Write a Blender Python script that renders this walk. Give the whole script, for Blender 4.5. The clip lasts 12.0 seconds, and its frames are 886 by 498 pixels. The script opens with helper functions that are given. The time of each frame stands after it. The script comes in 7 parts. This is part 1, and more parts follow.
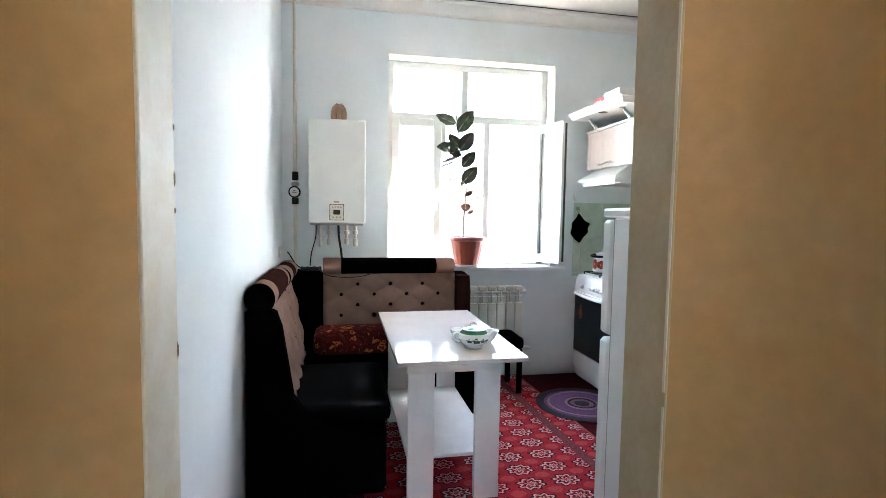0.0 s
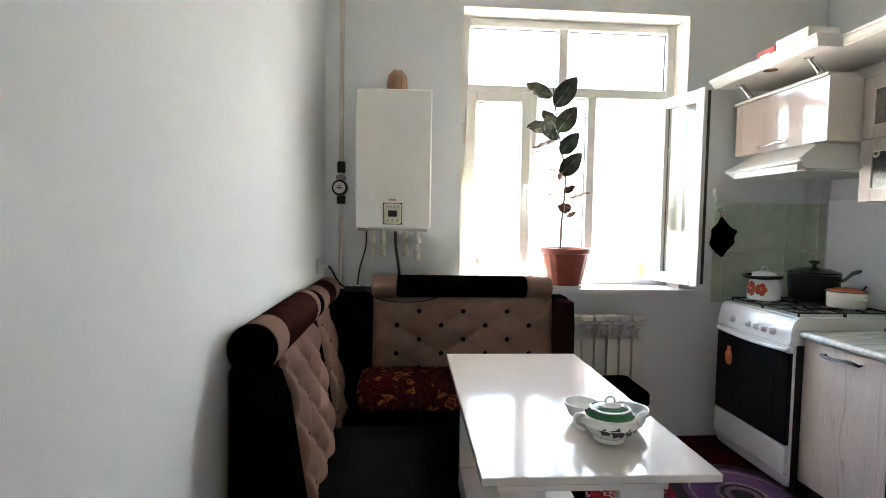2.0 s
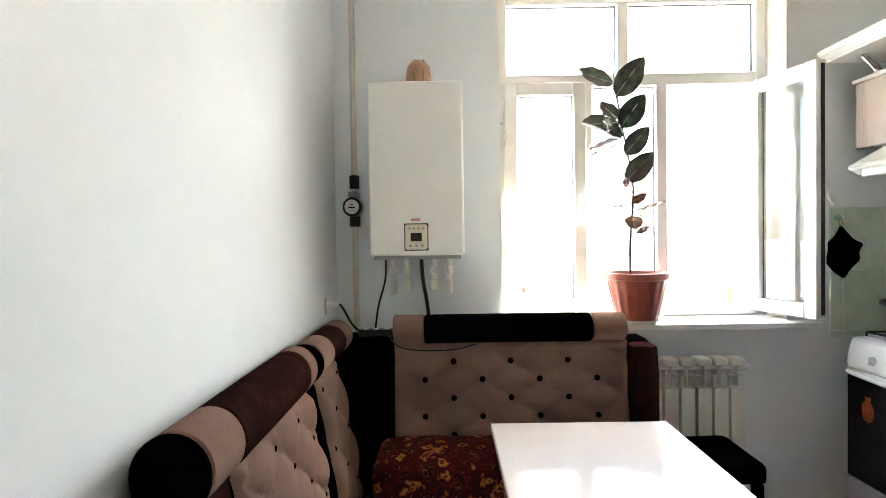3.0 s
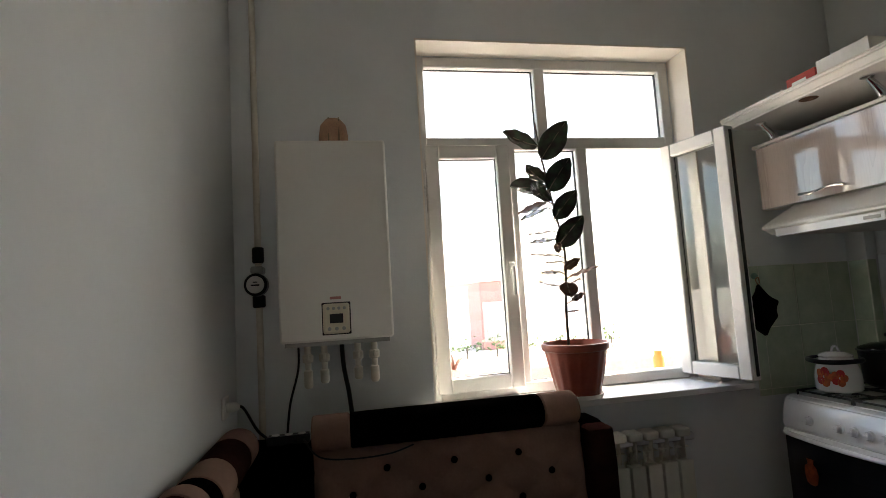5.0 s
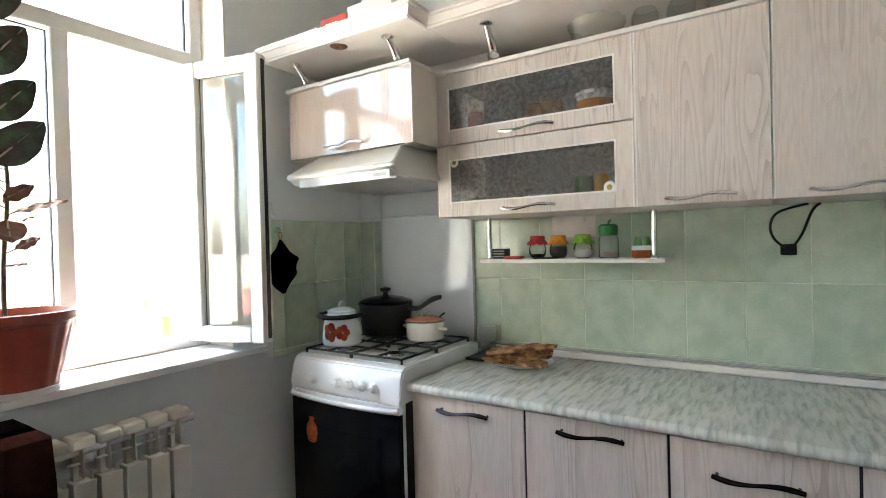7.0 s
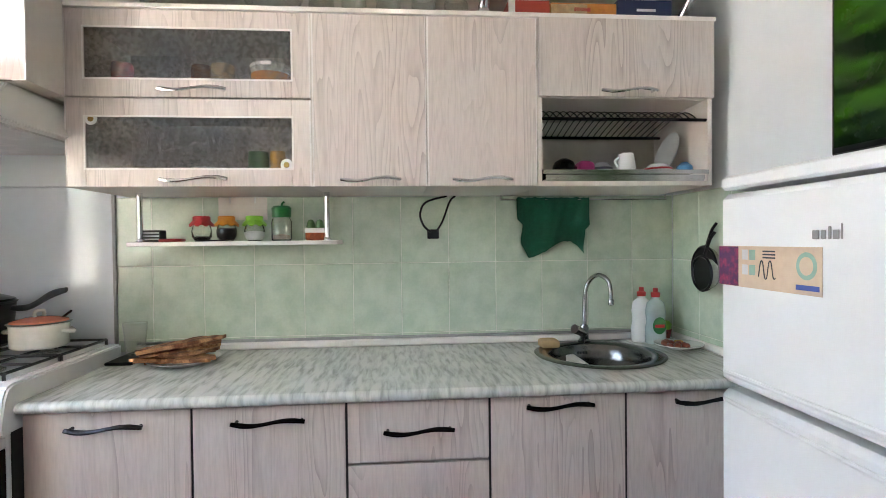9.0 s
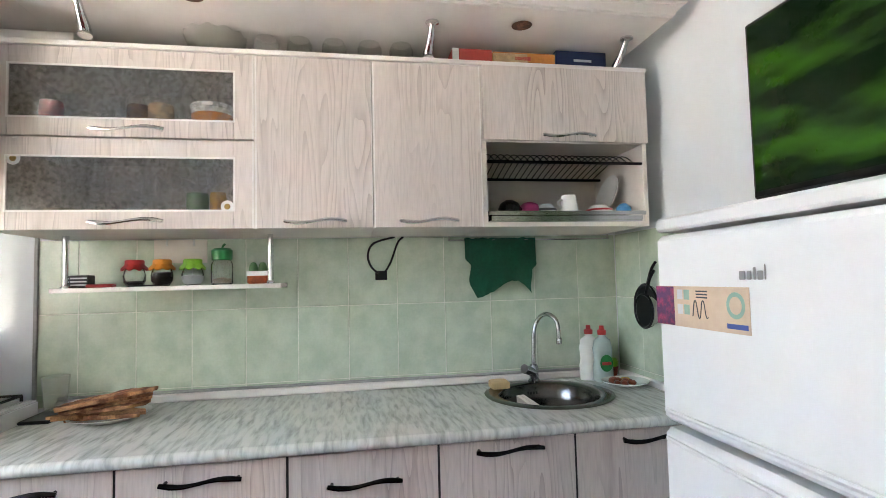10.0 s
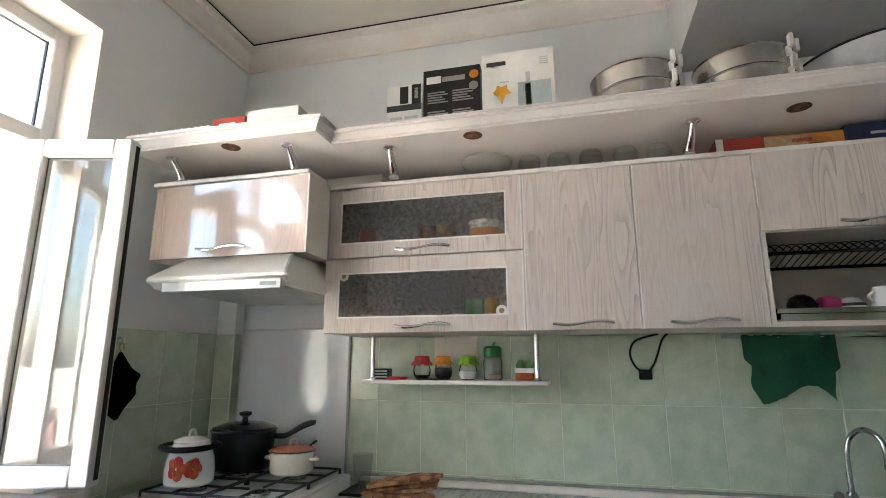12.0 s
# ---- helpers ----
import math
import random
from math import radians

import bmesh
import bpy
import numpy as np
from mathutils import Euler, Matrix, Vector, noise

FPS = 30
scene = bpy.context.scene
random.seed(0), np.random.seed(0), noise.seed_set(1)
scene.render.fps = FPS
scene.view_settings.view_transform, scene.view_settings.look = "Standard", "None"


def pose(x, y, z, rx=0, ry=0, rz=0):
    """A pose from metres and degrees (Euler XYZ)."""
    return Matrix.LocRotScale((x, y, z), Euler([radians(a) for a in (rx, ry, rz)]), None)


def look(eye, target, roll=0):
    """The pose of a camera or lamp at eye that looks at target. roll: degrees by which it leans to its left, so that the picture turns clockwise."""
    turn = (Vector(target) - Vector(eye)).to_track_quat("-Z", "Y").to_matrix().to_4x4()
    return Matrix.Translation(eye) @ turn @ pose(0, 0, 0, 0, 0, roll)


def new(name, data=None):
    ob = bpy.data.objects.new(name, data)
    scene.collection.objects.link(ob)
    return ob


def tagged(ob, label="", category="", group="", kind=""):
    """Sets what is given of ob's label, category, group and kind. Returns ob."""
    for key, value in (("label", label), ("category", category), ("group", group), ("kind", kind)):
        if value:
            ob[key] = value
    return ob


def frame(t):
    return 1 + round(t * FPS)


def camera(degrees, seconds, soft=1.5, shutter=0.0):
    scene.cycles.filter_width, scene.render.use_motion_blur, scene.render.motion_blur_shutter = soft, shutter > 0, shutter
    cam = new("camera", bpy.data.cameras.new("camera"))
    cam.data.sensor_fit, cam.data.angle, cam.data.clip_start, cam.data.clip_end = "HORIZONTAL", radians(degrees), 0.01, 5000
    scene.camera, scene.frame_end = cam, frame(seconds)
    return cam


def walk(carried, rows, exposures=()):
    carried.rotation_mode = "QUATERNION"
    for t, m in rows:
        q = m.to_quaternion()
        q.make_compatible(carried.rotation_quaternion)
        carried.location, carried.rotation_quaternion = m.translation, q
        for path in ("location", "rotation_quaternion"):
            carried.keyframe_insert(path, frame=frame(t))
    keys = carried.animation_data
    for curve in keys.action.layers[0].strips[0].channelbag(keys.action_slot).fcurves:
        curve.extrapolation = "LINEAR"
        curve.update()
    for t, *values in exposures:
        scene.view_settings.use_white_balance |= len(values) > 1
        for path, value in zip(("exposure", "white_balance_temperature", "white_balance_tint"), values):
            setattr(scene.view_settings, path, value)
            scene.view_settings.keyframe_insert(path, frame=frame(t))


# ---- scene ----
cam = camera(81.3, 12.0, soft=0.6)
PATH = [
    (0, (0.339, 0.247, 1.401), (0.732, 2.203, 1.262), 0.9),
    (0.5, (0.294, 0.471, 1.377), (0.552, 2.45, 1.257), 0.6),
    (1, (0.3, 0.731, 1.356), (0.507, 2.718, 1.27), 0.7),
    (1.5, (0.395, 1.027, 1.362), (0.546, 3.019, 1.261), 0.9),
    (2, (0.408, 1.28, 1.359), (0.541, 3.273, 1.251), 1.0),
    (2.5, (0.359, 1.582, 1.366), (0.502, 3.576, 1.301), 0.3),
    (3, (0.449, 1.881, 1.386), (0.434, 3.88, 1.346), -0.9),
    (5, (0.361, 2.162, 1.445), (0.732, 4.118, 1.634), -3.5),
    (5.5, (0.412, 2.193, 1.437), (1.104, 4.067, 1.528), -3.2),
    (6, (0.495, 2.249, 1.415), (1.577, 3.931, 1.435), -2.0),
    (6.5, (0.647, 2.39, 1.353), (2.056, 3.809, 1.357), -0.7),
    (7, (0.765, 2.48, 1.382), (2.446, 3.563, 1.358), -1.5),
    (7.5, (0.758, 2.619, 1.335), (2.654, 3.255, 1.351), -0.8),
    (9.5, (0.805, 2.565, 1.296), (2.787, 2.297, 1.3), -1.0),
    (10, (0.806, 2.555, 1.307), (2.774, 2.212, 1.42), -1.4),
    (10.5, (0.797, 2.54, 1.362), (2.757, 2.246, 1.63), -1.5),
    (11, (0.775, 2.585, 1.382), (2.726, 2.477, 1.804), -0.7),
    (11.5, (0.738, 2.639, 1.394), (2.669, 2.845, 1.873), 0.4),
    (12, (0.709, 2.704, 1.388), (2.604, 3.187, 1.805), -0.1),
]
EXPOSURES = [(0.0, 5.5, 5880, 4), (0.6, 5.1, 5980, 3), (1.0, 5.22, 6250, 3), (1.5, 5.05, 6500, 4), (2.5, 4.65, 6650, 5), (3.0, 5.2, 6700, 5), (3.2, 5.2, 6700, 5), (5.0, 3.0, 7100, 8), (5.5, 2.7, 7100, 8), (6.0, 3.4, 6950, 6), (6.5, 4.9, 6900, 3), (7.5, 4.73, 6720, 5), (9.5, 5.24, 6700, 9), (10.5, 5.18, 6650, 8), (11.0, 5.14, 6700, 7), (11.5, 4.72, 6680, 7), (12.0, 4.58, 6700, 8)]
walk(cam, [(t, look(eye, target, roll)) for t, eye, target, roll in PATH], EXPOSURES)

# ---- world and sun ----
world = bpy.data.worlds.new("sky")
scene.world = world
world.use_nodes = True
wn = world.node_tree
sky = wn.nodes.new("ShaderNodeTexSky")
sky.sky_type, sky.sun_disc = "NISHITA", False
sky.sun_elevation, sky.sun_rotation = radians(52), radians(72)
sky.dust_density, sky.air_density = 4.0, 1.0
wn.links.new(sky.outputs[0], wn.nodes["Background"].inputs[0])
wn.nodes["Background"].inputs[1].default_value = 0.15
sun_data = bpy.data.lights.new("sun", "SUN")
sun_data.energy, sun_data.angle, sun_data.color = 4.0, radians(0.5), (1.0, 0.95, 0.88)
sun = new("sun", sun_data)
sun.matrix_world = look((5.9, 4.4 + 1.9, 7.9), (0, 4.4, 0))


# ---- materials ----
def mat(name, color, rough=0.5, metal=0.0, vary=0.06, scale=6.0, bump=0.0, bscale=120.0, coat=0.0, spec=0.5, sheen=0.0, second=None, mix=(0.45, 0.65), stretch=(1, 1, 1), trans=0.0, ior=1.45, alpha=1.0):
    """A surface with a mottled colour at two scales and a fine relief."""
    m = bpy.data.materials.new(name)
    m.use_nodes = True
    nt = m.node_tree
    b = nt.nodes["Principled BSDF"]
    b.inputs["Roughness"].default_value, b.inputs["Metallic"].default_value = rough, metal
    b.inputs["Coat Weight"].default_value, b.inputs["Specular IOR Level"].default_value = coat, spec
    b.inputs["Coat Roughness"].default_value = 0.06
    b.inputs["Sheen Weight"].default_value = sheen
    b.inputs["Transmission Weight"].default_value, b.inputs["IOR"].default_value, b.inputs["Alpha"].default_value = trans, ior, alpha
    tc = nt.nodes.new("ShaderNodeTexCoord")
    mp = nt.nodes.new("ShaderNodeMapping")
    mp.inputs["Scale"].default_value = stretch
    nt.links.new(tc.outputs["Object"], mp.inputs[0])
    n1 = nt.nodes.new("ShaderNodeTexNoise")
    n1.inputs["Scale"].default_value, n1.inputs["Detail"].default_value = scale, 6
    n2 = nt.nodes.new("ShaderNodeTexNoise")
    n2.inputs["Scale"].default_value, n2.inputs["Detail"].default_value = scale * 9, 3
    nt.links.new(mp.outputs[0], n1.inputs[0]), nt.links.new(mp.outputs[0], n2.inputs[0])
    ramp = nt.nodes.new("ShaderNodeValToRGB")
    e = ramp.color_ramp.elements
    other = second or [max(0, c * (1 - 2 * vary)) for c in color]
    e[0].position, e[1].position = mix
    e[0].color, e[1].color = (*other, 1), (*color, 1)
    nt.links.new(n1.outputs[0], ramp.inputs[0])
    hsv = nt.nodes.new("ShaderNodeMixRGB")
    hsv.blend_type = "OVERLAY"
    hsv.inputs[0].default_value = min(1, vary * 2.5)
    nt.links.new(ramp.outputs[0], hsv.inputs[1]), nt.links.new(n2.outputs[0], hsv.inputs[2])
    nt.links.new(hsv.outputs[0], b.inputs["Base Color"])
    rm = nt.nodes.new("ShaderNodeMapRange")
    rm.inputs[3].default_value, rm.inputs[4].default_value = max(0.02, rough * 0.85), min(1, rough * 1.15 + 0.01)
    nt.links.new(n1.outputs[0], rm.inputs[0]), nt.links.new(rm.outputs[0], b.inputs["Roughness"])
    if bump:
        n3 = nt.nodes.new("ShaderNodeTexNoise")
        n3.inputs["Scale"].default_value, n3.inputs["Detail"].default_value = bscale, 4
        nt.links.new(mp.outputs[0], n3.inputs[0])
        bp = nt.nodes.new("ShaderNodeBump")
        bp.inputs["Strength"].default_value, bp.inputs["Distance"].default_value = bump, 0.004
        nt.links.new(n3.outputs[0], bp.inputs["Height"]), nt.links.new(bp.outputs[0], b.inputs["Normal"])
    return m


def math_node(nt, op, a, b=None, c=None):
    n = nt.nodes.new("ShaderNodeMath")
    n.operation = op
    for i, v in enumerate((a, b, c)):
        if v is None:
            continue
        if isinstance(v, (int, float)):
            n.inputs[i].default_value = v
        else:
            nt.links.new(v, n.inputs[i])
    return n.outputs[0]


def wood_mat(name, light, dark, axis="z", scale=1.0, rough=0.35, coat=0.0):
    """Ash-like laminate: fine grain with cathedral figures along one axis."""
    m = bpy.data.materials.new(name)
    m.use_nodes = True
    nt = m.node_tree
    b = nt.nodes["Principled BSDF"]
    tc, mp = nt.nodes.new("ShaderNodeTexCoord"), nt.nodes.new("ShaderNodeMapping")
    info = nt.nodes.new("ShaderNodeObjectInfo")
    s = {"x": (0.075, 1, 1), "y": (1, 0.075, 1), "z": (1, 1, 0.095)}[axis]
    mp.inputs["Scale"].default_value = [k * scale for k in s]
    nt.links.new(tc.outputs["Object"], mp.inputs[0])
    off = nt.nodes.new("ShaderNodeVectorMath")
    off.operation = "MULTIPLY_ADD"
    comb = nt.nodes.new("ShaderNodeCombineXYZ")
    for i in range(3):
        nt.links.new(info.outputs["Random"], comb.inputs[i])
    nt.links.new(comb.outputs[0], off.inputs[0])
    off.inputs[1].default_value = (7, 5, 3)
    nt.links.new(mp.outputs[0], off.inputs[2])
    n1, n2 = nt.nodes.new("ShaderNodeTexNoise"), nt.nodes.new("ShaderNodeTexNoise")
    n1.inputs["Scale"].default_value, n1.inputs["Detail"].default_value, n1.inputs["Distortion"].default_value = 7.5, 2, 0.22
    n2.inputs["Scale"].default_value, n2.inputs["Detail"].default_value = 160, 3
    nt.links.new(off.outputs[0], n1.inputs[0]), nt.links.new(off.outputs[0], n2.inputs[0])
    rings = math_node(nt, "FRACT", math_node(nt, "MULTIPLY", n1.outputs[0], 21.0))
    band = nt.nodes.new("ShaderNodeTexNoise")
    band.inputs["Scale"].default_value, band.inputs["Detail"].default_value = 9, 1
    nt.links.new(off.outputs[0], band.inputs[0])
    zone = math_node(nt, "MULTIPLY", math_node(nt, "SUBTRACT", band.outputs[0], 0.36), 3.6)
    zone.node.use_clamp = True
    fig = math_node(nt, "MULTIPLY", math_node(nt, "POWER", rings, 3.0), zone)
    fine = math_node(nt, "MULTIPLY", math_node(nt, "SUBTRACT", n2.outputs[0], 0.4), 1.6)
    both = math_node(nt, "ADD", math_node(nt, "MULTIPLY", fig, 0.60), math_node(nt, "MULTIPLY", fine, 0.42))
    ramp = nt.nodes.new("ShaderNodeValToRGB")
    ramp.color_ramp.elements[0].color, ramp.color_ramp.elements[1].color = (*light, 1), (*dark, 1)
    ramp.color_ramp.elements[0].position, ramp.color_ramp.elements[1].position = 0.0, 0.8
    nt.links.new(both, ramp.inputs[0]), nt.links.new(ramp.outputs[0], b.inputs["Base Color"])
    b.inputs["Roughness"].default_value, b.inputs["Coat Weight"].default_value, b.inputs["Coat Roughness"].default_value = rough, coat, 0.04
    bp = nt.nodes.new("ShaderNodeBump")
    bp.inputs["Strength"].default_value, bp.inputs["Distance"].default_value = (0.15 if not coat else 0.0), 0.002
    nt.links.new(both, bp.inputs["Height"]), nt.links.new(bp.outputs[0], b.inputs["Normal"])
    return m


def marble_mat(name):
    m = mat(name, (0.60, 0.62, 0.58), 0.22, vary=0.05, scale=5)
    nt = m.node_tree
    b = nt.nodes["Principled BSDF"]
    tc, mp = nt.nodes.new("ShaderNodeTexCoord"), nt.nodes.new("ShaderNodeMapping")
    mp.inputs["Rotation"].default_value, mp.inputs["Scale"].default_value = (0, 0, radians(-48)), (0.62, 3.9, 1)
    nt.links.new(tc.outputs["Object"], mp.inputs[0])
    n, n2 = nt.nodes.new("ShaderNodeTexNoise"), nt.nodes.new("ShaderNodeTexNoise")
    n.inputs["Scale"].default_value, n.inputs["Detail"].default_value, n.inputs["Distortion"].default_value = 15, 6, 0.35
    n2.inputs["Scale"].default_value, n2.inputs["Detail"].default_value = 5, 2
    nt.links.new(mp.outputs[0], n.inputs[0]), nt.links.new(tc.outputs["Object"], n2.inputs[0])
    vein = math_node(nt, "ADD", math_node(nt, "MULTIPLY", n.outputs[0], 0.8), math_node(nt, "MULTIPLY", n2.outputs[0], 0.2))
    ramp = nt.nodes.new("ShaderNodeValToRGB")
    e = ramp.color_ramp.elements
    e[0].position, e[0].color = 0.34, (0.37, 0.385, 0.355, 1)
    e[1].position, e[1].color = 0.48, (0.535, 0.555, 0.51, 1)
    e2 = e.new(0.58)
    e2.color = (0.63, 0.645, 0.60, 1)
    nt.links.new(vein, ramp.inputs[0]), nt.links.new(ramp.outputs[0], b.inputs["Base Color"])
    return m


def rug_mat(name):
    """Red pile carpet with rows of cream and dark medallions."""
    m = mat(name, (0.30, 0.02, 0.03), 1.0, bump=0.7, bscale=420, spec=0.05)
    nt = m.node_tree
    b = nt.nodes["Principled BSDF"]
    tc, sep = nt.nodes.new("ShaderNodeTexCoord"), nt.nodes.new("ShaderNodeSeparateXYZ")
    nt.links.new(tc.outputs["Object"], sep.inputs[0])
    wob = nt.nodes.new("ShaderNodeTexNoise")
    wob.inputs["Scale"].default_value = 60
    nt.links.new(tc.outputs["Object"], wob.inputs[0])
    u = math_node(nt, "SUBTRACT", math_node(nt, "FRACT", math_node(nt, "MULTIPLY", sep.outputs[0], 1 / 0.20)), 0.5)
    v = math_node(nt, "SUBTRACT", math_node(nt, "FRACT", math_node(nt, "MULTIPLY", sep.outputs[1], 1 / 0.15)), 0.5)
    r = math_node(nt, "SQRT", math_node(nt, "ADD", math_node(nt, "MULTIPLY", u, u), math_node(nt, "MULTIPLY", v, v)))
    ang = math_node(nt, "ARCTAN2", v, u)
    pet = math_node(nt, "MULTIPLY", math_node(nt, "COSINE", math_node(nt, "MULTIPLY", ang, 8.0)), 0.045)
    rr = math_node(nt, "ADD", math_node(nt, "ADD", r, pet), math_node(nt, "MULTIPLY", wob.outputs[0], 0.10))
    ramp = nt.nodes.new("ShaderNodeValToRGB")
    ramp.color_ramp.interpolation = "CONSTANT"
    e = ramp.color_ramp.elements
    e[0].position, e[0].color = 0.0, (0.35, 0.03, 0.04, 1)
    e[1].position, e[1].color = 0.13, (0.52, 0.36, 0.33, 1)
    for p, c in ((0.19, (0.05, 0.008, 0.012, 1)), (0.25, (0.33, 0.025, 0.035, 1)), (0.31, (0.55, 0.38, 0.35, 1)), (0.37, (0.06, 0.01, 0.014, 1)), (0.43, (0.30, 0.02, 0.03, 1)), (0.60, (0.38, 0.05, 0.055, 1))):
        k = e.new(p)
        k.color = c
    nt.links.new(rr, ramp.inputs[0])
    mix = nt.nodes.new("ShaderNodeMixRGB")
    mix.blend_type = "OVERLAY"
    mix.inputs[0].default_value = 0.35
    nt.links.new(ramp.outputs[0], mix.inputs[1])
    nt.links.new(wob.outputs[0], mix.inputs[2])
    nt.links.new(mix.outputs[0], b.inputs["Base Color"])
    return m


def flower_mat(name):
    """Dark red cloth printed with orange and yellow flowers."""
    m = mat(name, (0.10, 0.01, 0.008), 0.95, bump=0.3, bscale=300, spec=0.05)
    nt = m.node_tree
    b = nt.nodes["Principled BSDF"]
    tc, v, wob = nt.nodes.new("ShaderNodeTexCoord"), nt.nodes.new("ShaderNodeTexVoronoi"), nt.nodes.new("ShaderNodeTexNoise")
    v.inputs["Scale"].default_value, v.inputs["Randomness"].default_value = 13, 0.9
    wob.inputs["Scale"].default_value, wob.inputs["Detail"].default_value = 38, 3
    nt.links.new(tc.outputs["Object"], v.inputs[0]), nt.links.new(tc.outputs["Object"], wob.inputs[0])
    r = math_node(nt, "ADD", v.outputs["Distance"], math_node(nt, "MULTIPLY", math_node(nt, "SUBTRACT", wob.outputs[0], 0.5), 1.1))
    ramp = nt.nodes.new("ShaderNodeValToRGB")
    ramp.color_ramp.interpolation = "CONSTANT"
    e = ramp.color_ramp.elements
    e[0].position, e[0].color = 0.0, (0.10, 0.012, 0.006, 1)
    e[1].position, e[1].color = 0.14, (0.30, 0.12, 0.035, 1)
    for p, c in ((0.24, (0.20, 0.04, 0.012, 1)), (0.31, (0.045, 0.006, 0.006, 1)), (0.56, (0.09, 0.010, 0.008, 1)), (0.66, (0.025, 0.006, 0.006, 1)), (0.76, (0.17, 0.06, 0.02, 1)), (0.82, (0.03, 0.005, 0.005, 1))):
        k = e.new(p)
        k.color = c
    nt.links.new(r, ramp.inputs[0]), nt.links.new(ramp.outputs[0], b.inputs["Base Color"])
    return m


def tile_mat(name):
    """Glazed pale green tile with cloudy mottling, each tile a little different."""
    m = mat(name, (0.56, 0.635, 0.505), 0.16, vary=0.04, scale=12, second=(0.46, 0.545, 0.42), mix=(0.35, 0.65))
    nt = m.node_tree
    info, mp = nt.nodes.new("ShaderNodeObjectInfo"), next(n for n in nt.nodes if n.type == "MAPPING")
    comb = nt.nodes.new("ShaderNodeCombineXYZ")
    for i in range(3):
        nt.links.new(math_node(nt, "MULTIPLY", info.outputs["Random"], 9.0 + i), comb.inputs[i])
    nt.links.new(comb.outputs[0], mp.inputs["Location"])
    return m


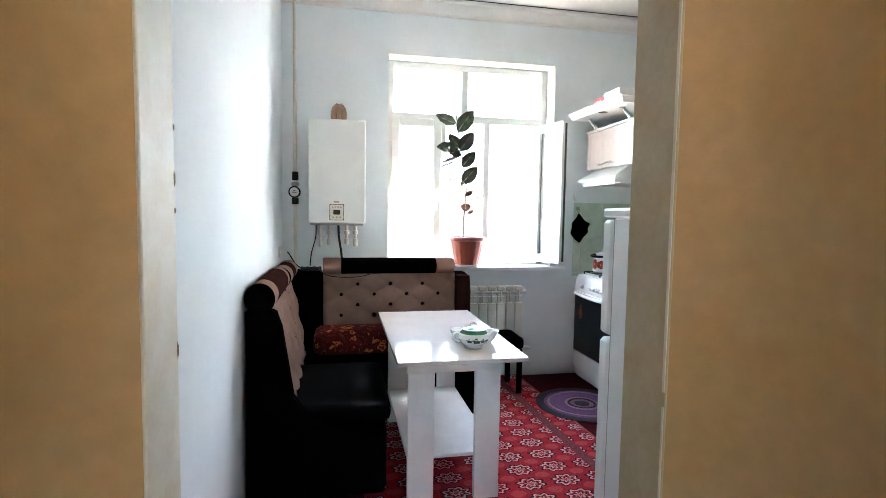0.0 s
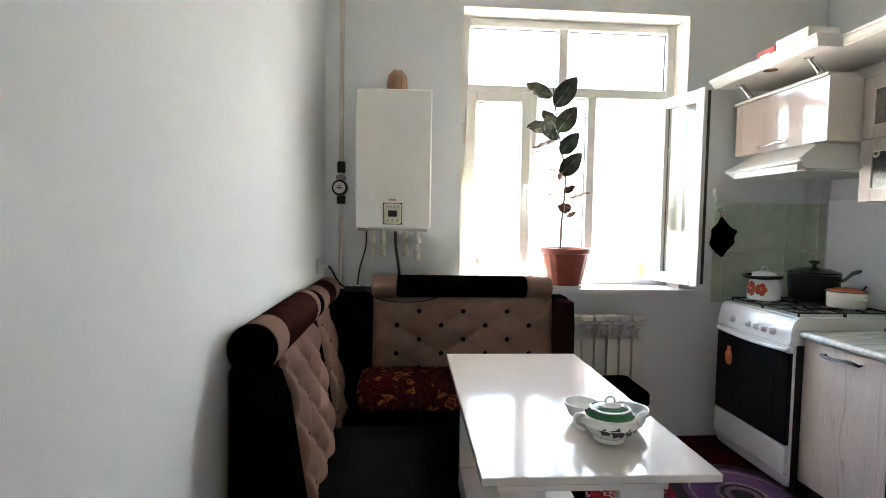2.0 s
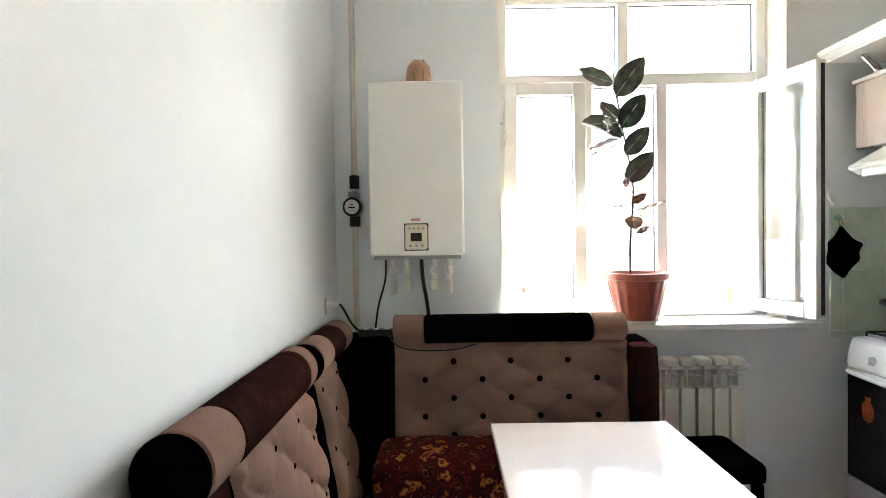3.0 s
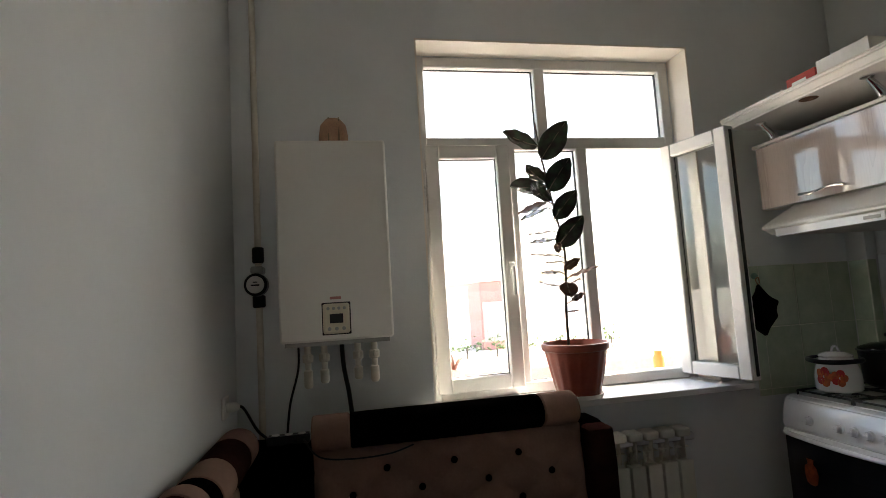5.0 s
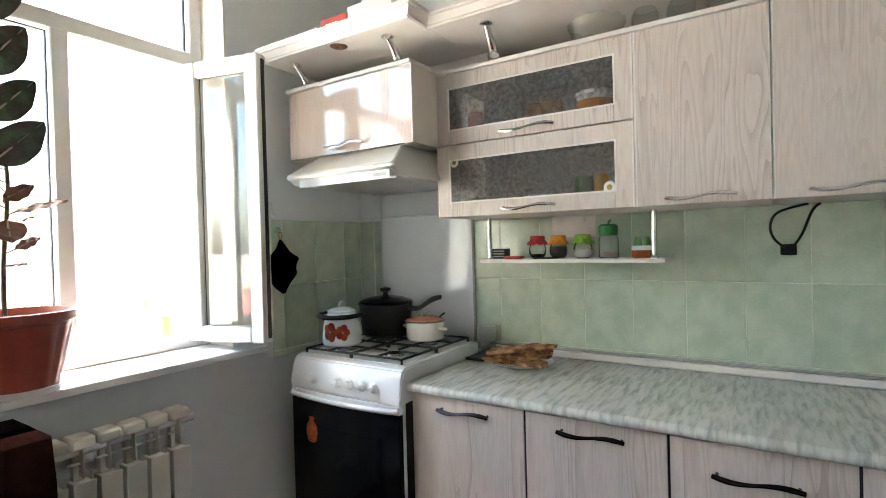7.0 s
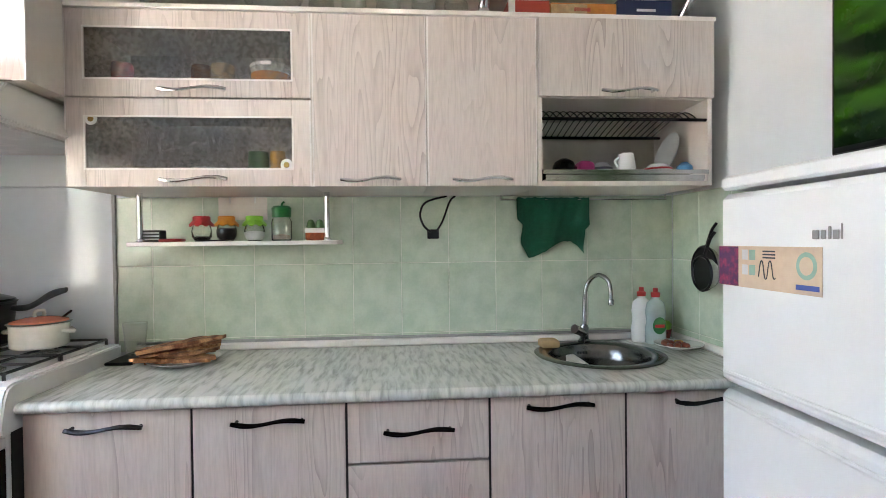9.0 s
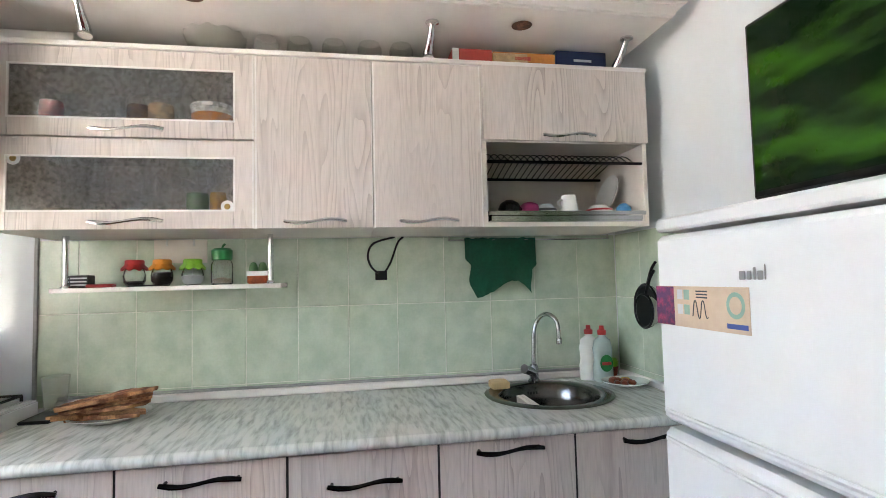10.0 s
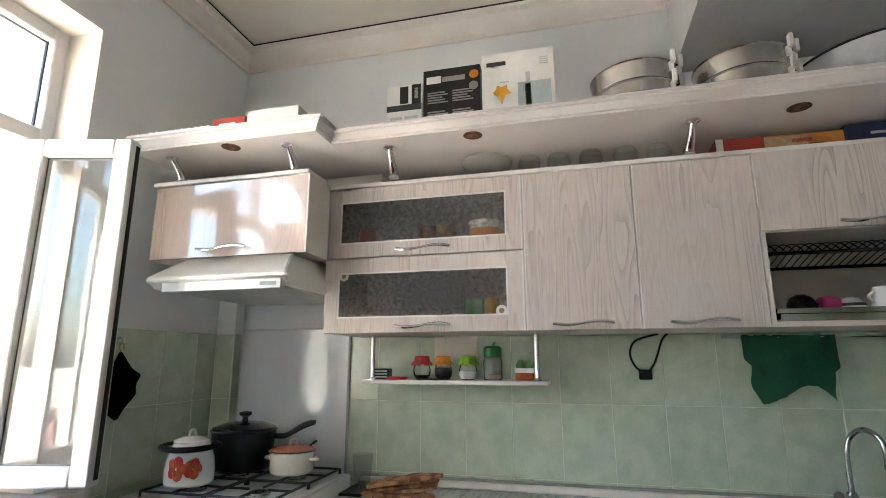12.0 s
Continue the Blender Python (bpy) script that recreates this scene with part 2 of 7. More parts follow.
M = dict(
    wall=mat("wall_paint", (0.74, 0.775, 0.785), 0.75, vary=0.02, scale=2.5, bump=0.12, bscale=90),
    ceiling=mat("ceiling_film", (0.70, 0.66, 0.60), 0.45, vary=0.02, scale=2),
    crown=mat("crown_foam", (0.78, 0.74, 0.70), 0.6, vary=0.03, bump=0.1),
    hall=mat("ochre_plaster", (0.44, 0.295, 0.145), 0.85, vary=0.05, scale=3, bump=0.10, bscale=160, second=(0.42, 0.27, 0.115)),
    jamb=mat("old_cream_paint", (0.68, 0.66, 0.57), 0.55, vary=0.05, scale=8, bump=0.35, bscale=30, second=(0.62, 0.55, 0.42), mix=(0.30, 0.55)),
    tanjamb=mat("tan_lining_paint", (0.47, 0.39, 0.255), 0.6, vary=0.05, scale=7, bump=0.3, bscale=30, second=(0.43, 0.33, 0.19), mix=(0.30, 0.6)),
    slab=mat("grey_slab_paint", (0.52, 0.53, 0.53), 0.8, vary=0.03, scale=3, bump=0.1),
    chip=mat("bare_plaster", (0.20, 0.15, 0.10), 0.9, vary=0.15, scale=30),
    floor=mat("maroon_carpet", (0.055, 0.0025, 0.006), 1.0, vary=0.1, scale=30, bump=0.6, bscale=500, spec=0.05),
    runner=rug_mat("medallion_carpet"), band=mat("carpet_band", (0.22, 0.03, 0.03), 0.95, vary=0.25, scale=70, bump=0.6, bscale=500, second=(0.09, 0.012, 0.02)),
    fringe=mat("carpet_edge", (0.33, 0.07, 0.06), 0.95, vary=0.2, scale=60, bump=0.5, bscale=400),
    pvc=mat("white_pvc", (0.72, 0.71, 0.685), 0.28, vary=0.02, scale=5), reveal=mat("reveal_plaster", (0.80, 0.74, 0.66), 0.7, vary=0.03, bump=0.1),
    gasket=mat("rubber_gasket", (0.02, 0.02, 0.022), 0.6), sill=mat("white_sill", (0.80, 0.80, 0.79), 0.25, vary=0.02),
    table=mat("gloss_white_laminate", (0.70, 0.645, 0.61), 0.11, vary=0.015, scale=4, coat=0.15), tableleg=mat("white_laminate", (0.76, 0.73, 0.70), 0.4, vary=0.03, scale=8),
    black=mat("black_velvet", (0.0022, 0.0018, 0.002), 0.95, vary=0.2, scale=14, bump=0.2, bscale=300, spec=0.0),
    leather=mat("black_suede", (0.0035, 0.0035, 0.0042), 0.8, vary=0.25, scale=9, bump=0.3, bscale=200, spec=0.04),
    brown=mat("brown_velvet", (0.028, 0.011, 0.009), 0.9, vary=0.12, scale=16, bump=0.2, bscale=300, spec=0.0),
    beige=mat("beige_velvet", (0.205, 0.128, 0.102), 0.9, vary=0.05, scale=12, bump=0.2, bscale=350, spec=0.02),
    flowers=flower_mat("flower_print"),
    wood=wood_mat("ash_laminate", (0.655, 0.58, 0.53), (0.40, 0.335, 0.30)), gwood=wood_mat("gloss_ash", (0.62, 0.51, 0.45), (0.50, 0.395, 0.34), rough=0.15, coat=1.0),
    carcass=mat("cream_board", (0.72, 0.66, 0.59), 0.45, vary=0.03, scale=6), edge=mat("pale_edge_band", (0.80, 0.76, 0.72), 0.35, vary=0.02),
    # darkgap: near-black for dark trim, and for shade painted into gaps
    darkgap=mat("dark_trim_gap_shade", (0.02, 0.018, 0.018), 0.8, vary=0.1), worktop=marble_mat("grey_marble_laminate"),
    tile=tile_mat("green_tile"), grout=mat("grout", (0.74, 0.77, 0.66), 0.85, vary=0.08, scale=20, bump=0.3), panel=mat("acrylic_panel", (0.72, 0.75, 0.78), 0.12, vary=0.02, scale=3, bump=0.25, bscale=9),
    chrome=mat("chrome", (0.75, 0.75, 0.76), 0.12, 1.0, vary=0.02), steel=mat("brushed_steel", (0.55, 0.54, 0.52), 0.22, 1.0, vary=0.05, scale=20), alu=mat("aluminium", (0.72, 0.70, 0.67), 0.35, 1.0, vary=0.06, scale=15, bump=0.1),
    blackmetal=mat("dark_chrome", (0.028, 0.026, 0.027), 0.18, 1.0, vary=0.05), iron=mat("cast_iron", (0.015, 0.015, 0.016), 0.55, vary=0.15, bump=0.2), enamel=mat("white_enamel", (0.78, 0.79, 0.81), 0.12, vary=0.02, coat=0.3),
    ovenglass=mat("oven_glass", (0.006, 0.0065, 0.008), 0.1, vary=0.05, spec=0.25), fridge=mat("fridge_white", (0.75, 0.755, 0.75), 0.3, vary=0.015, bump=0.06, bscale=350),
    boiler=mat("boiler_enamel", (0.76, 0.755, 0.71), 0.3, vary=0.015), plasticblack=mat("black_plastic", (0.008, 0.008, 0.009), 0.4, vary=0.1, spec=0.25), plasticgrey=mat("grey_plastic", (0.35, 0.35, 0.34), 0.4),
    terracotta=mat("terracotta_plastic", (0.30, 0.065, 0.04), 0.4, vary=0.08, scale=10), soil=mat("soil", (0.04, 0.025, 0.018), 0.95, vary=0.3, scale=60, bump=0.8, bscale=90),
    leaf=mat("rubber_leaf", (0.06, 0.09, 0.05), 0.25, vary=0.15, scale=20, second=(0.045, 0.04, 0.03)), leafback=mat("young_leaf", (0.17, 0.075, 0.05), 0.4, vary=0.15, scale=20), stem=mat("stem", (0.12, 0.09, 0.06), 0.7, vary=0.2, scale=40),
    rib=mat("leaf_rib", (0.28, 0.20, 0.14), 0.5),
    purple=mat("purple_yarn", (0.115, 0.05, 0.12), 0.95, vary=0.25, scale=70, bump=0.8, bscale=260, second=(0.08, 0.03, 0.10)), lilac=mat("lilac_yarn", (0.20, 0.10, 0.15), 0.95, vary=0.25, scale=80, bump=0.8, bscale=260), darkyarn=mat("dark_yarn", (0.02, 0.012, 0.02), 0.95, vary=0.2, scale=80, bump=0.8, bscale=260), pinkyarn=mat("dusty_yarn", (0.30, 0.17, 0.19), 0.95, vary=0.2, scale=80, bump=0.8, bscale=260),
    china=mat("china", (0.80, 0.80, 0.77), 0.1, coat=0.5, vary=0.015), green=mat("green_glaze", (0.06, 0.22, 0.09), 0.12, vary=0.1, scale=20, coat=0.5),
    paper=mat("paper", (0.68, 0.65, 0.55), 0.8, vary=0.04, scale=12), pipe=mat("cream_pipe", (0.66, 0.62, 0.54), 0.4, vary=0.05), tan=mat("tan_wrap", (0.42, 0.25, 0.16), 0.7, vary=0.12, scale=18, bump=0.2, bscale=60),
)
glass = bpy.data.materials.new("clear_glass")
glass.use_nodes = True
gb = glass.node_tree.nodes["Principled BSDF"]
gb.inputs["Transmission Weight"].default_value, gb.inputs["Roughness"].default_value, gb.inputs["IOR"].default_value = 1.0, 0.0, 1.45
gb.inputs["Base Color"].default_value = (0.96, 0.98, 0.97, 1)
M["glass"] = glass
M["radiator"] = mat("cream_enamel", (0.70, 0.69, 0.62), 0.35, vary=0.03)
M["sink_steel"] = mat("sink_steel", (0.16, 0.148, 0.135), 0.2, 1.0, vary=0.08, scale=12)
M["dark_chrome_tap"] = mat("worn_chrome", (0.42, 0.41, 0.41), 0.12, 1.0, vary=0.04)
def sheer_mat(name, color, rough, solid, tint=(1, 1, 1), **kw):
    """Thin glass: see-through, with a share of pale surface and gloss."""
    m = mat(name, color, rough, **kw)
    nt = m.node_tree
    out, b = nt.nodes["Material Output"], nt.nodes["Principled BSDF"]
    tr, mx, fr = nt.nodes.new("ShaderNodeBsdfTransparent"), nt.nodes.new("ShaderNodeMixShader"), nt.nodes.new("ShaderNodeMixShader")
    tr.inputs[0].default_value = (*tint, 1)
    mx.inputs[0].default_value = solid
    nt.links.new(tr.outputs[0], mx.inputs[1]), nt.links.new(b.outputs[0], mx.inputs[2])
    gl, fz = nt.nodes.new("ShaderNodeBsdfGlossy"), nt.nodes.new("ShaderNodeLayerWeight")
    fz.inputs["Blend"].default_value = 0.22
    gl.inputs["Roughness"].default_value = rough
    nt.links.new(math_node(nt, "MULTIPLY", fz.outputs["Facing"], 0.5), fr.inputs[0]), nt.links.new(mx.outputs[0], fr.inputs[1]), nt.links.new(gl.outputs[0], fr.inputs[2])
    nt.links.new(fr.outputs[0], out.inputs[0])
    return m


M["frosted"] = sheer_mat("patterned_glass", (0.30, 0.29, 0.275), 0.15, 0.30, (0.86, 0.85, 0.84), vary=0.1, scale=55, bump=0.35, bscale=60, second=(0.07, 0.07, 0.075), mix=(0.40, 0.52))
fnt = M["frosted"].node_tree
fco, fno, frp = fnt.nodes.new("ShaderNodeTexCoord"), fnt.nodes.new("ShaderNodeTexNoise"), fnt.nodes.new("ShaderNodeMapRange")
fno.inputs["Scale"].default_value, fno.inputs["Detail"].default_value = 70, 1
frp.inputs["From Min"].default_value, frp.inputs["From Max"].default_value = 0.42, 0.62
frp.inputs["To Min"].default_value, frp.inputs["To Max"].default_value = 0.06, 0.24
fnt.links.new(fco.outputs["Object"], fno.inputs[0]), fnt.links.new(fno.outputs[0], frp.inputs["Value"])
fnt.links.new(frp.outputs[0], next(n for n in fnt.nodes if n.type == "MIX_SHADER" and not n.inputs[0].is_linked).inputs[0])
M["thin_glass"] = sheer_mat("drinking_glass", (0.80, 0.80, 0.74), 0.05, 0.08, (0.97, 0.97, 0.95))


# ---- building blocks ----
def part(name, bm, material, parent=None, label="", smooth=True):
    """Links a bmesh as one mesh object, under a thing or a part."""
    me = bpy.data.meshes.new(name)
    bmesh.ops.recalc_face_normals(bm, faces=bm.faces)
    bm.to_mesh(me)
    bm.free()
    me.materials.append(M[material] if isinstance(material, str) else material)
    if smooth:
        me.set_sharp_from_angle(angle=radians(38))
        me.polygons.foreach_set("use_smooth", [True] * len(me.polygons))
    ob = new(name, me)
    if parent is not None:
        ob.parent = parent
        p, chain = parent, []
        while p is not None:
            chain.append(p)
            p = p.parent
        m = Matrix()
        for p in reversed(chain):
            m = m @ p.matrix_parent_inverse @ p.matrix_basis
        ob.matrix_parent_inverse = m.inverted()
    if label:
        ob["label"] = label
    return ob


def thing(name, label, category, at, group="", kind=""):
    ob = new(name)
    ob.location = at
    ob.empty_display_size = 0.05
    return tagged(ob, label, category, group, kind)


def place(ob, at, scale=(1, 1, 1)):
    """Sets a finished thing down at its place."""
    ob.location, ob.scale = at, scale
    return ob


def box(bm, x0, x1, y0, y1, z0, z1, bevel=0.0, seg=1):
    r = bmesh.ops.create_cube(bm, size=1)["verts"]
    bmesh.ops.scale(bm, vec=(abs(x1 - x0), abs(y1 - y0), abs(z1 - z0)), verts=r)
    bmesh.ops.translate(bm, vec=((x0 + x1) / 2, (y0 + y1) / 2, (z0 + z1) / 2), verts=r)
    if bevel:
        es = {e for v in r for e in v.link_edges}
        bmesh.ops.bevel(bm, geom=list(es), offset=bevel, segments=seg, affect="EDGES", profile=0.5)
    return bm


def boxes(*specs, bevel=0.0):
    bm = bmesh.new()
    for s in specs:
        box(bm, *s, bevel=bevel)
    return bm


def lathe(profile, at, seg=32, bm=None, axis="z", squash=(1, 1), cap=True):
    """Turns a profile of (radius, height) round an axis through at."""
    bm = bm or bmesh.new()
    rings = []
    for r, h in profile:
        ring = []
        for i in range(seg):
            a = 2 * math.pi * i / seg
            u, v = r * math.cos(a) * squash[0], r * math.sin(a) * squash[1]
            p = {"z": (u, v, h), "y": (u, h, v), "x": (h, u, v)}[axis]
            ring.append(bm.verts.new((at[0] + p[0], at[1] + p[1], at[2] + p[2])))
        rings.append(ring)
    for a, b in zip(rings, rings[1:]):
        for i in range(seg):
            bm.faces.new((a[i], a[(i + 1) % seg], b[(i + 1) % seg], b[i]))
    if cap and profile[0][0] > 1e-6:
        bm.faces.new(rings[0])
    if cap and profile[-1][0] > 1e-6:
        bm.faces.new(rings[-1])
    bmesh.ops.remove_doubles(bm, verts=bm.verts, dist=1e-6)
    return bm


def tube(points, radius, seg=10, bm=None, squash=1.0):
    """A round bar along a smooth path through the points; radius may be one per point."""
    bm = bm or bmesh.new()
    pts = [Vector(p) for p in points]
    rad = radius if isinstance(radius, (list, tuple)) else [radius] * len(pts)
    fine, fr = [], []
    n = len(pts)
    steps = 6 if n > 2 else 1
    for i in range(n - 1):
        p0, p1, p2, p3 = pts[max(i - 1, 0)], pts[i], pts[i + 1], pts[min(i + 2, n - 1)]
        for k in range(steps):
            t = k / steps
            fine.append(0.5 * (2 * p1 + (p2 - p0) * t + (2 * p0 - 5 * p1 + 4 * p2 - p3) * t * t + (3 * p1 - p0 - 3 * p2 + p3) * t ** 3))
            fr.append(rad[i] * (1 - t) + rad[i + 1] * t)
    fine.append(pts[-1]), fr.append(rad[-1])
    side, rings = None, []
    for i, p in enumerate(fine):
        d = (fine[min(i + 1, len(fine) - 1)] - fine[max(i - 1, 0)]).normalized()
        if side is None:
            side = d.orthogonal().normalized()
        side = (side - d * side.dot(d)).normalized()
        up = d.cross(side)
        rings.append([bm.verts.new(p + fr[i] * (math.cos(2 * math.pi * j / seg) * side + squash * math.sin(2 * math.pi * j / seg) * up)) for j in range(seg)])
    for a, b in zip(rings, rings[1:]):
        for j in range(seg):
            bm.faces.new((a[j], a[(j + 1) % seg], b[(j + 1) % seg], b[j]))
    bm.faces.new(rings[0]), bm.faces.new(rings[-1])
    return bm


def sweep(profile, path, bm=None):
    """A moulding: a closed profile of (out, up) along level corners of (x, y, z, outward x, outward y)."""
    bm = bm or bmesh.new()
    rings = [[bm.verts.new((x + o * ox, y + o * oy, z + u)) for o, u in profile] for x, y, z, ox, oy in path]
    n = len(profile)
    for a, b in zip(rings, rings[1:]):
        for i in range(n):
            bm.faces.new((a[i], a[(i + 1) % n], b[(i + 1) % n], b[i]))
    bm.faces.new(rings[0]), bm.faces.new(rings[-1])
    return bm


def pillow(x0, x1, y0, y1, z0, z1, puff=0.02, n=14, round_=0.03, bm=None):
    """A soft upholstered block with a crowned top."""
    bm = bm or bmesh.new()
    box(bm, x0, x1, y0, y1, z0, z1)
    bmesh.ops.subdivide_edges(bm, edges=list(bm.edges), cuts=n, use_grid_fill=True)
    c = Vector(((x0 + x1) / 2, (y0 + y1) / 2, (z0 + z1) / 2))
    h = Vector(((x1 - x0) / 2, (y1 - y0) / 2, (z1 - z0) / 2))
    for v in bm.verts:
        d = v.co - c
        q = Vector([max(-h[i] + round_, min(h[i] - round_, d[i])) for i in range(3)])
        e = d - q
        if e.length > 1e-6:
            d = q + e.normalized() * min(round_, e.length) if sum(abs(k) > 1e-5 for k in e) > 1 else d
        u, w, k = d.x / h.x, d.y / h.y, d.z / h.z
        f = (1 - u * u) * (1 - w * w)
        if k > 0:
            d.z += puff * f * k + 0.006 * noise.noise(Vector((v.co.x * 6, v.co.y * 6, 3))) * k
        v.co = c + d
    return bm


# ---- the room ----
XL, XR, YW, YD, ZC = -0.10, 3.02, 4.44, 1.36, 3.09
WX0, WX1, WZ0, WZ1 = 0.715, 2.135, 0.935, 2.66
DX0, DX1 = 0.047, 0.981
DY0, DY1, DY2, DY3 = 1.085, 1.235, 1.15, 1.295


def structure(name, bm, material, label, category="wall", smooth=True):
    return tagged(part(name, bm, material, None, label, smooth), label, category, "", "structure")


structure("floor", boxes((-0.35, 3.35, 1.06, 4.74, -0.12, 0.0)), "floor", "dark maroon fitted carpet on the kitchen floor", "floor")
structure("floor_hall", boxes((-0.35, 1.40, -2.3, 1.06, -0.12, -0.001)), "floor", "dark maroon carpet on the hall floor", "floor")
structure("wall_west", boxes((-0.34, XL, DY1, 4.44, 0, 3.3)), "wall", "pale blue-white painted plaster wall beside the corner bench")
structure("wall_east", boxes((XR, 3.31, 1.06, 4.44, 0, 3.3)), "wall", "pale grey-blue painted wall behind the kitchen units")
bm = boxes((-0.34, WX0, YW, 4.76, 0, 3.3), (WX1, 3.31, YW, 4.76, 0, 3.3), (WX0, WX1, YW, 4.76, 0, WZ0), (WX0, WX1, YW, 4.76, WZ1, 3.3))
structure("wall_north", bm, "wall", "pale blue-white painted wall with a deep window opening")
bm = boxes((-0.34, DX0, DY0, DY1, 0, 3.3), (DX1, 1.15, DY2, DY3, 0, 3.3), (1.15, XR, 1.06, YD, 0, 3.3), (DX0, DX1, DY2, DY1, 2.35, 3.3))
structure("wall_south", bm, "wall", "white painted wall with the kitchen doorway")
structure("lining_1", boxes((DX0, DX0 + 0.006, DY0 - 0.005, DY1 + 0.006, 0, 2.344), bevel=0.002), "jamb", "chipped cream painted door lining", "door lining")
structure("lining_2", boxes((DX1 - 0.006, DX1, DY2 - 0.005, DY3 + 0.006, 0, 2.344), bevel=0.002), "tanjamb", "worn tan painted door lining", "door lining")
structure("paint_seam", boxes((DX1 - 0.0075, DX1 - 0.006, DY2 - 0.004, DY2 + 0.002, 0.45, 1.02), (DX1 - 0.0075, DX1 - 0.006, DY2 - 0.004, DY2 + 0.004, 1.05, 2.30)), "jamb", "pale paint seam along the tan door lining", "trim")
structure("lining_3", boxes((DX0, DX1, DY2 - 0.005, DY1 + 0.006, 2.344, 2.35)), "jamb", "cream painted lining over the doorway", "door lining")
def cove(bm, x0, x1, y0, y1, z0, z1, n=10):
    """A hollow rounded corner from the side wall at x0 to the doorway edge at x1."""
    pts = [(x0, y0)] + [(x0 + (x1 - x0) * (1 - math.cos(math.pi / 2 * k / n)), y0 + (y1 - y0) * math.sin(math.pi / 2 * k / n)) for k in range(1, n + 1)] + [(x0, y1)]
    lo, hi = [bm.verts.new((x, y, z0)) for x, y in pts], [bm.verts.new((x, y, z1)) for x, y in pts]
    bm.faces.new(lo), bm.faces.new(hi)
    for k in range(len(pts)):
        q = (k + 1) % len(pts)
        bm.faces.new((lo[k], lo[q], hi[q], hi[k]))
    return bm


bm = boxes((-0.34, -0.09, -2.3, DY0 - 0.006, 0, 2.7), (DX0 - 0.001, DX1 + 0.001, DY2 - 0.024, DY2 - 0.006, 2.35, 2.7))
cove(bm, -0.0899, DX0 - 0.001, 0.83, DY0 - 0.001, 0, 2.7)
structure("wall_hall_west", bm, "hall", "ochre brown textured hall wall")
bm = boxes((1.125, 1.38, -2.3, DY2 - 0.006, 0, 2.7))
cove(bm, 1.1249, DX1 + 0.001, 0.89, DY2 - 0.001, 0, 2.7)
structure("wall_hall_east", bm, "hall", "ochre brown textured hall wall")
# unseen end wall; its opening is added to let daylight into the hall
structure("wall_hall_south", boxes((-0.34, 0.30, -2.5, -2.3, 0, 2.7), (0.92, 1.38, -2.5, -2.3, 0, 2.7), (0.30, 0.92, -2.5, -2.3, 1.75, 2.7), (0.30, 0.92, -2.5, -2.3, 0.0, 0.6)), "hall", "unseen ochre hall wall with an opening added for light")
structure("ceiling_hall", boxes((-0.34, 1.38, -2.5, DY2, 2.7, 2.8)), "ceiling", "plain pale hall ceiling", "ceiling")
structure("ceiling", boxes((-0.34, 3.31, 2.2, 4.76, ZC, 3.3)), "ceiling", "beige stretch ceiling film", "ceiling")
structure("ceiling_low", boxes((XL, XR, DY1, 2.215, 2.65, 3.29)), "slab", "lowered grey-white slab over the doorway end", "ceiling")
# crown moulding round the high ceiling
prof = [(0.0, 0.0), (0.012, 0.0), (0.016, 0.02), (0.03, 0.03), (0.05, 0.055), (0.06, 0.085), (0.085, 0.095), (0.09, 0.115), (0.0, 0.115)]
zc = ZC - 0.117
bm = sweep(prof, [(XL, 2.215, zc, 1, 1), (XL, YW, zc, 1, -1), (XR, YW, zc, -1, -1), (XR, 2.215, zc, -1, 1), (XL, 2.215, zc, 1, 1)])
structure("crown_moulding", bm, "crown", "cream foam crown moulding under the ceiling", "moulding")
# thin near-black strips painted as the shade where moulding meets ceiling
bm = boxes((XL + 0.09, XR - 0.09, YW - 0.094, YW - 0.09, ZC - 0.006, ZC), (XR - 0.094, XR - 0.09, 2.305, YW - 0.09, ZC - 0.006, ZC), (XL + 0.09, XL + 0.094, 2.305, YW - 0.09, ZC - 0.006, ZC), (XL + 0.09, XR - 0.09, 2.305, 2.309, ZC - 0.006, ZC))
structure("ceiling_gap", bm, "darkgap", "dark strip painted as shade between moulding and ceiling film", "moulding")
structure("pipe_box", boxes((2.95, XR, 4.335, YW, 0.0, 2.18), bevel=0.003), "wall", "painted boxed-in pipe in the corner behind the cooker", "pipe box")
# chipped edge of the doorway
random.seed(4)
bm = bmesh.new()
for x, s in ((DX0 + 0.006, 1),):
    for i in range(16):
        z = random.uniform(0.2, 2.2)
        r = bmesh.ops.create_icosphere(bm, subdivisions=1, radius=1)["verts"]
        a, b = random.uniform(0.002, 0.005), random.uniform(0.004, 0.018)
        for v in r:
            v.co = Vector((x + v.co.x * 0.0025, DY1 + 0.002 + v.co.y * a * 0.8, z + v.co.z * b))
structure("chip_marks", bm, "chip", "bare plaster chips along the doorway edge", "chips")

# ---- window ----
FY0, FY1 = 4.60, 4.67
win = thing("window_1", "white PVC window with one sash open", "window", (1.425, 4.63, 0.961), kind="structure")
structure("reveal", boxes((WX0, WX0 + 0.008, YW + 0.001, FY0, 0.95, WZ1 - 0.008), (WX1 - 0.008, WX1, YW + 0.001, FY0, 0.95, WZ1 - 0.008), (WX0, WX1, YW + 0.001, FY0, WZ1 - 0.008, WZ1)), "reveal", "cream plastered window reveal", "reveal")
structure("window_sill", boxes((0.68, 2.225, 4.334, FY1, 0.931, 0.961), bevel=0.004), "sill", "white plastic window sill board", "window sill")
A, B, C0, C1, T0, T1 = WX0 + 0.008, WX1 - 0.008, 0.961, WZ1 - 0.008, 2.17, 2.235


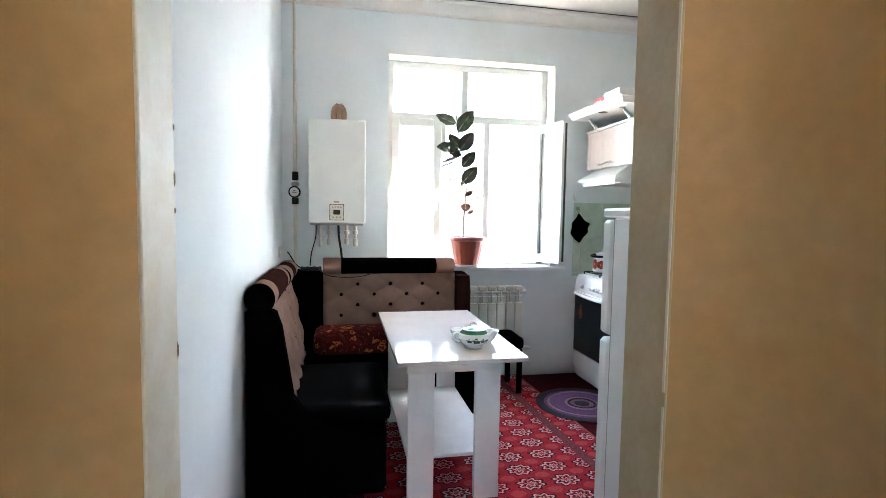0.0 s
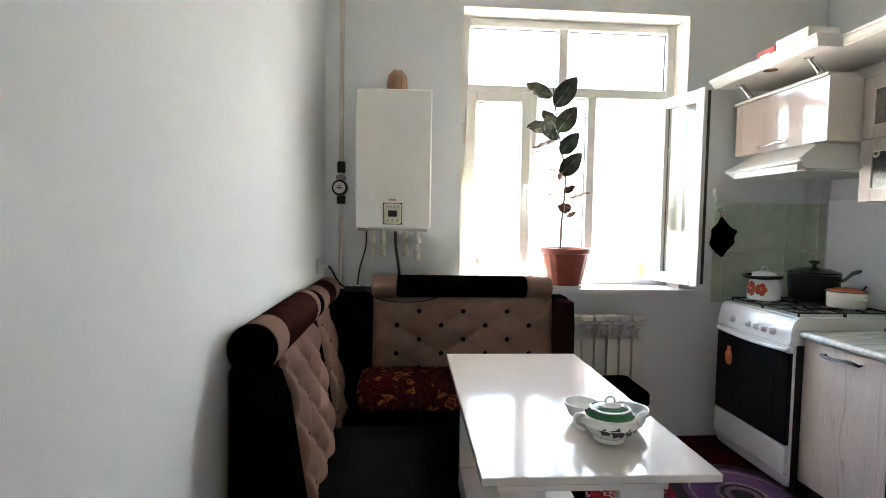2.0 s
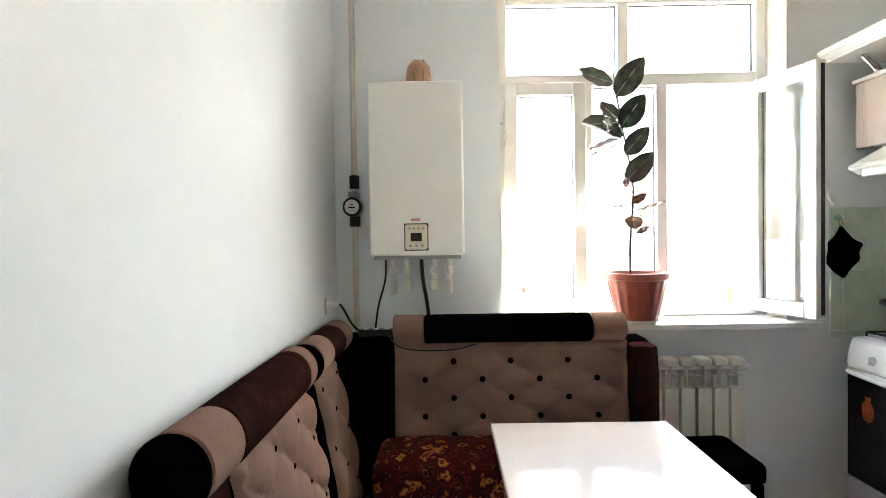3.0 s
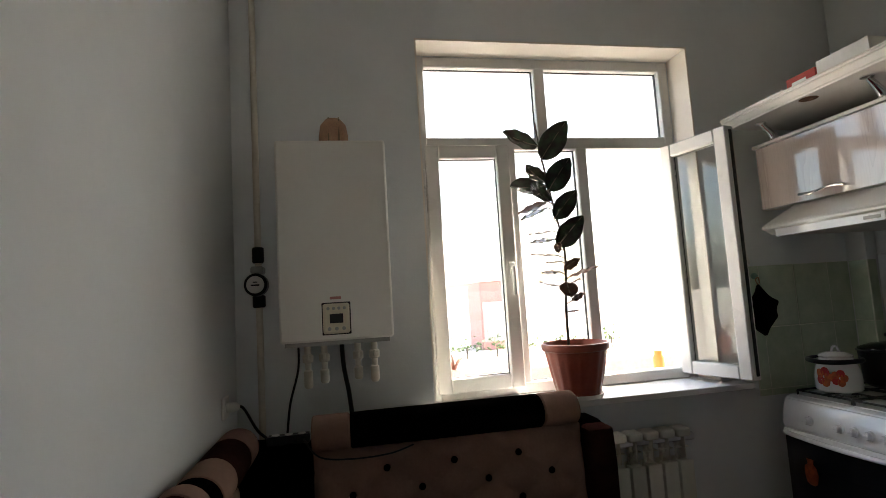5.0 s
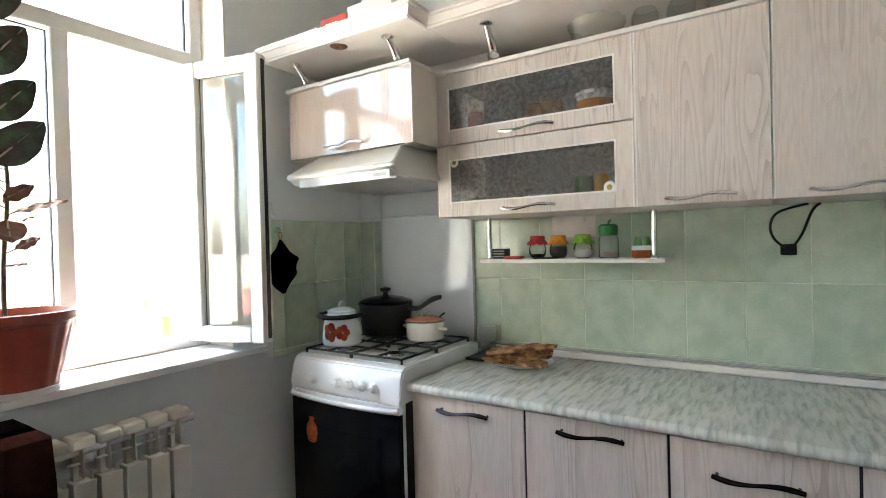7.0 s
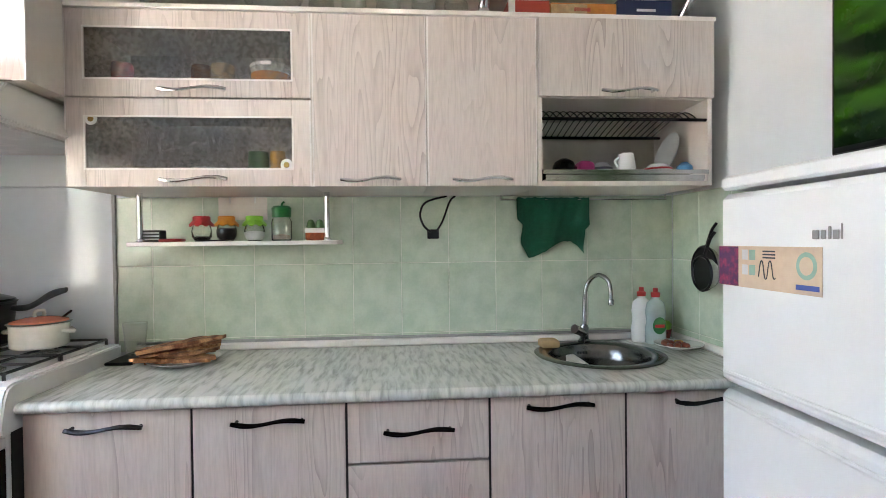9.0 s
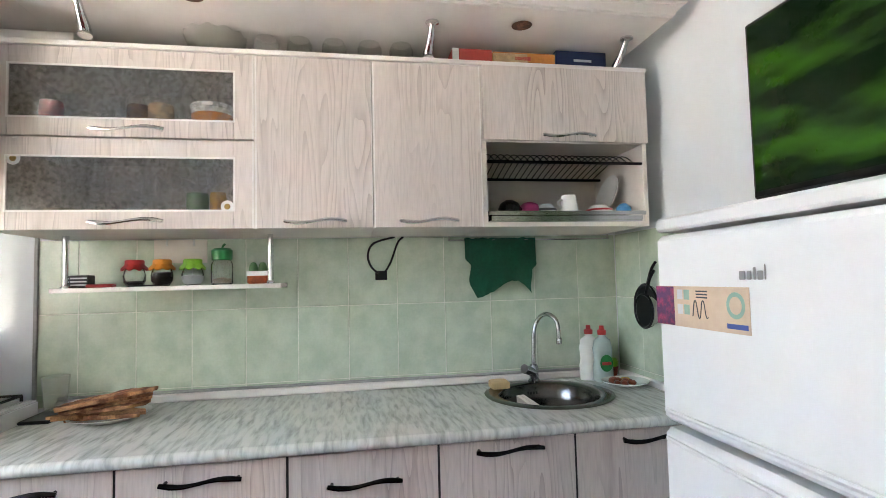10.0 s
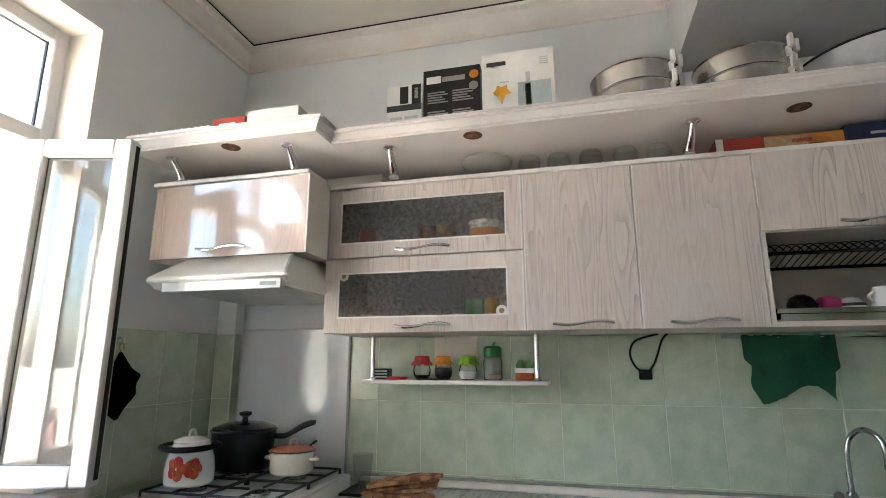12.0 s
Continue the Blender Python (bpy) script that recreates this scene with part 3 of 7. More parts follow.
def frame_bars(x0, x1, z0, z1, w, y0, y1, bev=0.006):
    bm = boxes((x0, x0 + w, y0, y1, z0, z1), (x1 - w, x1, y0, y1, z0, z1), bevel=bev)
    box(bm, x0 + w * 0.98, x1 - w * 0.98, y0 + 0.001, y1 - 0.001, z0, z0 + w, bev)
    box(bm, x0 + w * 0.98, x1 - w * 0.98, y0 + 0.001, y1 - 0.001, z1 - w, z1, bev)
    return bm


wf = part("window_frame", frame_bars(A, B, C0, C1, 0.055, FY0, FY1), "pvc", win)
part("transom", boxes((A + 0.05, B - 0.05, FY0 + 0.002, FY1, T0, T1), bevel=0.006), "pvc", win)
part("mullion", boxes((1.355, 1.415, FY0 + 0.003, FY1, T1 - 0.01, C1 - 0.05), bevel=0.006), "pvc", win)
part("mullion", boxes((1.165, 1.225, FY0 + 0.003, FY1, C0 + 0.05, T0 + 0.01), bevel=0.006), "pvc", win)
part("mullion", boxes((1.555, 1.615, FY0 + 0.003, FY1, C0 + 0.05, T0 + 0.01), bevel=0.006), "pvc", win)


def pane(x0, x1, z0, z1, parent, y=4.64):
    p = part("pane", boxes((x0, x1, y, y + 0.006, z0, z1)), "glass", parent, "clear glass pane", False)
    p.visible_shadow = False
    g = part("gasket", frame_bars(x0 - 0.004, x1 + 0.004, z0 - 0.004, z1 + 0.004, 0.007, y - 0.006, y + 0.012, 0.001), "gasket", parent, "black rubber gasket")
    return p


part("frame_stop", boxes((2.045, B - 0.05, FY0 + 0.004, FY1 - 0.002, C0 + 0.05, T0 + 0.01), bevel=0.005), "pvc", win)
pane(A + 0.055, 1.355, T1, C1 - 0.055, win), pane(1.415, B - 0.055, T1, C1 - 0.055, win), pane(1.225, 1.555, C0 + 0.055, T0, win)
sash = part("sash", frame_bars(A + 0.035, 1.185, C0 + 0.035, T0 + 0.02, 0.068, FY0 - 0.022, FY1 - 0.02), "pvc", win, "closed white side sash")
pane(A + 0.103, 1.117, C0 + 0.103, T0 - 0.048, sash, 4.61)
hb = bmesh.new()
box(hb, 1.14, 1.17, FY0 - 0.034, FY0 - 0.022, 1.52, 1.60, 0.003)
box(hb, 1.146, 1.164, FY0 - 0.065, FY0 - 0.045, 1.44, 1.58, 0.006)
tube([(1.155, FY0 - 0.03, 1.565), (1.155, FY0 - 0.055, 1.565)], 0.008, 8, hb)
part("handle", hb, "pvc", sash, "white lever handle")
for z in (1.15, 1.98):
    part("hinge", boxes((A + 0.005, A + 0.032, FY0 - 0.03, FY0, z, z + 0.09), bevel=0.004), "pvc", win)
# open sash, swung into the room on its right-hand hinge
hx, hy, tipx, tipy = 2.045, 4.585, 2.138, 4.215
osash = thing("window_sash", "open white PVC window sash swung into the room", "window sash", (hx, hy, 0.993))
ang = math.atan2(tipy - hy, tipx - hx)
L = math.hypot(tipx - hx, tipy - hy)
for ob in (part("sash_frame", frame_bars(0, L, 0.0, 1.172, 0.065, -0.03, 0.03), "pvc"), part("pane", boxes((0.062, L - 0.062, -0.003, 0.003, 0.062, 1.110)), "glass", None, "clear glass pane", False),
           part("edge_fitting", boxes((L, L + 0.004, -0.006, 0.012, 0.02, 1.152)), "gasket", None, "dark metal edge fitting"), part("gasket", frame_bars(0.058, L - 0.058, 0.058, 1.114, 0.007, -0.009, 0.009, 0.001), "gasket", None, "black rubber gasket")):
    ob.parent = osash
    ob.matrix_parent_inverse = Matrix()
    ob.matrix_basis = Matrix.Rotation(ang, 4, "Z")
    if ob.name.startswith("pane"):
        ob.visible_shadow = False

# ---- outside ----
M["paving"] = mat("sunlit_paving", (0.50, 0.46, 0.42), 0.9, vary=0.08, scale=1.5, bump=0.2, bscale=20)
M["facade"] = mat("pale_facade", (0.72, 0.68, 0.63), 0.85, vary=0.05, scale=1)
M["redpaint"] = mat("red_paint", (0.46, 0.22, 0.20), 0.6, vary=0.06, scale=3)
M["pinkwall"] = mat("faded_red_paint", (0.55, 0.30, 0.25), 0.8, vary=0.08, scale=2)
structure("ground", boxes((-120, 120, 4.76, 200, -0.3, -0.15)), "paving", "pale sunlit paving outside the window", "ground")
# unseen ground, added outside the hall's light opening
structure("ground_south", boxes((-120, 120, -200, -2.5, -0.3, -0.15)), "paving", "unseen pale paving added beyond the hall opening", "ground")
wall_o = structure("yard_wall", boxes((-30, 30, 40, 40.4, -0.15, 2.2)), "facade", "pale low wall across the yard", "wall")
kiosk = thing("kiosk", "red painted kiosk with a white shield sign", "kiosk", (4.7, 17.5, -0.15))
part("body", boxes((4.2, 5.1, 17, 18.6, -0.15, 1.85), bevel=0.02), "redpaint", kiosk)
part("roof", boxes((4.15, 5.15, 16.9, 18.7, 1.85, 1.95), bevel=0.02), "facade", kiosk)
part("dark_panel", boxes((4.25, 5.05, 16.97, 17.0, 0.1, 1.25)), "plasticgrey", kiosk, "grey sign panel")
sh = bmesh.new()
vs = [sh.verts.new((4.5 + 0.14 * u, 16.95, 0.40 + 0.2 * v)) for u, v in ((-1, 0.9), (0, 1), (1, 0.9), (1, 0), (0.6, -0.7), (0, -1), (-0.6, -0.7), (-1, 0))]
f = sh.faces.new(vs)
bmesh.ops.extrude_face_region(sh, geom=[f])
for v in vs:
    v.co.y -= 0.02
part("shield", sh, "facade", kiosk, "white shield emblem")
structure("planter_edge", boxes((-3, 12, 10.0, 10.5, -0.15, 0.30), bevel=0.03), "pinkwall", "low faded-red planter edge in the yard", "kerb")

tagged(part("outer_sill", boxes((0.70, 2.14, 4.761, 4.96, 0.90, 0.93), bevel=0.004), "facade"), "pale outside window ledge", "ledge", "", "structure")
op = thing("flower_pot", "small red flower pot on the outside ledge", "flower pot", (0.90, 4.88, 0.93))
part("pot", lathe([(0.035, 0.93), (0.05, 1.05), (0.054, 1.07), (0.048, 1.07), (0.0001, 1.05)], (0.90, 4.88, 0), 24), "redpaint", op)
random.seed(9)
for k in range(9):
    bm = bmesh.new()
    a, h_ = k * 0.7, random.uniform(0.04, 0.1)
    tube([(0.90, 4.88, 1.05), (0.90 + 0.02 * math.cos(a), 4.88 + 0.02 * math.sin(a), 1.06 + h_ * 0.6), (0.90 + 0.05 * math.cos(a), 4.88 + 0.05 * math.sin(a), 1.06 + h_)], [0.003, 0.012, 0.002], 6, bm, 0.3)
    part("leaf", bm, "leafback", op)
oj = thing("orange_jar", "small orange jar on the outside ledge", "jar", (2.06, 4.84, 0.93))
part("jar", lathe([(0.025, 0.93), (0.03, 0.94), (0.03, 1.04), (0.022, 1.06), (0.022, 1.08), (0.0001, 1.08)], (2.06, 4.84, 0), 20), mat("orange_plastic", (0.55, 0.20, 0.04), 0.4), oj)
for k in range(7):
    sh_ = thing("shrub", "pale green shrub across the yard", "shrub", (2.5 + k * 0.8, 15.2, -0.15), "shrubs in the yard")
    bm = bmesh.new()
    for q in range(60):
        c_ = Vector((2.5 + k * 0.8 + random.gauss(0, 0.22), 15.2 + random.gauss(0, 0.2), 0.05 + abs(random.gauss(0, 0.16))))
        d_, e_ = Vector((random.uniform(-1, 1), random.uniform(-1, 1), random.uniform(-0.3, 1))).normalized() * 0.07, Vector((random.uniform(-1, 1), random.uniform(-1, 1), random.uniform(-1, 1))).normalized() * 0.03
        vs_ = [bm.verts.new(c_ - d_), bm.verts.new(c_ + e_), bm.verts.new(c_ + d_), bm.verts.new(c_ - e_)]
        bm.faces.new(vs_)
    part("crown", bm, mat("shrub_leaf", (0.12, 0.17, 0.06), 0.7, vary=0.2) if "shrub_leaf" not in bpy.data.materials else bpy.data.materials["shrub_leaf"], sh_, "", False)
    part("stem", tube([(2.5 + k * 0.8, 15.2, -0.15), (2.5 + k * 0.8, 15.2, 0.15)], 0.02, 6), "stem", sh_)

# ---- fitted carpets and rugs ----
run = thing("carpet_runner", "red medallion-patterned carpet laid under the table", "carpet", (1.2, 2.9, 0.0))
for nm, specs, mt, lb in (("field", [(-0.75, 0.50, -1.5, 1.52, 0.0, 0.012)], "runner", ""), ("border", [(0.50, 0.56, -1.5, 1.52, 0.0, 0.0125)], "band", "dark patterned border stripe"), ("edge", [(0.56, 0.72, -1.5, 1.52, 0.0, 0.012)], "runner", ""), ("binding", [(0.72, 0.735, -1.5, 1.52, 0.0, 0.013)], "fringe", "")):
    ob = part(nm, boxes(*specs, bevel=0.003), mt, None, lb)
    ob.parent = run
    ob.matrix_basis = Matrix.Rotation(radians(3.0), 4, "Z")
rug = thing("round_rug", "round purple crocheted rug on the floor by the cooker", "rug", (2.07, 3.62, 0.0))
rings = [("darkyarn", 0.0, 0.055), ("lilac", 0.055, 0.085), ("darkyarn", 0.085, 0.105), ("pinkyarn", 0.105, 0.125), ("purple", 0.125, 0.19), ("purple", 0.19, 0.235), ("pinkyarn", 0.235, 0.25), ("purple", 0.25, 0.275), ("darkyarn", 0.275, 0.335)]
for mt, r0, r1 in rings:
    prof = [(r0 + 0.0005, 0.012), (r0 + 0.0006, 0.020), ((r0 + r1) / 2, 0.026), (r1 - 0.0006, 0.020), (r1 - 0.0005, 0.012)]
    if r0 == 0:
        prof = [(0.0, 0.012), (0.0, 0.026), (0.03, 0.026), (r1 - 0.0006, 0.020), (r1 - 0.0005, 0.012)]
    part("ring", lathe(prof, (2.07, 3.62, 0), 48), mt, rug)

place(rug, (2.09, 3.68, 0.0))

# ---- corner bench ----
bench = thing("corner_bench", "black, brown and beige velvet corner bench with tufted backrests", "corner bench", (0.3, 3.5, 0.0))


def tufted(u0, u1, z0, z1, place, du=0.245, dv=0.15, depth=0.022, n=(72, 40), off=(0.0, 0.0)):
    """A buttoned panel: place(u, z, out) gives the point; returns the mesh and the buttons' places."""
    bm = bmesh.new()
    grid = []
    for j in range(n[1] + 1):
        row = []
        for i in range(n[0] + 1):
            u, z = u0 + (u1 - u0) * i / n[0], z0 + (z1 - z0) * j / n[1]
            a, b = (u - off[0]) / du + (z - off[1]) / dv, (u - off[0]) / du - (z - off[1]) / dv
            h = (abs(math.sin(math.pi * a)) * abs(math.sin(math.pi * b))) ** 0.4
            e = min(1, min(u - u0, u1 - u, z - z0, z1 - z) / 0.02)
            row.append(bm.verts.new(place(u, z, 0.012 + depth * h * (0.4 + 0.6 * e) - 0.012 * (1 - e))))
        grid.append(row)
    for j in range(n[1]):
        for i in range(n[0]):
            bm.faces.new((grid[j][i], grid[j][i + 1], grid[j + 1][i + 1], grid[j + 1][i]))
    spots = []
    for a in range(-30, 31):
        for b in range(-30, 31):
            u, z = off[0] + (a + b) / 2 * du, off[1] + (a - b) / 2 * dv
            if u0 + 0.03 < u < u1 - 0.03 and z0 + 0.02 < z < z1 - 0.02:
                spots.append((u, z))
    return bm, spots


def buttons(spots, place, parent, size=0.0125, out=0.018):
    for u, z in spots:
        bm = bmesh.new()
        bmesh.ops.create_icosphere(bm, subdivisions=2, radius=size)
        c = Vector(place(u, z, out))
        bmesh.ops.translate(bm, vec=c, verts=bm.verts)
        part("button", bm, "black", parent, "black covered button")


def bolster(axis, a0, a1, c, z, bands, parent, ry=0.062, rz=0.062):
    """A rolled top cushion made of bands of cloth."""
    for mt, s0, s1 in bands:
        lo, hi = a0 + (a1 - a0) * s0, a0 + (a1 - a0) * s1
        e = 0.006
        prof = [(0.0001, lo), (0.9, lo), (0.99, lo + e), (1.0, (lo + hi) / 2), (0.99, hi - e), (0.9, hi), (0.0001, hi)]
        at = (0, c, z) if axis == "x" else (c, 0, z)
        bm = lathe([(r, h) for r, h in prof], (0, 0, 0), 28, axis=axis)
        for v in bm.verts:
            if axis == "x":
                v.co = Vector((v.co.x, c + v.co.y * ry, z + v.co.z * rz))
            else:
                v.co = Vector((c + v.co.x * ry, v.co.y, z + v.co.z * rz))
        part("bolster", bm, mt, parent, {"beige": "beige velvet band", "brown": "brown velvet band", "black": "black velvet band"}[mt])


# section along the window wall
BY = 4.0
part("seat_base", boxes((0.10, 1.27, 3.62, 4.10, 0.02, 0.36), bevel=0.012), "black", bench)
part("seat_cushion", pillow(0.12, 1.27, 3.60, 4.02, 0.36, 0.43, 0.02), "leather", bench)
part("back_board", boxes((0.06, 1.295, 4.02, 4.17, 0.02, 0.955), bevel=0.02), "black", bench)
place_n = lambda u, z, o: (u, BY + 0.03 - (0.955 - z) * 0.10 - o, z)
bm, sp = tufted(0.225, 1.190, 0.40, 0.955, place_n, du=0.236, dv=0.148, off=(0.469, 0.879))
part("tufted_panel", bm, "beige", bench, "beige tufted velvet back panel")
buttons(sp, place_n, bench)
part("end_post", pillow(1.187, 1.305, 3.95, 4.12, 0.05, 0.945, 0.0, 6, 0.03), "brown", bench, "dark brown velvet end post")
bolster("x", 0.222, 1.180, 4.045, 1.008, [("beige", 0.0, 0.134), ("black", 0.134, 0.857), ("beige", 0.857, 1.0)], bench, 0.075, 0.06)
# corner post
part("corner_post", pillow(-0.09, 0.22, 4.065, 4.24, 0.02, 0.965, 0.0, 6, 0.03), "black", bench)
# section along the side wall
part("seat_base", boxes((-0.02, 0.57, 2.74, 3.615, 0.02, 0.34), bevel=0.012), "black", bench)
part("seat_cushion", pillow(0.06, 0.60, 2.80, 3.60, 0.34, 0.43, 0.025), "leather", bench)
bm = bmesh.new()
side = [(-0.09, 0.02), (0.56, 0.02), (0.56, 0.30), (0.20, 0.40), (0.12, 0.52), (0.10, 0.70), (0.075, 0.86), (0.05, 0.94), (-0.08, 0.94)]
lo = [bm.verts.new((x, 2.705, z)) for x, z in side]
hi = [bm.verts.new((x, 2.765, z)) for x, z in side]
bm.faces.new(lo), bm.faces.new(hi)
for i in range(len(side)):
    bm.faces.new((lo[i], lo[(i + 1) % len(side)], hi[(i + 1) % len(side)], hi[i]))
bmesh.ops.bevel(bm, geom=list(bm.edges), offset=0.008, segments=2, affect="EDGES")
part("side_panel", bm, "black", bench)
part("back_board", boxes((-0.092, -0.012, 2.745, 3.97, 0.02, 0.935), bevel=0.01), "black", bench)
place_w = lambda u, z, o: (0.0 + 0.20 * (0.93 - z) - 0.06 * max(0.0, 0.93 - z - 0.3) + o, u, z)
bm, sp = tufted(2.90, 3.44, 0.40, 0.935, place_w, n=(60, 44), du=0.19, dv=0.17, depth=0.030, off=(3.02, 0.80))
part("tufted_panel", bm, "beige", bench, "beige tufted velvet back panel")
buttons(sp, place_w, bench, 0.0105, 0.012)
for u0, u1, mt in ((2.765, 2.90, "brown"), (3.44, 3.56, "black"), (3.86, 3.965, "black")):
    bm, _ = tufted(u0, u1, 0.40, 0.935, place_w, depth=0.0, n=(10, 30))
    part("velvet_strip", bm, mt, bench, mt + " velvet strip")
bm, sp = tufted(3.56, 3.86, 0.40, 0.935, place_w, n=(24, 40), du=0.22, dv=0.2, off=(3.71, 0.785))
part("tufted_panel", bm, "beige", bench, "beige tufted velvet corner panel")
buttons(sp, place_w, bench, 0.0105, 0.010)
bolster("y", 2.735, 3.475, -0.026, 0.988, [("black", 0.0, 0.03), ("beige", 0.03, 0.225), ("brown", 0.225, 0.90), ("beige", 0.90, 1.0)], bench, 0.070, 0.074)
bolster("y", 3.485, 4.06, -0.022, 0.985, [("black", 0.0, 0.12), ("beige", 0.12, 0.40), ("brown", 0.40, 0.76), ("beige", 0.76, 1.0)], bench, 0.068, 0.066)
cu = tagged(part("seat_cushion_loose", pillow(0.17, 0.78, 3.64, 3.95, 0.452, 0.600, 0.02, 14, 0.05), "flowers"), "red cushion with orange printed flowers on the bench", "cushion")
cu.name = "cushion"

tagged(part("thin_cable", tube([(0.19, 4.08, 0.985), (0.25, 3.955, 0.952), (0.36, 3.955, 0.935), (0.48, 3.956, 0.939), (0.56, 3.965, 0.957)], 0.003, 8), "plasticblack"), "thin black cable draped over the bench back", "cable")

# ---- table ----
table = thing("table", "glossy white dining table with a lower shelf", "table", (0.93, 3.08, 0.0))
part("tabletop", boxes((0.594, 1.214, 2.505, 3.696, 0.708, 0.730), bevel=0.003), "table", table, "glossy white laminate top")
for x0, x1 in ((0.654, 0.780), (0.980, 1.104)):
    for y0, y1 in ((2.590, 2.620), (3.575, 3.605)):
        part("leg", boxes((x0, x1, y0, y1, 0.012, 0.654), bevel=0.002), "tableleg", table)
for y0, y1 in ((2.580, 2.620), (3.575, 3.615)):
    part("rail", boxes((0.647, 1.111, y0, y1, 0.652, 0.708), bevel=0.002), "tableleg", table)
part("apron", boxes((0.672, 0.690, 2.620, 3.575, 0.624, 0.708), bevel=0.001), "tableleg", table)
part("apron", boxes((1.068, 1.086, 2.620, 3.575, 0.624, 0.708), bevel=0.001), "tableleg", table)
part("shelf", boxes((0.656, 1.102, 2.621, 3.574, 0.218, 0.236), bevel=0.002), "tableleg", table, "white lower shelf")

# ---- base units ----
def wave_handle(y0, y1, z, x, parent, mt="blackmetal", proud=0.028, label="dark wavy metal handle"):
    n, L_ = 7, y1 - y0
    pts = [(x - proud * (0.75 + 0.25 * math.sin(i / n * math.pi)), y0 + L_ * i / n, z + 0.006 * math.sin(i / n * 2 * math.pi)) for i in range(n + 1)]
    bm = tube(pts, [0.0065, 0.0085, 0.0075, 0.006, 0.006, 0.0075, 0.0085, 0.0065], 8, squash=0.7)
    for y in (y0 + 0.012, y1 - 0.012):
        tube([(x, y, z), (x - proud * 0.8, y, z)], 0.005, 8, bm)
    return part("handle", bm, mt, parent, label)


CZ, CX = 0.852, 2.339
FX = 2.352
edges = [3.664, 3.196, 2.748, 2.313, 1.881, 1.368]
for i, (y1, y0) in enumerate(zip(edges, edges[1:])):
    u = thing("base_cabinet", "ash-grain base cabinet with two drawers" if i == 2 else "ash-grain base cabinet with a hinged door", "cabinet", ((FX + 2.99) / 2, (y0 + y1) / 2, 0.0), "kitchen base units")
    for nm, sp_ in (("side_panel", (FX + 0.019, 2.99, y0 + 0.0015, y0 + 0.018, 0.10, 0.815)), ("side_panel", (FX + 0.019, 2.99, y1 - 0.018, y1 - 0.0015, 0.10, 0.815)), ("bottom_panel", (FX + 0.019, 2.99, y0 + 0.018, y1 - 0.018, 0.10, 0.118)), ("back_panel", (2.98, 2.99, y0 + 0.018, y1 - 0.018, 0.118, 0.815))):
        part(nm, boxes(sp_), "carcass", u, "", False)
    part("plinth", boxes((FX + 0.06, FX + 0.076, y0, y1, 0.0, 0.099)), "darkgap", u, "dark recessed plinth")
    splits = [(0.630, 0.812), (0.370, 0.622), (0.105, 0.362)] if i == 2 else [(0.105, 0.812)]
    for z0, z1 in splits:
        d = part("drawer_front" if i == 2 else "door", boxes((FX, FX + 0.018, y0 + 0.004, y1 - 0.004, z0, z1), bevel=0.0012), "wood", u)
        w = 0.212
        yc = (y0 + y1) / 2
        wave_handle(yc - w / 2, yc + w / 2, z1 - (0.042 if i < 2 else 0.026) if i != 2 else z0 + (z1 - z0) * 0.53, FX, d)
    # near-black filler stands in for the shade between neighbouring doors
    part("edge_strip", boxes((FX + 0.004, FX + 0.02, y0 - 0.0035, y0 + 0.0035, 0.105, 0.814)), "darkgap", u, "dark strip painted as the shade in the door gap")

# worktop with a round cut-out for the sink
SX, SY, SR = 2.725, 1.822, 0.205
bm = bmesh.new()
n = 48
x0, x1, y0, y1 = CX, 3.0, 1.37, 3.664


def to_rect(a):
    dx, dy = math.cos(a), math.sin(a)
    ts = []
    if abs(dx) > 1e-9:
        ts.append(((x1 if dx > 0 else x0) - SX) / dx)
    if abs(dy) > 1e-9:
        ts.append(((SY + 0.4 if dy > 0 else y0) - SY) / dy)
    t = min(k for k in ts if k > 0)
    return (SX + t * dx, SY + t * dy)


angs = sorted([2 * math.pi * k / n for k in range(n)] + [math.atan2(b - SY, a - SX) % (2 * math.pi) for a, b in ((x0, y0), (x1, y0), (x1, SY + 0.4), (x0, SY + 0.4))])
for z in (CZ,):
    inn = [bm.verts.new((SX + SR * math.cos(a), SY + SR * math.sin(a), z)) for a in angs]
    out = [bm.verts.new((*to_rect(a), z)) for a in angs]
    for k in range(len(angs)):
        q = (k + 1) % len(angs)
        bm.faces.new((inn[k], inn[q], out[q], out[k]))
tl, tr = bm.verts.new((x0, SY + 0.4, CZ)), bm.verts.new((x1, SY + 0.4, CZ))
fl, fr2 = bm.verts.new((x0, y1, CZ)), bm.verts.new((x1, y1, CZ))
bm.faces.new((tl, tr, fr2, fl))
bmesh.ops.remove_doubles(bm, verts=bm.verts, dist=1e-5)
top_faces = list(bm.faces)
r = bmesh.ops.extrude_face_region(bm, geom=top_faces)
bmesh.ops.translate(bm, vec=(0, 0, -0.034), verts=[v for v in r["geom"] if isinstance(v, bmesh.types.BMVert)])
wt = thing("worktop", "grey-green marble-patterned laminate worktop", "worktop", (2.7, 2.5, 0.79))
part("slab", bm, "worktop", wt)
bm = tube([(CX + 0.001, 1.372, CZ - 0.017), (CX + 0.001, y1 - 0.001, CZ - 0.017)], 0.0169, 12)
part("rolled_edge", bm, "worktop", wt)
part("edge_strip", boxes((2.989, 3.0105, 1.388, 3.664, CZ + 0.0005, CZ + 0.030), bevel=0.006), "edge", wt, "pale sealing strip along the tiles")
part("edge_bead", boxes((2.9965, 3.0105, 1.388, 3.664, CZ + 0.0302, CZ + 0.042), bevel=0.004), "plasticgrey", wt, "grey upper bead of the strip")
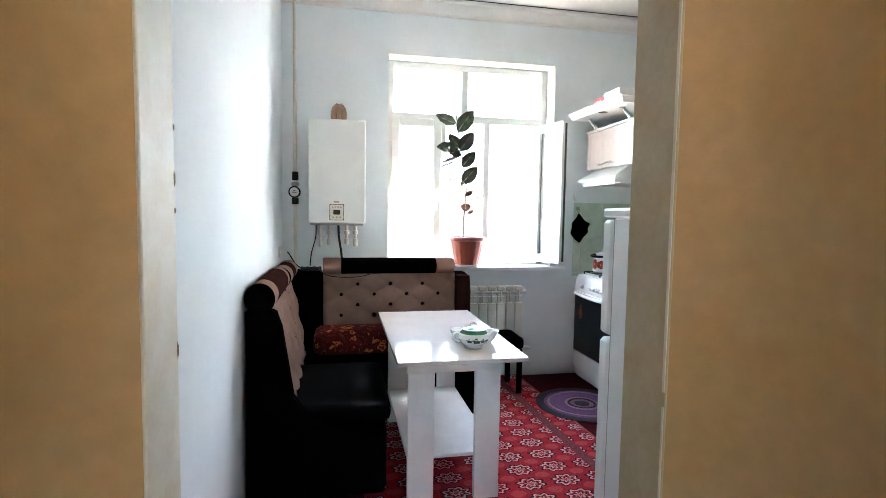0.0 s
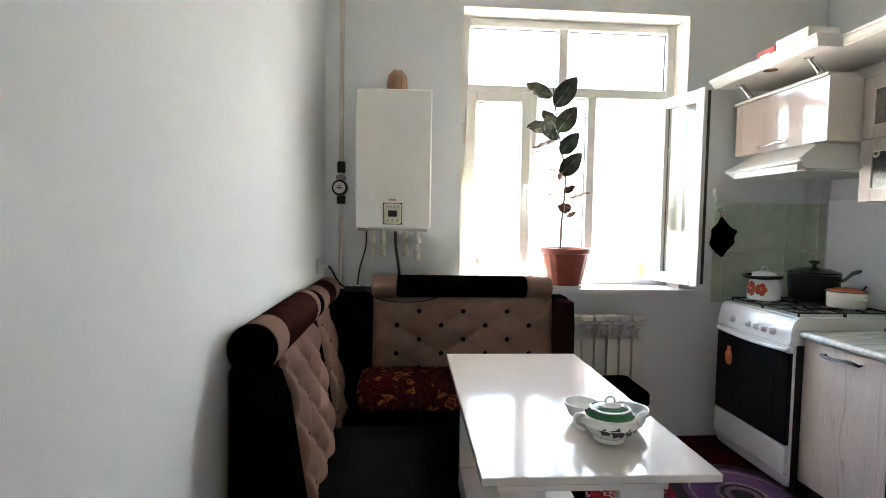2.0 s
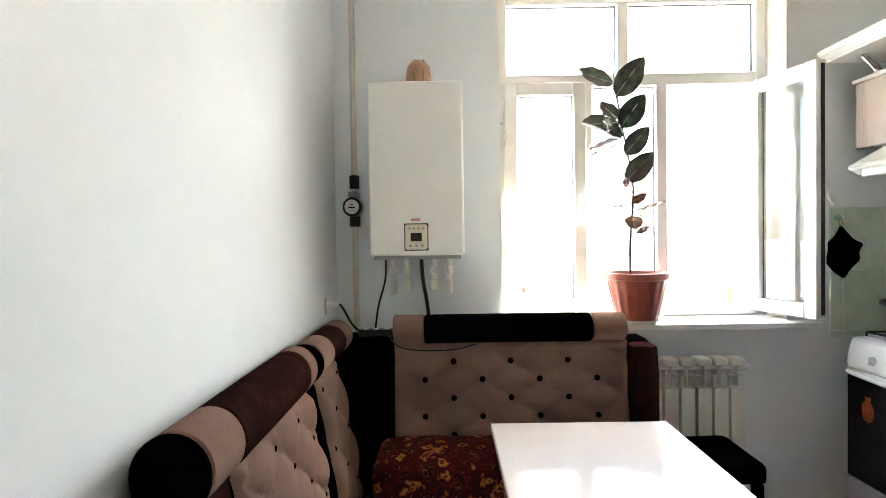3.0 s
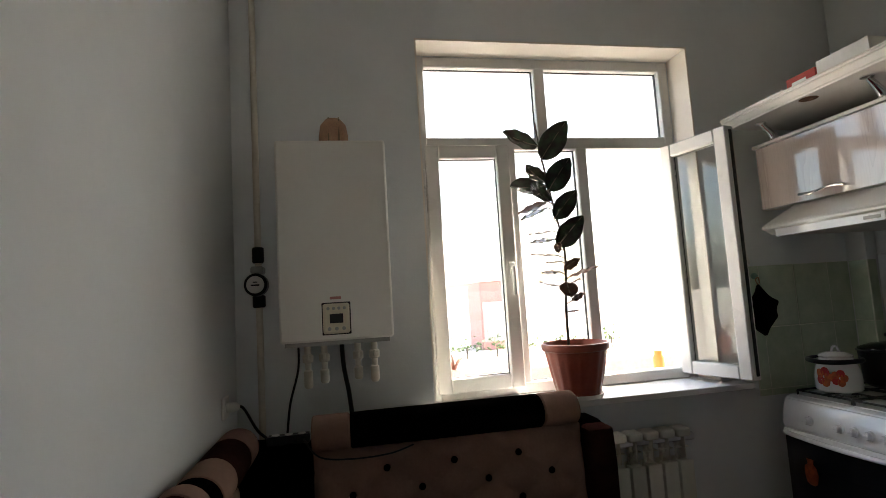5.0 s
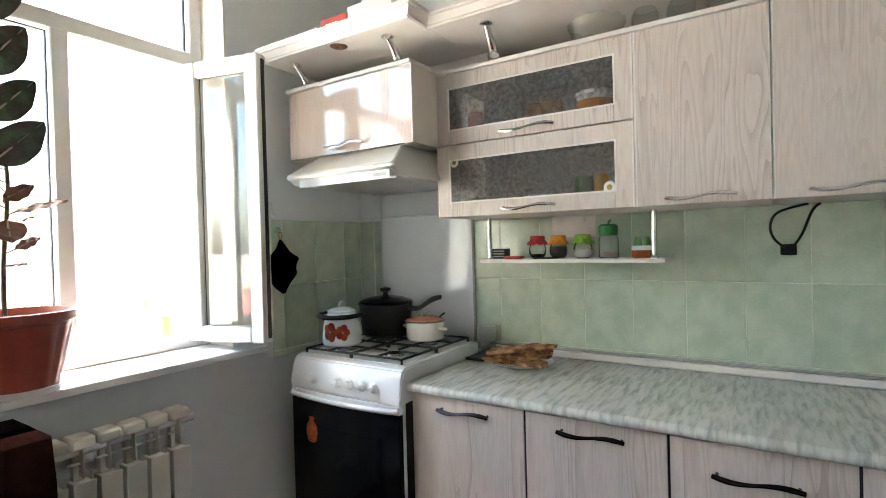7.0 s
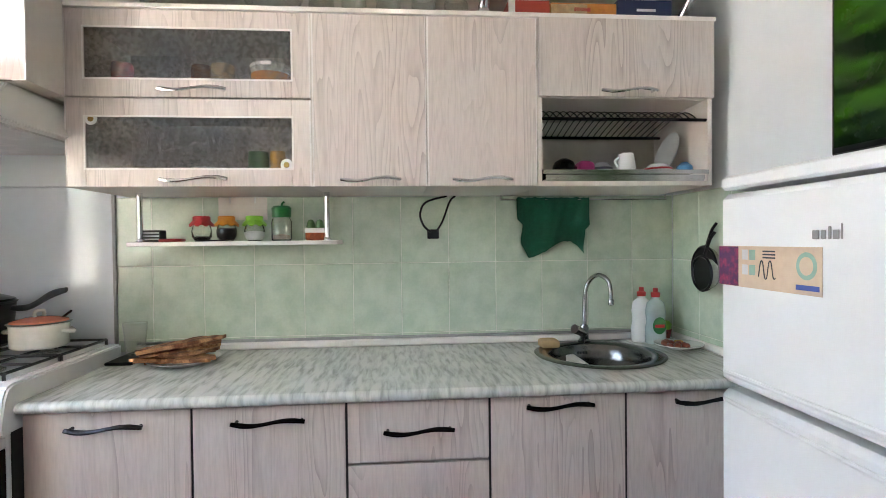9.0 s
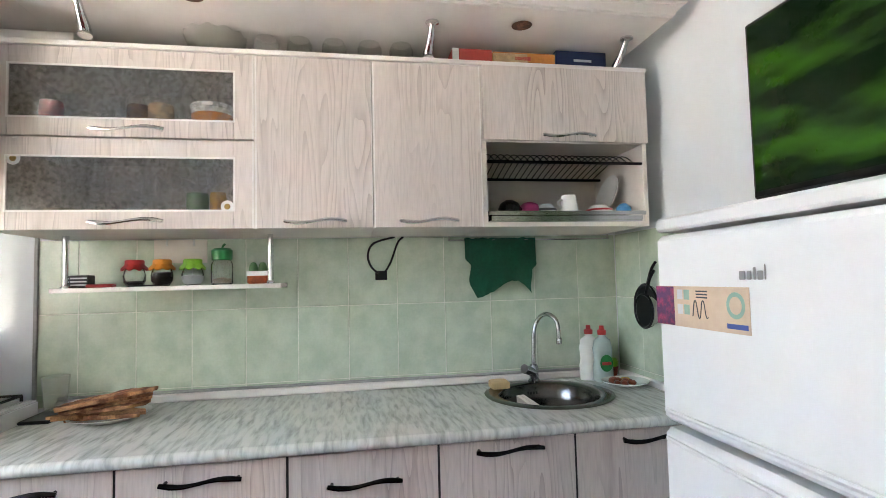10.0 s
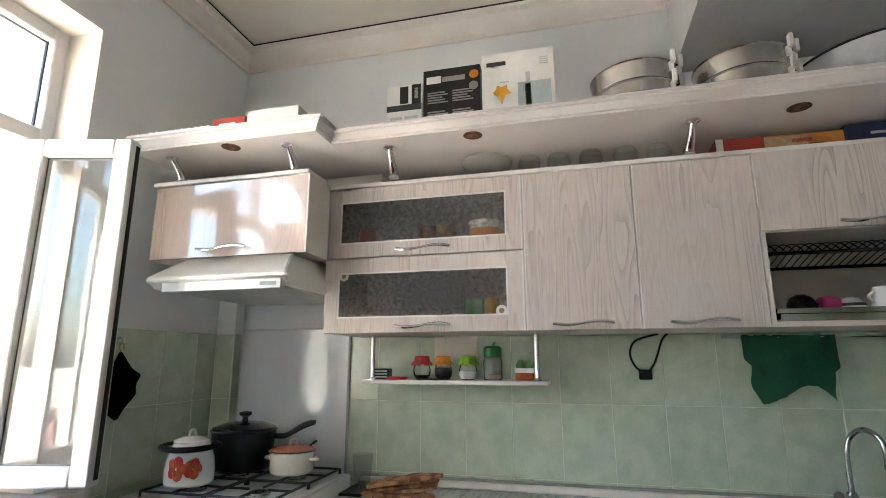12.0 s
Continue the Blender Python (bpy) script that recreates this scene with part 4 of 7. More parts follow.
part("edge_strip", boxes((2.38, 2.988, 1.3695, 1.3875, CZ + 0.0005, CZ + 0.030), bevel=0.006), "edge", wt, "pale sealing strip along the tiles")

# sink
sink = thing("sink", "round stainless steel inset sink", "sink", (SX, SY, CZ))
prof = [(0.244, CZ + 0.001), (0.246, CZ + 0.004), (0.235, CZ + 0.007), (0.21, CZ + 0.006), (0.195, CZ + 0.003), (0.186, CZ - 0.006), (0.178, CZ - 0.06), (0.165, CZ - 0.13), (0.13, CZ - 0.155), (0.03, CZ - 0.16), (0.0001, CZ - 0.163)]
part("bowl", lathe(prof, (SX, SY, 0), 56, cap=False), "sink_steel", sink)
part("drain", lathe([(0.0001, CZ - 0.158), (0.026, CZ - 0.156), (0.03, CZ - 0.159), (0.03, CZ - 0.1615)], (SX, SY, 0), 24), "chrome", sink)
for k in range(4):
    part("overflow_slot", boxes((SX + 0.180, SX + 0.1825, SY - 0.02 + k * 0.012, SY - 0.013 + k * 0.012, CZ - 0.04, CZ - 0.028)), "darkgap", sink, "dark overflow slot")
tap = thing("tap", "chrome swan-neck mixer tap at the sink", "tap", (2.985, 1.79, CZ))
part("base", lathe([(0.03, CZ + 0.0045), (0.03, CZ + 0.012), (0.022, CZ + 0.02), (0.023, CZ + 0.07), (0.016, CZ + 0.085), (0.0001, CZ + 0.086)], (2.985, 1.79, 0), 24), "dark_chrome_tap", tap)
part("spout", tube([(2.985, 1.79, CZ + 0.07), (2.985, 1.785, CZ + 0.22), (2.978, 1.765, CZ + 0.285), (2.93, 1.735, CZ + 0.315), (2.88, 1.705, CZ + 0.285), (2.868, 1.70, CZ + 0.205)], 0.0105, 12), "dark_chrome_tap", tap)
part("nozzle", lathe([(0.013, 0), (0.014, 0.004), (0.014, 0.022), (0.011, 0.028)], (2.868, 1.70, CZ + 0.185), 16), "dark_chrome_tap", tap)
part("lever", tube([(2.985, 1.79, CZ + 0.045), (2.95, 1.83, CZ + 0.062), (2.925, 1.86, CZ + 0.075)], [0.021, 0.02, 0.021], 14), "dark_chrome_tap", tap, "chrome mixer knob")
place(tap, (2.945, 1.80, CZ), (0.86, 0.86, 0.93))

# ---- wall tiles: one object a tile, on a bed of grout ----
def tiled(name, label, origin, udir, us, zs, thick, normal):
    """Tiles between the joint lines us (along the wall) and zs; thick: how far they stand proud."""
    ux, uy = udir
    ob = None
    bed = bmesh.new()
    a, b = us[0], us[-1]
    p = [(origin[0] + ux * s + normal[0] * d, origin[1] + uy * s + normal[1] * d) for s in (a, b) for d in (0.0, thick * 0.8)]
    box(bed, min(q[0] for q in p), max(q[0] for q in p), min(q[1] for q in p), max(q[1] for q in p), zs[0], zs[-1])
    ob = structure(name, bed, "grout", label, "wall tiles")
    meshes = {}
    for s0, s1 in zip(us, us[1:]):
        for z0, z1 in zip(zs, zs[1:]):
            key = (round(s1 - s0, 4), round(z1 - z0, 4))
            if key not in meshes:
                bm = bmesh.new()
                w, h, g = key[0] / 2 - 0.002, key[1] / 2 - 0.002, 0.0015
                quad = lambda e, d: [bm.verts.new((ux * sx * (w - e) + normal[0] * d, uy * sx * (w - e) + normal[1] * d, sz * (h - e))) for sx, sz in ((-1, -1), (1, -1), (1, 1), (-1, 1))]
                r0, r1, r2 = quad(0, 0), quad(0, thick - 0.0015), quad(g, thick)
                for lo_, hi_ in ((r0, r1), (r1, r2)):
                    for k in range(4):
                        bm.faces.new((lo_[k], lo_[(k + 1) % 4], hi_[(k + 1) % 4], hi_[k]))
                bm.faces.new(r2)
                bmesh.ops.recalc_face_normals(bm, faces=bm.faces)
                me = bpy.data.meshes.new("tile")
                bm.to_mesh(me), bm.free()
                me.materials.append(M["tile"])
                meshes[key] = me
            t = new("tile", meshes[key])
            t.location = (origin[0] + ux * (s0 + s1) / 2, origin[1] + uy * (s0 + s1) / 2, (z0 + z1) / 2)
            t.parent = ob


zs = [0.853, 0.902, 1.203, 1.487]
tile_y = [1.369] + [2.577 + 0.2045 * k for k in range(-5, 9)] + [4.335]
TILE_ROWS = [lambda: tiled("wall_tiles_east", "pale green glazed tiles above the worktop", (XR, 0), (0, 1), tile_y, zs, 0.008, (-1, 0)),
             lambda: tiled("wall_tiles_north", "pale green glazed tiles beside the cooker", (0, YW), (1, 0), [2.335, 2.40, 2.606, 2.812, 2.943], [0.87, 0.902, 1.203, 1.51], 0.008, (0, -1)),
             lambda: tiled("wall_tiles_south", "pale green glazed tiles on the end wall", (0, YD), (1, 0), [2.395, 2.60, 2.806, 3.010], zs, 0.008, (0, 1)),
             lambda: tiled("wall_tiles_box", "pale green glazed tiles on the pipe box", (2.95, 0), (0, 1), [4.335, YW - 0.009], [0.87, 0.902, 1.203, 1.51], 0.006, (-1, 0)),
             lambda: tiled("wall_tiles_box_side", "pale green glazed tiles on the pipe box side", (0, 4.335), (1, 0), [2.945, 2.999], [0.87, 0.902, 1.203, 1.51], 0.006, (0, -1))]
spl = thing("splash_panel", "white glossy acrylic splash panel behind the cooker", "splash panel", (3.009, 4.03, 0.86))
part("sheet", boxes((3.006, 3.012, 3.752, 4.328, 0.86, 1.527), bevel=0.001), "panel", spl)
part("edge_trim", boxes((3.002, 3.016, 3.738, 3.751, 0.86, 1.53), bevel=0.002), "plasticgrey", spl, "dark edge trim")
part("edge_trim", boxes((3.003, 3.014, 3.752, 4.328, 1.5275, 1.534), bevel=0.002), "panel", spl)

# ---- cooker ----
cook = thing("cooker", "white gas cooker with a black oven door", "cooker", (2.66, 3.99, 0.0))
KX0, KX1, KY0, KY1 = 2.292, 2.90, 3.672, 4.268
part("body", boxes((KX0 + 0.02, KX1, KY0, KY1, 0.06, 0.80), bevel=0.004), "enamel", cook)
for x in (KX0 + 0.06, KX1 - 0.05):
    for y in (KY0 + 0.04, KY1 - 0.04):
        part("foot", lathe([(0.018, 0.0), (0.018, 0.062)], (x, y, 0), 12), "plasticblack", cook)
bm = bmesh.new()
pr = [(KX0 - 0.006, 0.772), (KX0 - 0.002, 0.80), (KX0 + 0.008, 0.870), (KX0 + 0.022, 0.899), (KX0 + 0.045, 0.909), (KX1, 0.909), (KX1, 0.79), (KX0 + 0.02, 0.765)]
lo = [bm.verts.new((x, KY0 - 0.002, z)) for x, z in pr]
hi = [bm.verts.new((x, KY1 + 0.002, z)) for x, z in pr]
bm.faces.new(lo), bm.faces.new(hi)
for i in range(len(pr)):
    bm.faces.new((lo[i], lo[(i + 1) % len(pr)], hi[(i + 1) % len(pr)], hi[i]))
bmesh.ops.bevel(bm, geom=list(bm.edges), offset=0.006, segments=2, affect="EDGES")
part("control_panel", bm, "enamel", cook)
for k, y in enumerate((4.130, 3.990, 3.927, 3.864, 3.800)):
    z = 0.822
    x = KX0 + 0.001
    kb = lathe([(0.02, 0.0), (0.019, 0.008), (0.0155, 0.01), (0.0145, 0.026), (0.0001, 0.027)], (0, 0, 0), 20)
    box(kb, -0.0045, 0.0045, -0.013, 0.013, 0.024, 0.030, 0.001)
    bmesh.ops.transform(kb, matrix=Matrix.Translation((x, y, z)) @ Matrix.Rotation(radians(-82), 4, "Y"), verts=kb.verts)
    part("knob", kb, "enamel", cook)
od = part("oven_door", boxes((KX0 - 0.004, KX0 + 0.02, KY0 + 0.004, KY1 - 0.004, 0.27, 0.735), bevel=0.003), "ovenglass", cook, "black glass oven door")
part("door_window", boxes((KX0 - 0.0055, KX0 - 0.004, KY0 + 0.10, KY1 - 0.12, 0.36, 0.62)), "ovenglass", od, "dark oven window")
part("door_top", boxes((KX0 - 0.008, KX0 + 0.02, KY0 + 0.002, KY1 - 0.002, 0.735, 0.768), bevel=0.004), "enamel", cook)
part("door_handle", tube([(KX0 - 0.004, KY0 + 0.012, 0.752), (KX0 - 0.014, KY0 + 0.05, 0.748), (KX0 - 0.020, (KY0 + KY1) / 2, 0.742), (KX0 - 0.014, KY1 - 0.05, 0.748), (KX0 - 0.004, KY1 - 0.012, 0.752)], 0.011, 10), "enamel", cook)
part("drawer", boxes((KX0 - 0.002, KX0 + 0.02, KY0 + 0.003, KY1 - 0.003, 0.115, 0.262), bevel=0.003), "enamel", cook)
part("plinth", boxes((KX0 + 0.02, KX0 + 0.03, KY0 + 0.02, KY1 - 0.02, 0.055, 0.112)), "enamel", cook)
# near-black sheet puts the shade into the slit next to the worktop
part("side_gap", boxes((KX0 + 0.03, KX1 - 0.02, KY0 - 0.003, KY0 - 0.001, 0.06, 0.775)), "darkgap", cook, "dark sheet painted as the shade beside the cooker")
part("hob_plate", boxes((KX0 + 0.055, KX1 - 0.03, KY0 + 0.03, KY1 - 0.03, 0.9085, 0.913), bevel=0.002), "enamel", cook)
for gx0, gx1 in ((KX0 + 0.06, 2.592), (2.600, KX1 - 0.035)):
    for gy0, gy1 in ((KY0 + 0.035, 3.966), (3.974, KY1 - 0.035)):
        cx, cy = (gx0 + gx1) / 2, (gy0 + gy1) / 2
        bm = bmesh.new()
        for s in (((gx0, gy0), (gx1, gy0)), ((gx1, gy0), (gx1, gy1)), ((gx1, gy1), (gx0, gy1)), ((gx0, gy1), (gx0, gy0)), ((cx, gy0), (cx, gy0 + 0.09)), ((cx, gy1), (cx, gy1 - 0.09)), ((gx0, cy), (gx0 + 0.09, cy)), ((gx1, cy), (gx1 - 0.09, cy))):
            tube([(*s[0], 0.932), (*s[1], 0.932)], 0.005, 6, bm)
        for q in ((gx0, gy0), (gx1, gy0), (gx0, gy1), (gx1, gy1)):
            tube([(*q, 0.912), (*q, 0.933)], 0.005, 6, bm)
        part("pan_support", bm, "iron", cook, "black pan support")
        part("burner", lathe([(0.042, 0.912), (0.042, 0.918), (0.034, 0.919), (0.034, 0.925), (0.0001, 0.926)], (cx, cy, 0), 24), "steel", cook, "steel gas burner")

# ---- wall units ----
UX, UZ0, UZ1 = 2.601, 1.488, 2.079
CT = 0.0185


def door_frame(y0, y1, z0, z1, w=0.062):
    bm = boxes((UX, UX + CT, y0, y0 + w, z0, z1), (UX, UX + CT, y1 - w, y1, z0, z1), bevel=0.0015)
    box(bm, UX, UX + CT, y0 + w, y1 - w, z0, z0 + w, 0.0015)
    box(bm, UX, UX + CT, y0 + w, y1 - w, z1 - w, z1, 0.0015)
    return bm


def carcass(y0, y1, z0, z1, x0, parent, shelves=(), back=True):
    t = 0.016
    specs = [("side_panel", (x0, 3.01, y0, y0 + t, z0, z1)), ("side_panel", (x0, 3.01, y1 - t, y1, z0, z1)), ("bottom_panel", (x0, 3.01, y0 + t, y1 - t, z0, z0 + t)), ("top_panel", (x0, 3.01, y0 + t, y1 - t, z1 - t, z1))]
    if back:
        specs.append(("back_panel", (3.002, 3.01, y0 + t, y1 - t, z0 + t, z1 - t)))
    specs += [("shelf", (x0 + 0.01, 3.0, y0 + t, y1 - t, s, s + t)) for s in shelves]
    for nm, sp_ in specs:
        part(nm, boxes(sp_), "carcass", parent, "", False)


def bright_handle(y0, y1, z, parent, x=UX):
    return wave_handle(y0, y1, z, x, parent, "chrome", 0.026, "chrome wavy handle")


gcab = thing("wall_cabinet", "ash-grain wall cabinet with two patterned-glass flap doors", "cabinet", (2.82, 3.26, UZ0), "kitchen wall units")
carcass(2.879, 3.680, UZ0, UZ1, UX + CT, gcab, (1.778,))
for z0, z1 in ((UZ0, 1.783), (1.788, UZ1)):
    d = part("door", door_frame(2.882, 3.678, z0, z1), "wood", gcab, "framed glass flap door")
    part("pane", boxes((UX + 0.006, UX + 0.010, 2.944, 3.616, z0 + 0.062, z1 - 0.062)), "frosted", d, "patterned translucent glass", False).visible_shadow = False
    bm = boxes((UX - 0.0015, UX + 0.002, 2.939, 2.945, z0 + 0.057, z1 - 0.057), (UX - 0.0015, UX + 0.002, 3.615, 3.621, z0 + 0.057, z1 - 0.057), (UX - 0.0015, UX + 0.002, 2.945, 3.615, z0 + 0.057, z0 + 0.063), (UX - 0.0015, UX + 0.002, 2.945, 3.615, z1 - 0.063, z1 - 0.057))
    part("glazing_bead", bm, "edge", d, "pale glazing bead")
    bright_handle(3.155, 3.375, z0 + 0.024, d)
    part("edge_band", boxes((UX - 0.0012, UX + 0.003, 2.8795, 2.885, z0, z1)), "edge", d, "pale edge band")
    part("edge_band", boxes((UX - 0.0012, UX + 0.003, 3.675, 3.6795, z0, z1)), "edge", d, "pale edge band")
for y0, y1, hy0, hy1 in ((2.484, 2.877, 2.575, 2.781), (2.091, 2.482, 2.186, 2.395)):
    c = thing("wall_cabinet", "tall ash-grain wall cabinet with one door", "cabinet", (2.82, (y0 + y1) / 2, UZ0), "kitchen wall units")
    carcass(y0, y1, UZ0, UZ1, UX + CT, c)
    d = part("door", boxes((UX, UX + CT, y0 + 0.002, y1 - 0.002, UZ0, UZ1), bevel=0.0015), "wood", c)
    part("edge_band", boxes((UX - 0.0012, UX + 0.003, y1 - 0.0065, y1 - 0.001, UZ0, UZ1)), "edge", c, "pale edge band")
    part("edge_band", boxes((UX - 0.0012, UX + 0.003, y0 + 0.001, y0 + 0.004, UZ0, UZ1)), "edge", c, "pale edge band")
    bright_handle(hy0, hy1, UZ0 + 0.022, d)
dcab = thing("wall_cabinet", "ash-grain wall cabinet with an open dish-drying bay", "cabinet", (2.82, 1.78, UZ0), "kitchen wall units")
carcass(1.440, 2.089, UZ0, UZ1, UX + 0.002, dcab, (1.802,))
d = part("door", boxes((UX - 0.016, UX, 1.440, 2.087, 1.803, UZ1), bevel=0.0015), "wood", dcab)
bright_handle(1.663, 1.867, 1.822, d, UX - 0.016)
# dish racks in the open bay
for z, tray in ((1.728, False), (1.541, True)):
    rk = thing("dish_rack", "steel wire dish rack in the open cabinet bay", "dish rack", (2.78, 1.78, z))
    for x in (2.61, 2.95):
        part("rail", tube([(x, 1.457, z), (x, 2.072, z)], 0.006, 8), "blackmetal", rk, "dark steel rail")
    if not tray:
        for k in range(22):
            y = 1.49 + k * 0.0262
            part("wire", tube([(2.61, y, z + 0.002), (2.70, y + 0.012, z + 0.045), (2.95, y, z + 0.006)], 0.0022, 5), "blackmetal", rk)
    else:
        part("tray", boxes((2.60, 2.97, 1.47, 2.06, z - 0.036, z - 0.030), (2.596, 2.602, 1.47, 2.06, z - 0.030, z - 0.014), (2.592, 2.602, 1.457, 2.07, z - 0.011, z + 0.003), (2.966, 2.97, 1.49, 2.06, z - 0.030, z - 0.004)), "steel", rk, "steel drip tray")
        for k in range(14):
            x = 2.62 + k * 0.025
            part("wire", tube([(x, 1.457, z + 0.002), (x, 2.07, z + 0.002)], 0.002, 5), "blackmetal", rk)
# top board over the units
part_top = tagged(part("top_board", boxes((UX - 0.012, 3.012, 1.43, 3.685, UZ1 + 0.0005, UZ1 + 0.0165), bevel=0.002), "edge"), "pale top board lying on the wall cabinets", "board")

# hood unit
HX = 2.415
hcab = thing("hood_cabinet", "glossy beige flap cabinet above the cooker hood", "cabinet", (2.7, 3.97, 1.782), "kitchen wall units")
for nm, sp_ in (("side_panel", (HX + CT, 2.94, 3.712, 3.728, 1.782, 2.092)), ("side_panel", (HX + CT, 2.94, 4.361, 4.377, 1.782, 2.092)), ("bottom_panel", (HX + CT, 2.94, 3.728, 4.361, 1.782, 1.798)), ("top_panel", (HX + CT, 2.94, 3.728, 4.361, 2.076, 2.092)), ("back_panel", (2.93, 2.94, 3.728, 4.361, 1.798, 2.076))):
    part(nm, boxes(sp_), "carcass", hcab, "", False)
part("side_board", boxes((HX + 0.0005, UX - 0.014, 3.670, 3.7115, 1.782, 2.092)), "carcass", hcab)
d = part("door", boxes((HX, HX + CT, 3.672, 4.377, 1.783, 2.091), bevel=0.002), "gwood", hcab, "glossy beige flap door")
part("edge_band", boxes((HX - 0.001, HX + 0.004, 3.669, 3.675, 1.783, 2.091)), "edge", hcab, "pale edge band")
bright_handle(3.92, 4.14, 1.815, d, HX)
tagged(part("top_board", boxes((HX - 0.012, 2.56, 3.669, 4.385, 2.0925, 2.1085), bevel=0.002), "edge"), "pale top board on the hood cabinet", "board")
hood = thing("cooker_hood", "cream enamelled cooker hood with a light bar", "cooker hood", (2.6, 3.95, 1.62))
bm = bmesh.new()
pr = [(2.275, 1.668), (2.275, 1.688), (2.43, 1.781), (2.90, 1.781), (2.90, 1.65), (2.31, 1.645)]
lo = [bm.verts.new((x, 3.664 + (0.07 if i in (2, 3) else 0), z)) for i, (x, z) in enumerate(pr)]
hi = [bm.verts.new((x, 4.235 - (0.03 if i in (2, 3) else 0), z)) for i, (x, z) in enumerate(pr)]
bm.faces.new(lo), bm.faces.new(hi)
for i in range(len(pr)):
    bm.faces.new((lo[i], lo[(i + 1) % len(pr)], hi[(i + 1) % len(pr)], hi[i]))
bmesh.ops.bevel(bm, geom=list(bm.edges), offset=0.004, segments=2, affect="EDGES")
part("canopy", bm, "boiler", hood)
part("rim", boxes((2.265, 2.295, 3.656, 4.238, 1.664, 1.688), bevel=0.008), "boiler", hood)
part("light_bar", boxes((2.282, 2.288, 3.685, 4.175, 1.630, 1.665), bevel=0.002), "enamel", hood, "white front light bar")
part("switch", boxes((2.279, 2.282, 3.70, 3.765, 1.641, 1.654), bevel=0.001), "plasticgrey", hood, "grey slide switch")
part("filter", boxes((2.34, 2.88, 3.70, 4.20, 1.638, 1.645)), "alu", hood, "metal grease filter")

# cornice shelf over the units
shelf = thing("cornice_shelf", "long cream shelf with a moulded cornice front", "shelf", (2.75, 2.9, 2.2))
SZ = 2.194
SX0, SX1, SYS, SYN = 2.264, 2.388, 3.572, 4.372
part("board", boxes((SX1, 3.012, 1.45, SYS, SZ, SZ + 0.018)), "edge", shelf)
part("board", boxes((SX0, 3.012, SYS + 0.0005, SYN, SZ, SZ + 0.018)), "edge", shelf)
part("top_panel", boxes((SX1 - 0.03, 3.012, 1.45, SYS, SZ + 0.028, SZ + 0.042)), "edge", shelf)
part("top_panel", boxes((SX0 - 0.03, 3.012, SYS + 0.0005, SYN, SZ + 0.028, SZ + 0.042)), "edge", shelf)
cprof = [(0.0, 0.0), (0.002, 0.008), (0.007, 0.009), (0.010, 0.018), (0.020, 0.027), (0.024, 0.035), (0.030, 0.037), (0.032, 0.041), (0.037, 0.042), (0.037, 0.048), (0.0, 0.048)]
bm = sweep(cprof, [(SX0, SYN, SZ - 0.004, -1, 0), (SX0, SYS, SZ - 0.004, -1, -1), (SX1, SYS, SZ - 0.004, -1, -1), (SX1, 1.45, SZ - 0.004, -1, -1), (2.60, 1.45, SZ - 0.004, 0, -1)])
part("cornice", bm, "crown", shelf, "moulded cream cornice")
for px, py, zb in ((2.55, 3.375, UZ1 + 0.016), (2.595, 2.28, UZ1 + 0.016), (2.625, 1.535, UZ1 + 0.016), (2.43, 4.27, 2.108), (2.43, 3.745, 2.108)):
    p = part("post", tube([(px, py, zb), (px, py, zb + 0.018), (px - 0.035, py - 0.004, zb + 0.052), (px - 0.072, py - 0.006, SZ - 0.002)], [0.021, 0.019, 0.014, 0.0105], 14), "chrome", shelf, "curved chrome post")
    part("flange", lathe([(0.010, SZ - 0.012), (0.024, SZ - 0.0055), (0.024, SZ - 0.0005)], (px - 0.072, py - 0.006, 0), 16), "chrome", p)
M["chipboard"] = mat("raw_chipboard", (0.22, 0.10, 0.06), 0.9, vary=0.3, scale=40)
for x, y in ((2.455, 3.035), (2.51, 1.955), (2.325, 3.965)):
    part("lamp_hole", lathe([(0.0001, SZ - 0.0015), (0.032, SZ - 0.0015), (0.036, SZ - 0.0005), (0.036, SZ)], (x, y, 0), 20), "chipboard", shelf, "round lamp hole in raw chipboard")
duct = tagged(part("duct_box", boxes((2.74, 3.01, 3.50, 4.33, 2.0965, 2.190), bevel=0.002), "edge"), "cream boxed duct behind the hood cabinet", "duct")
rail2 = tagged(part("back_rail", boxes((2.99, 3.006, 1.46, 3.495, 2.096, 2.155)), "edge"), "pale board strip behind the glassware", "board")

# ---- fridge ----
fr = thing("fridge", "white two-door fridge freezer with a printed sticker", "fridge", (1.555, 1.62, 0.0))
RX0, RX1, RYF, RZ = 1.236, 1.846, 1.90, 1.425
part("body", boxes((RX0 + 0.004, RX1 - 0.004, 1.375, 1.83, 0.03, RZ - 0.031), bevel=0.006), "fridge", fr)
part("top", boxes((RX0 - 0.002, RX1 + 0.002, 1.372, RYF - 0.004, RZ - 0.030, RZ), bevel=0.006), "fridge", fr)
for z0, z1 in ((0.06, 0.978), (0.992, RZ - 0.038)):
    d = part("door", boxes((RX0, RX1, 1.835, RYF, z0, z1), bevel=0.012), "fridge", fr)
part("door_gasket", boxes((RX0 + 0.008, RX1 - 0.008, 1.83, 1.8365, 0.06, RZ - 0.032)), "plasticgrey", fr, "grey door seal")
for z in (0.978, 0.992):
    s = -1 if z < 0.985 else 1
    part("grip", tube([(RX0 + 0.02, RYF + 0.0, z + s * 0.022), (RX0 + 0.2, RYF + 0.006, z + s * 0.026), (RX1 - 0.02, RYF + 0.0, z + s * 0.022)], 0.008, 8, squash=0.6), "fridge", fr, "moulded door grip")
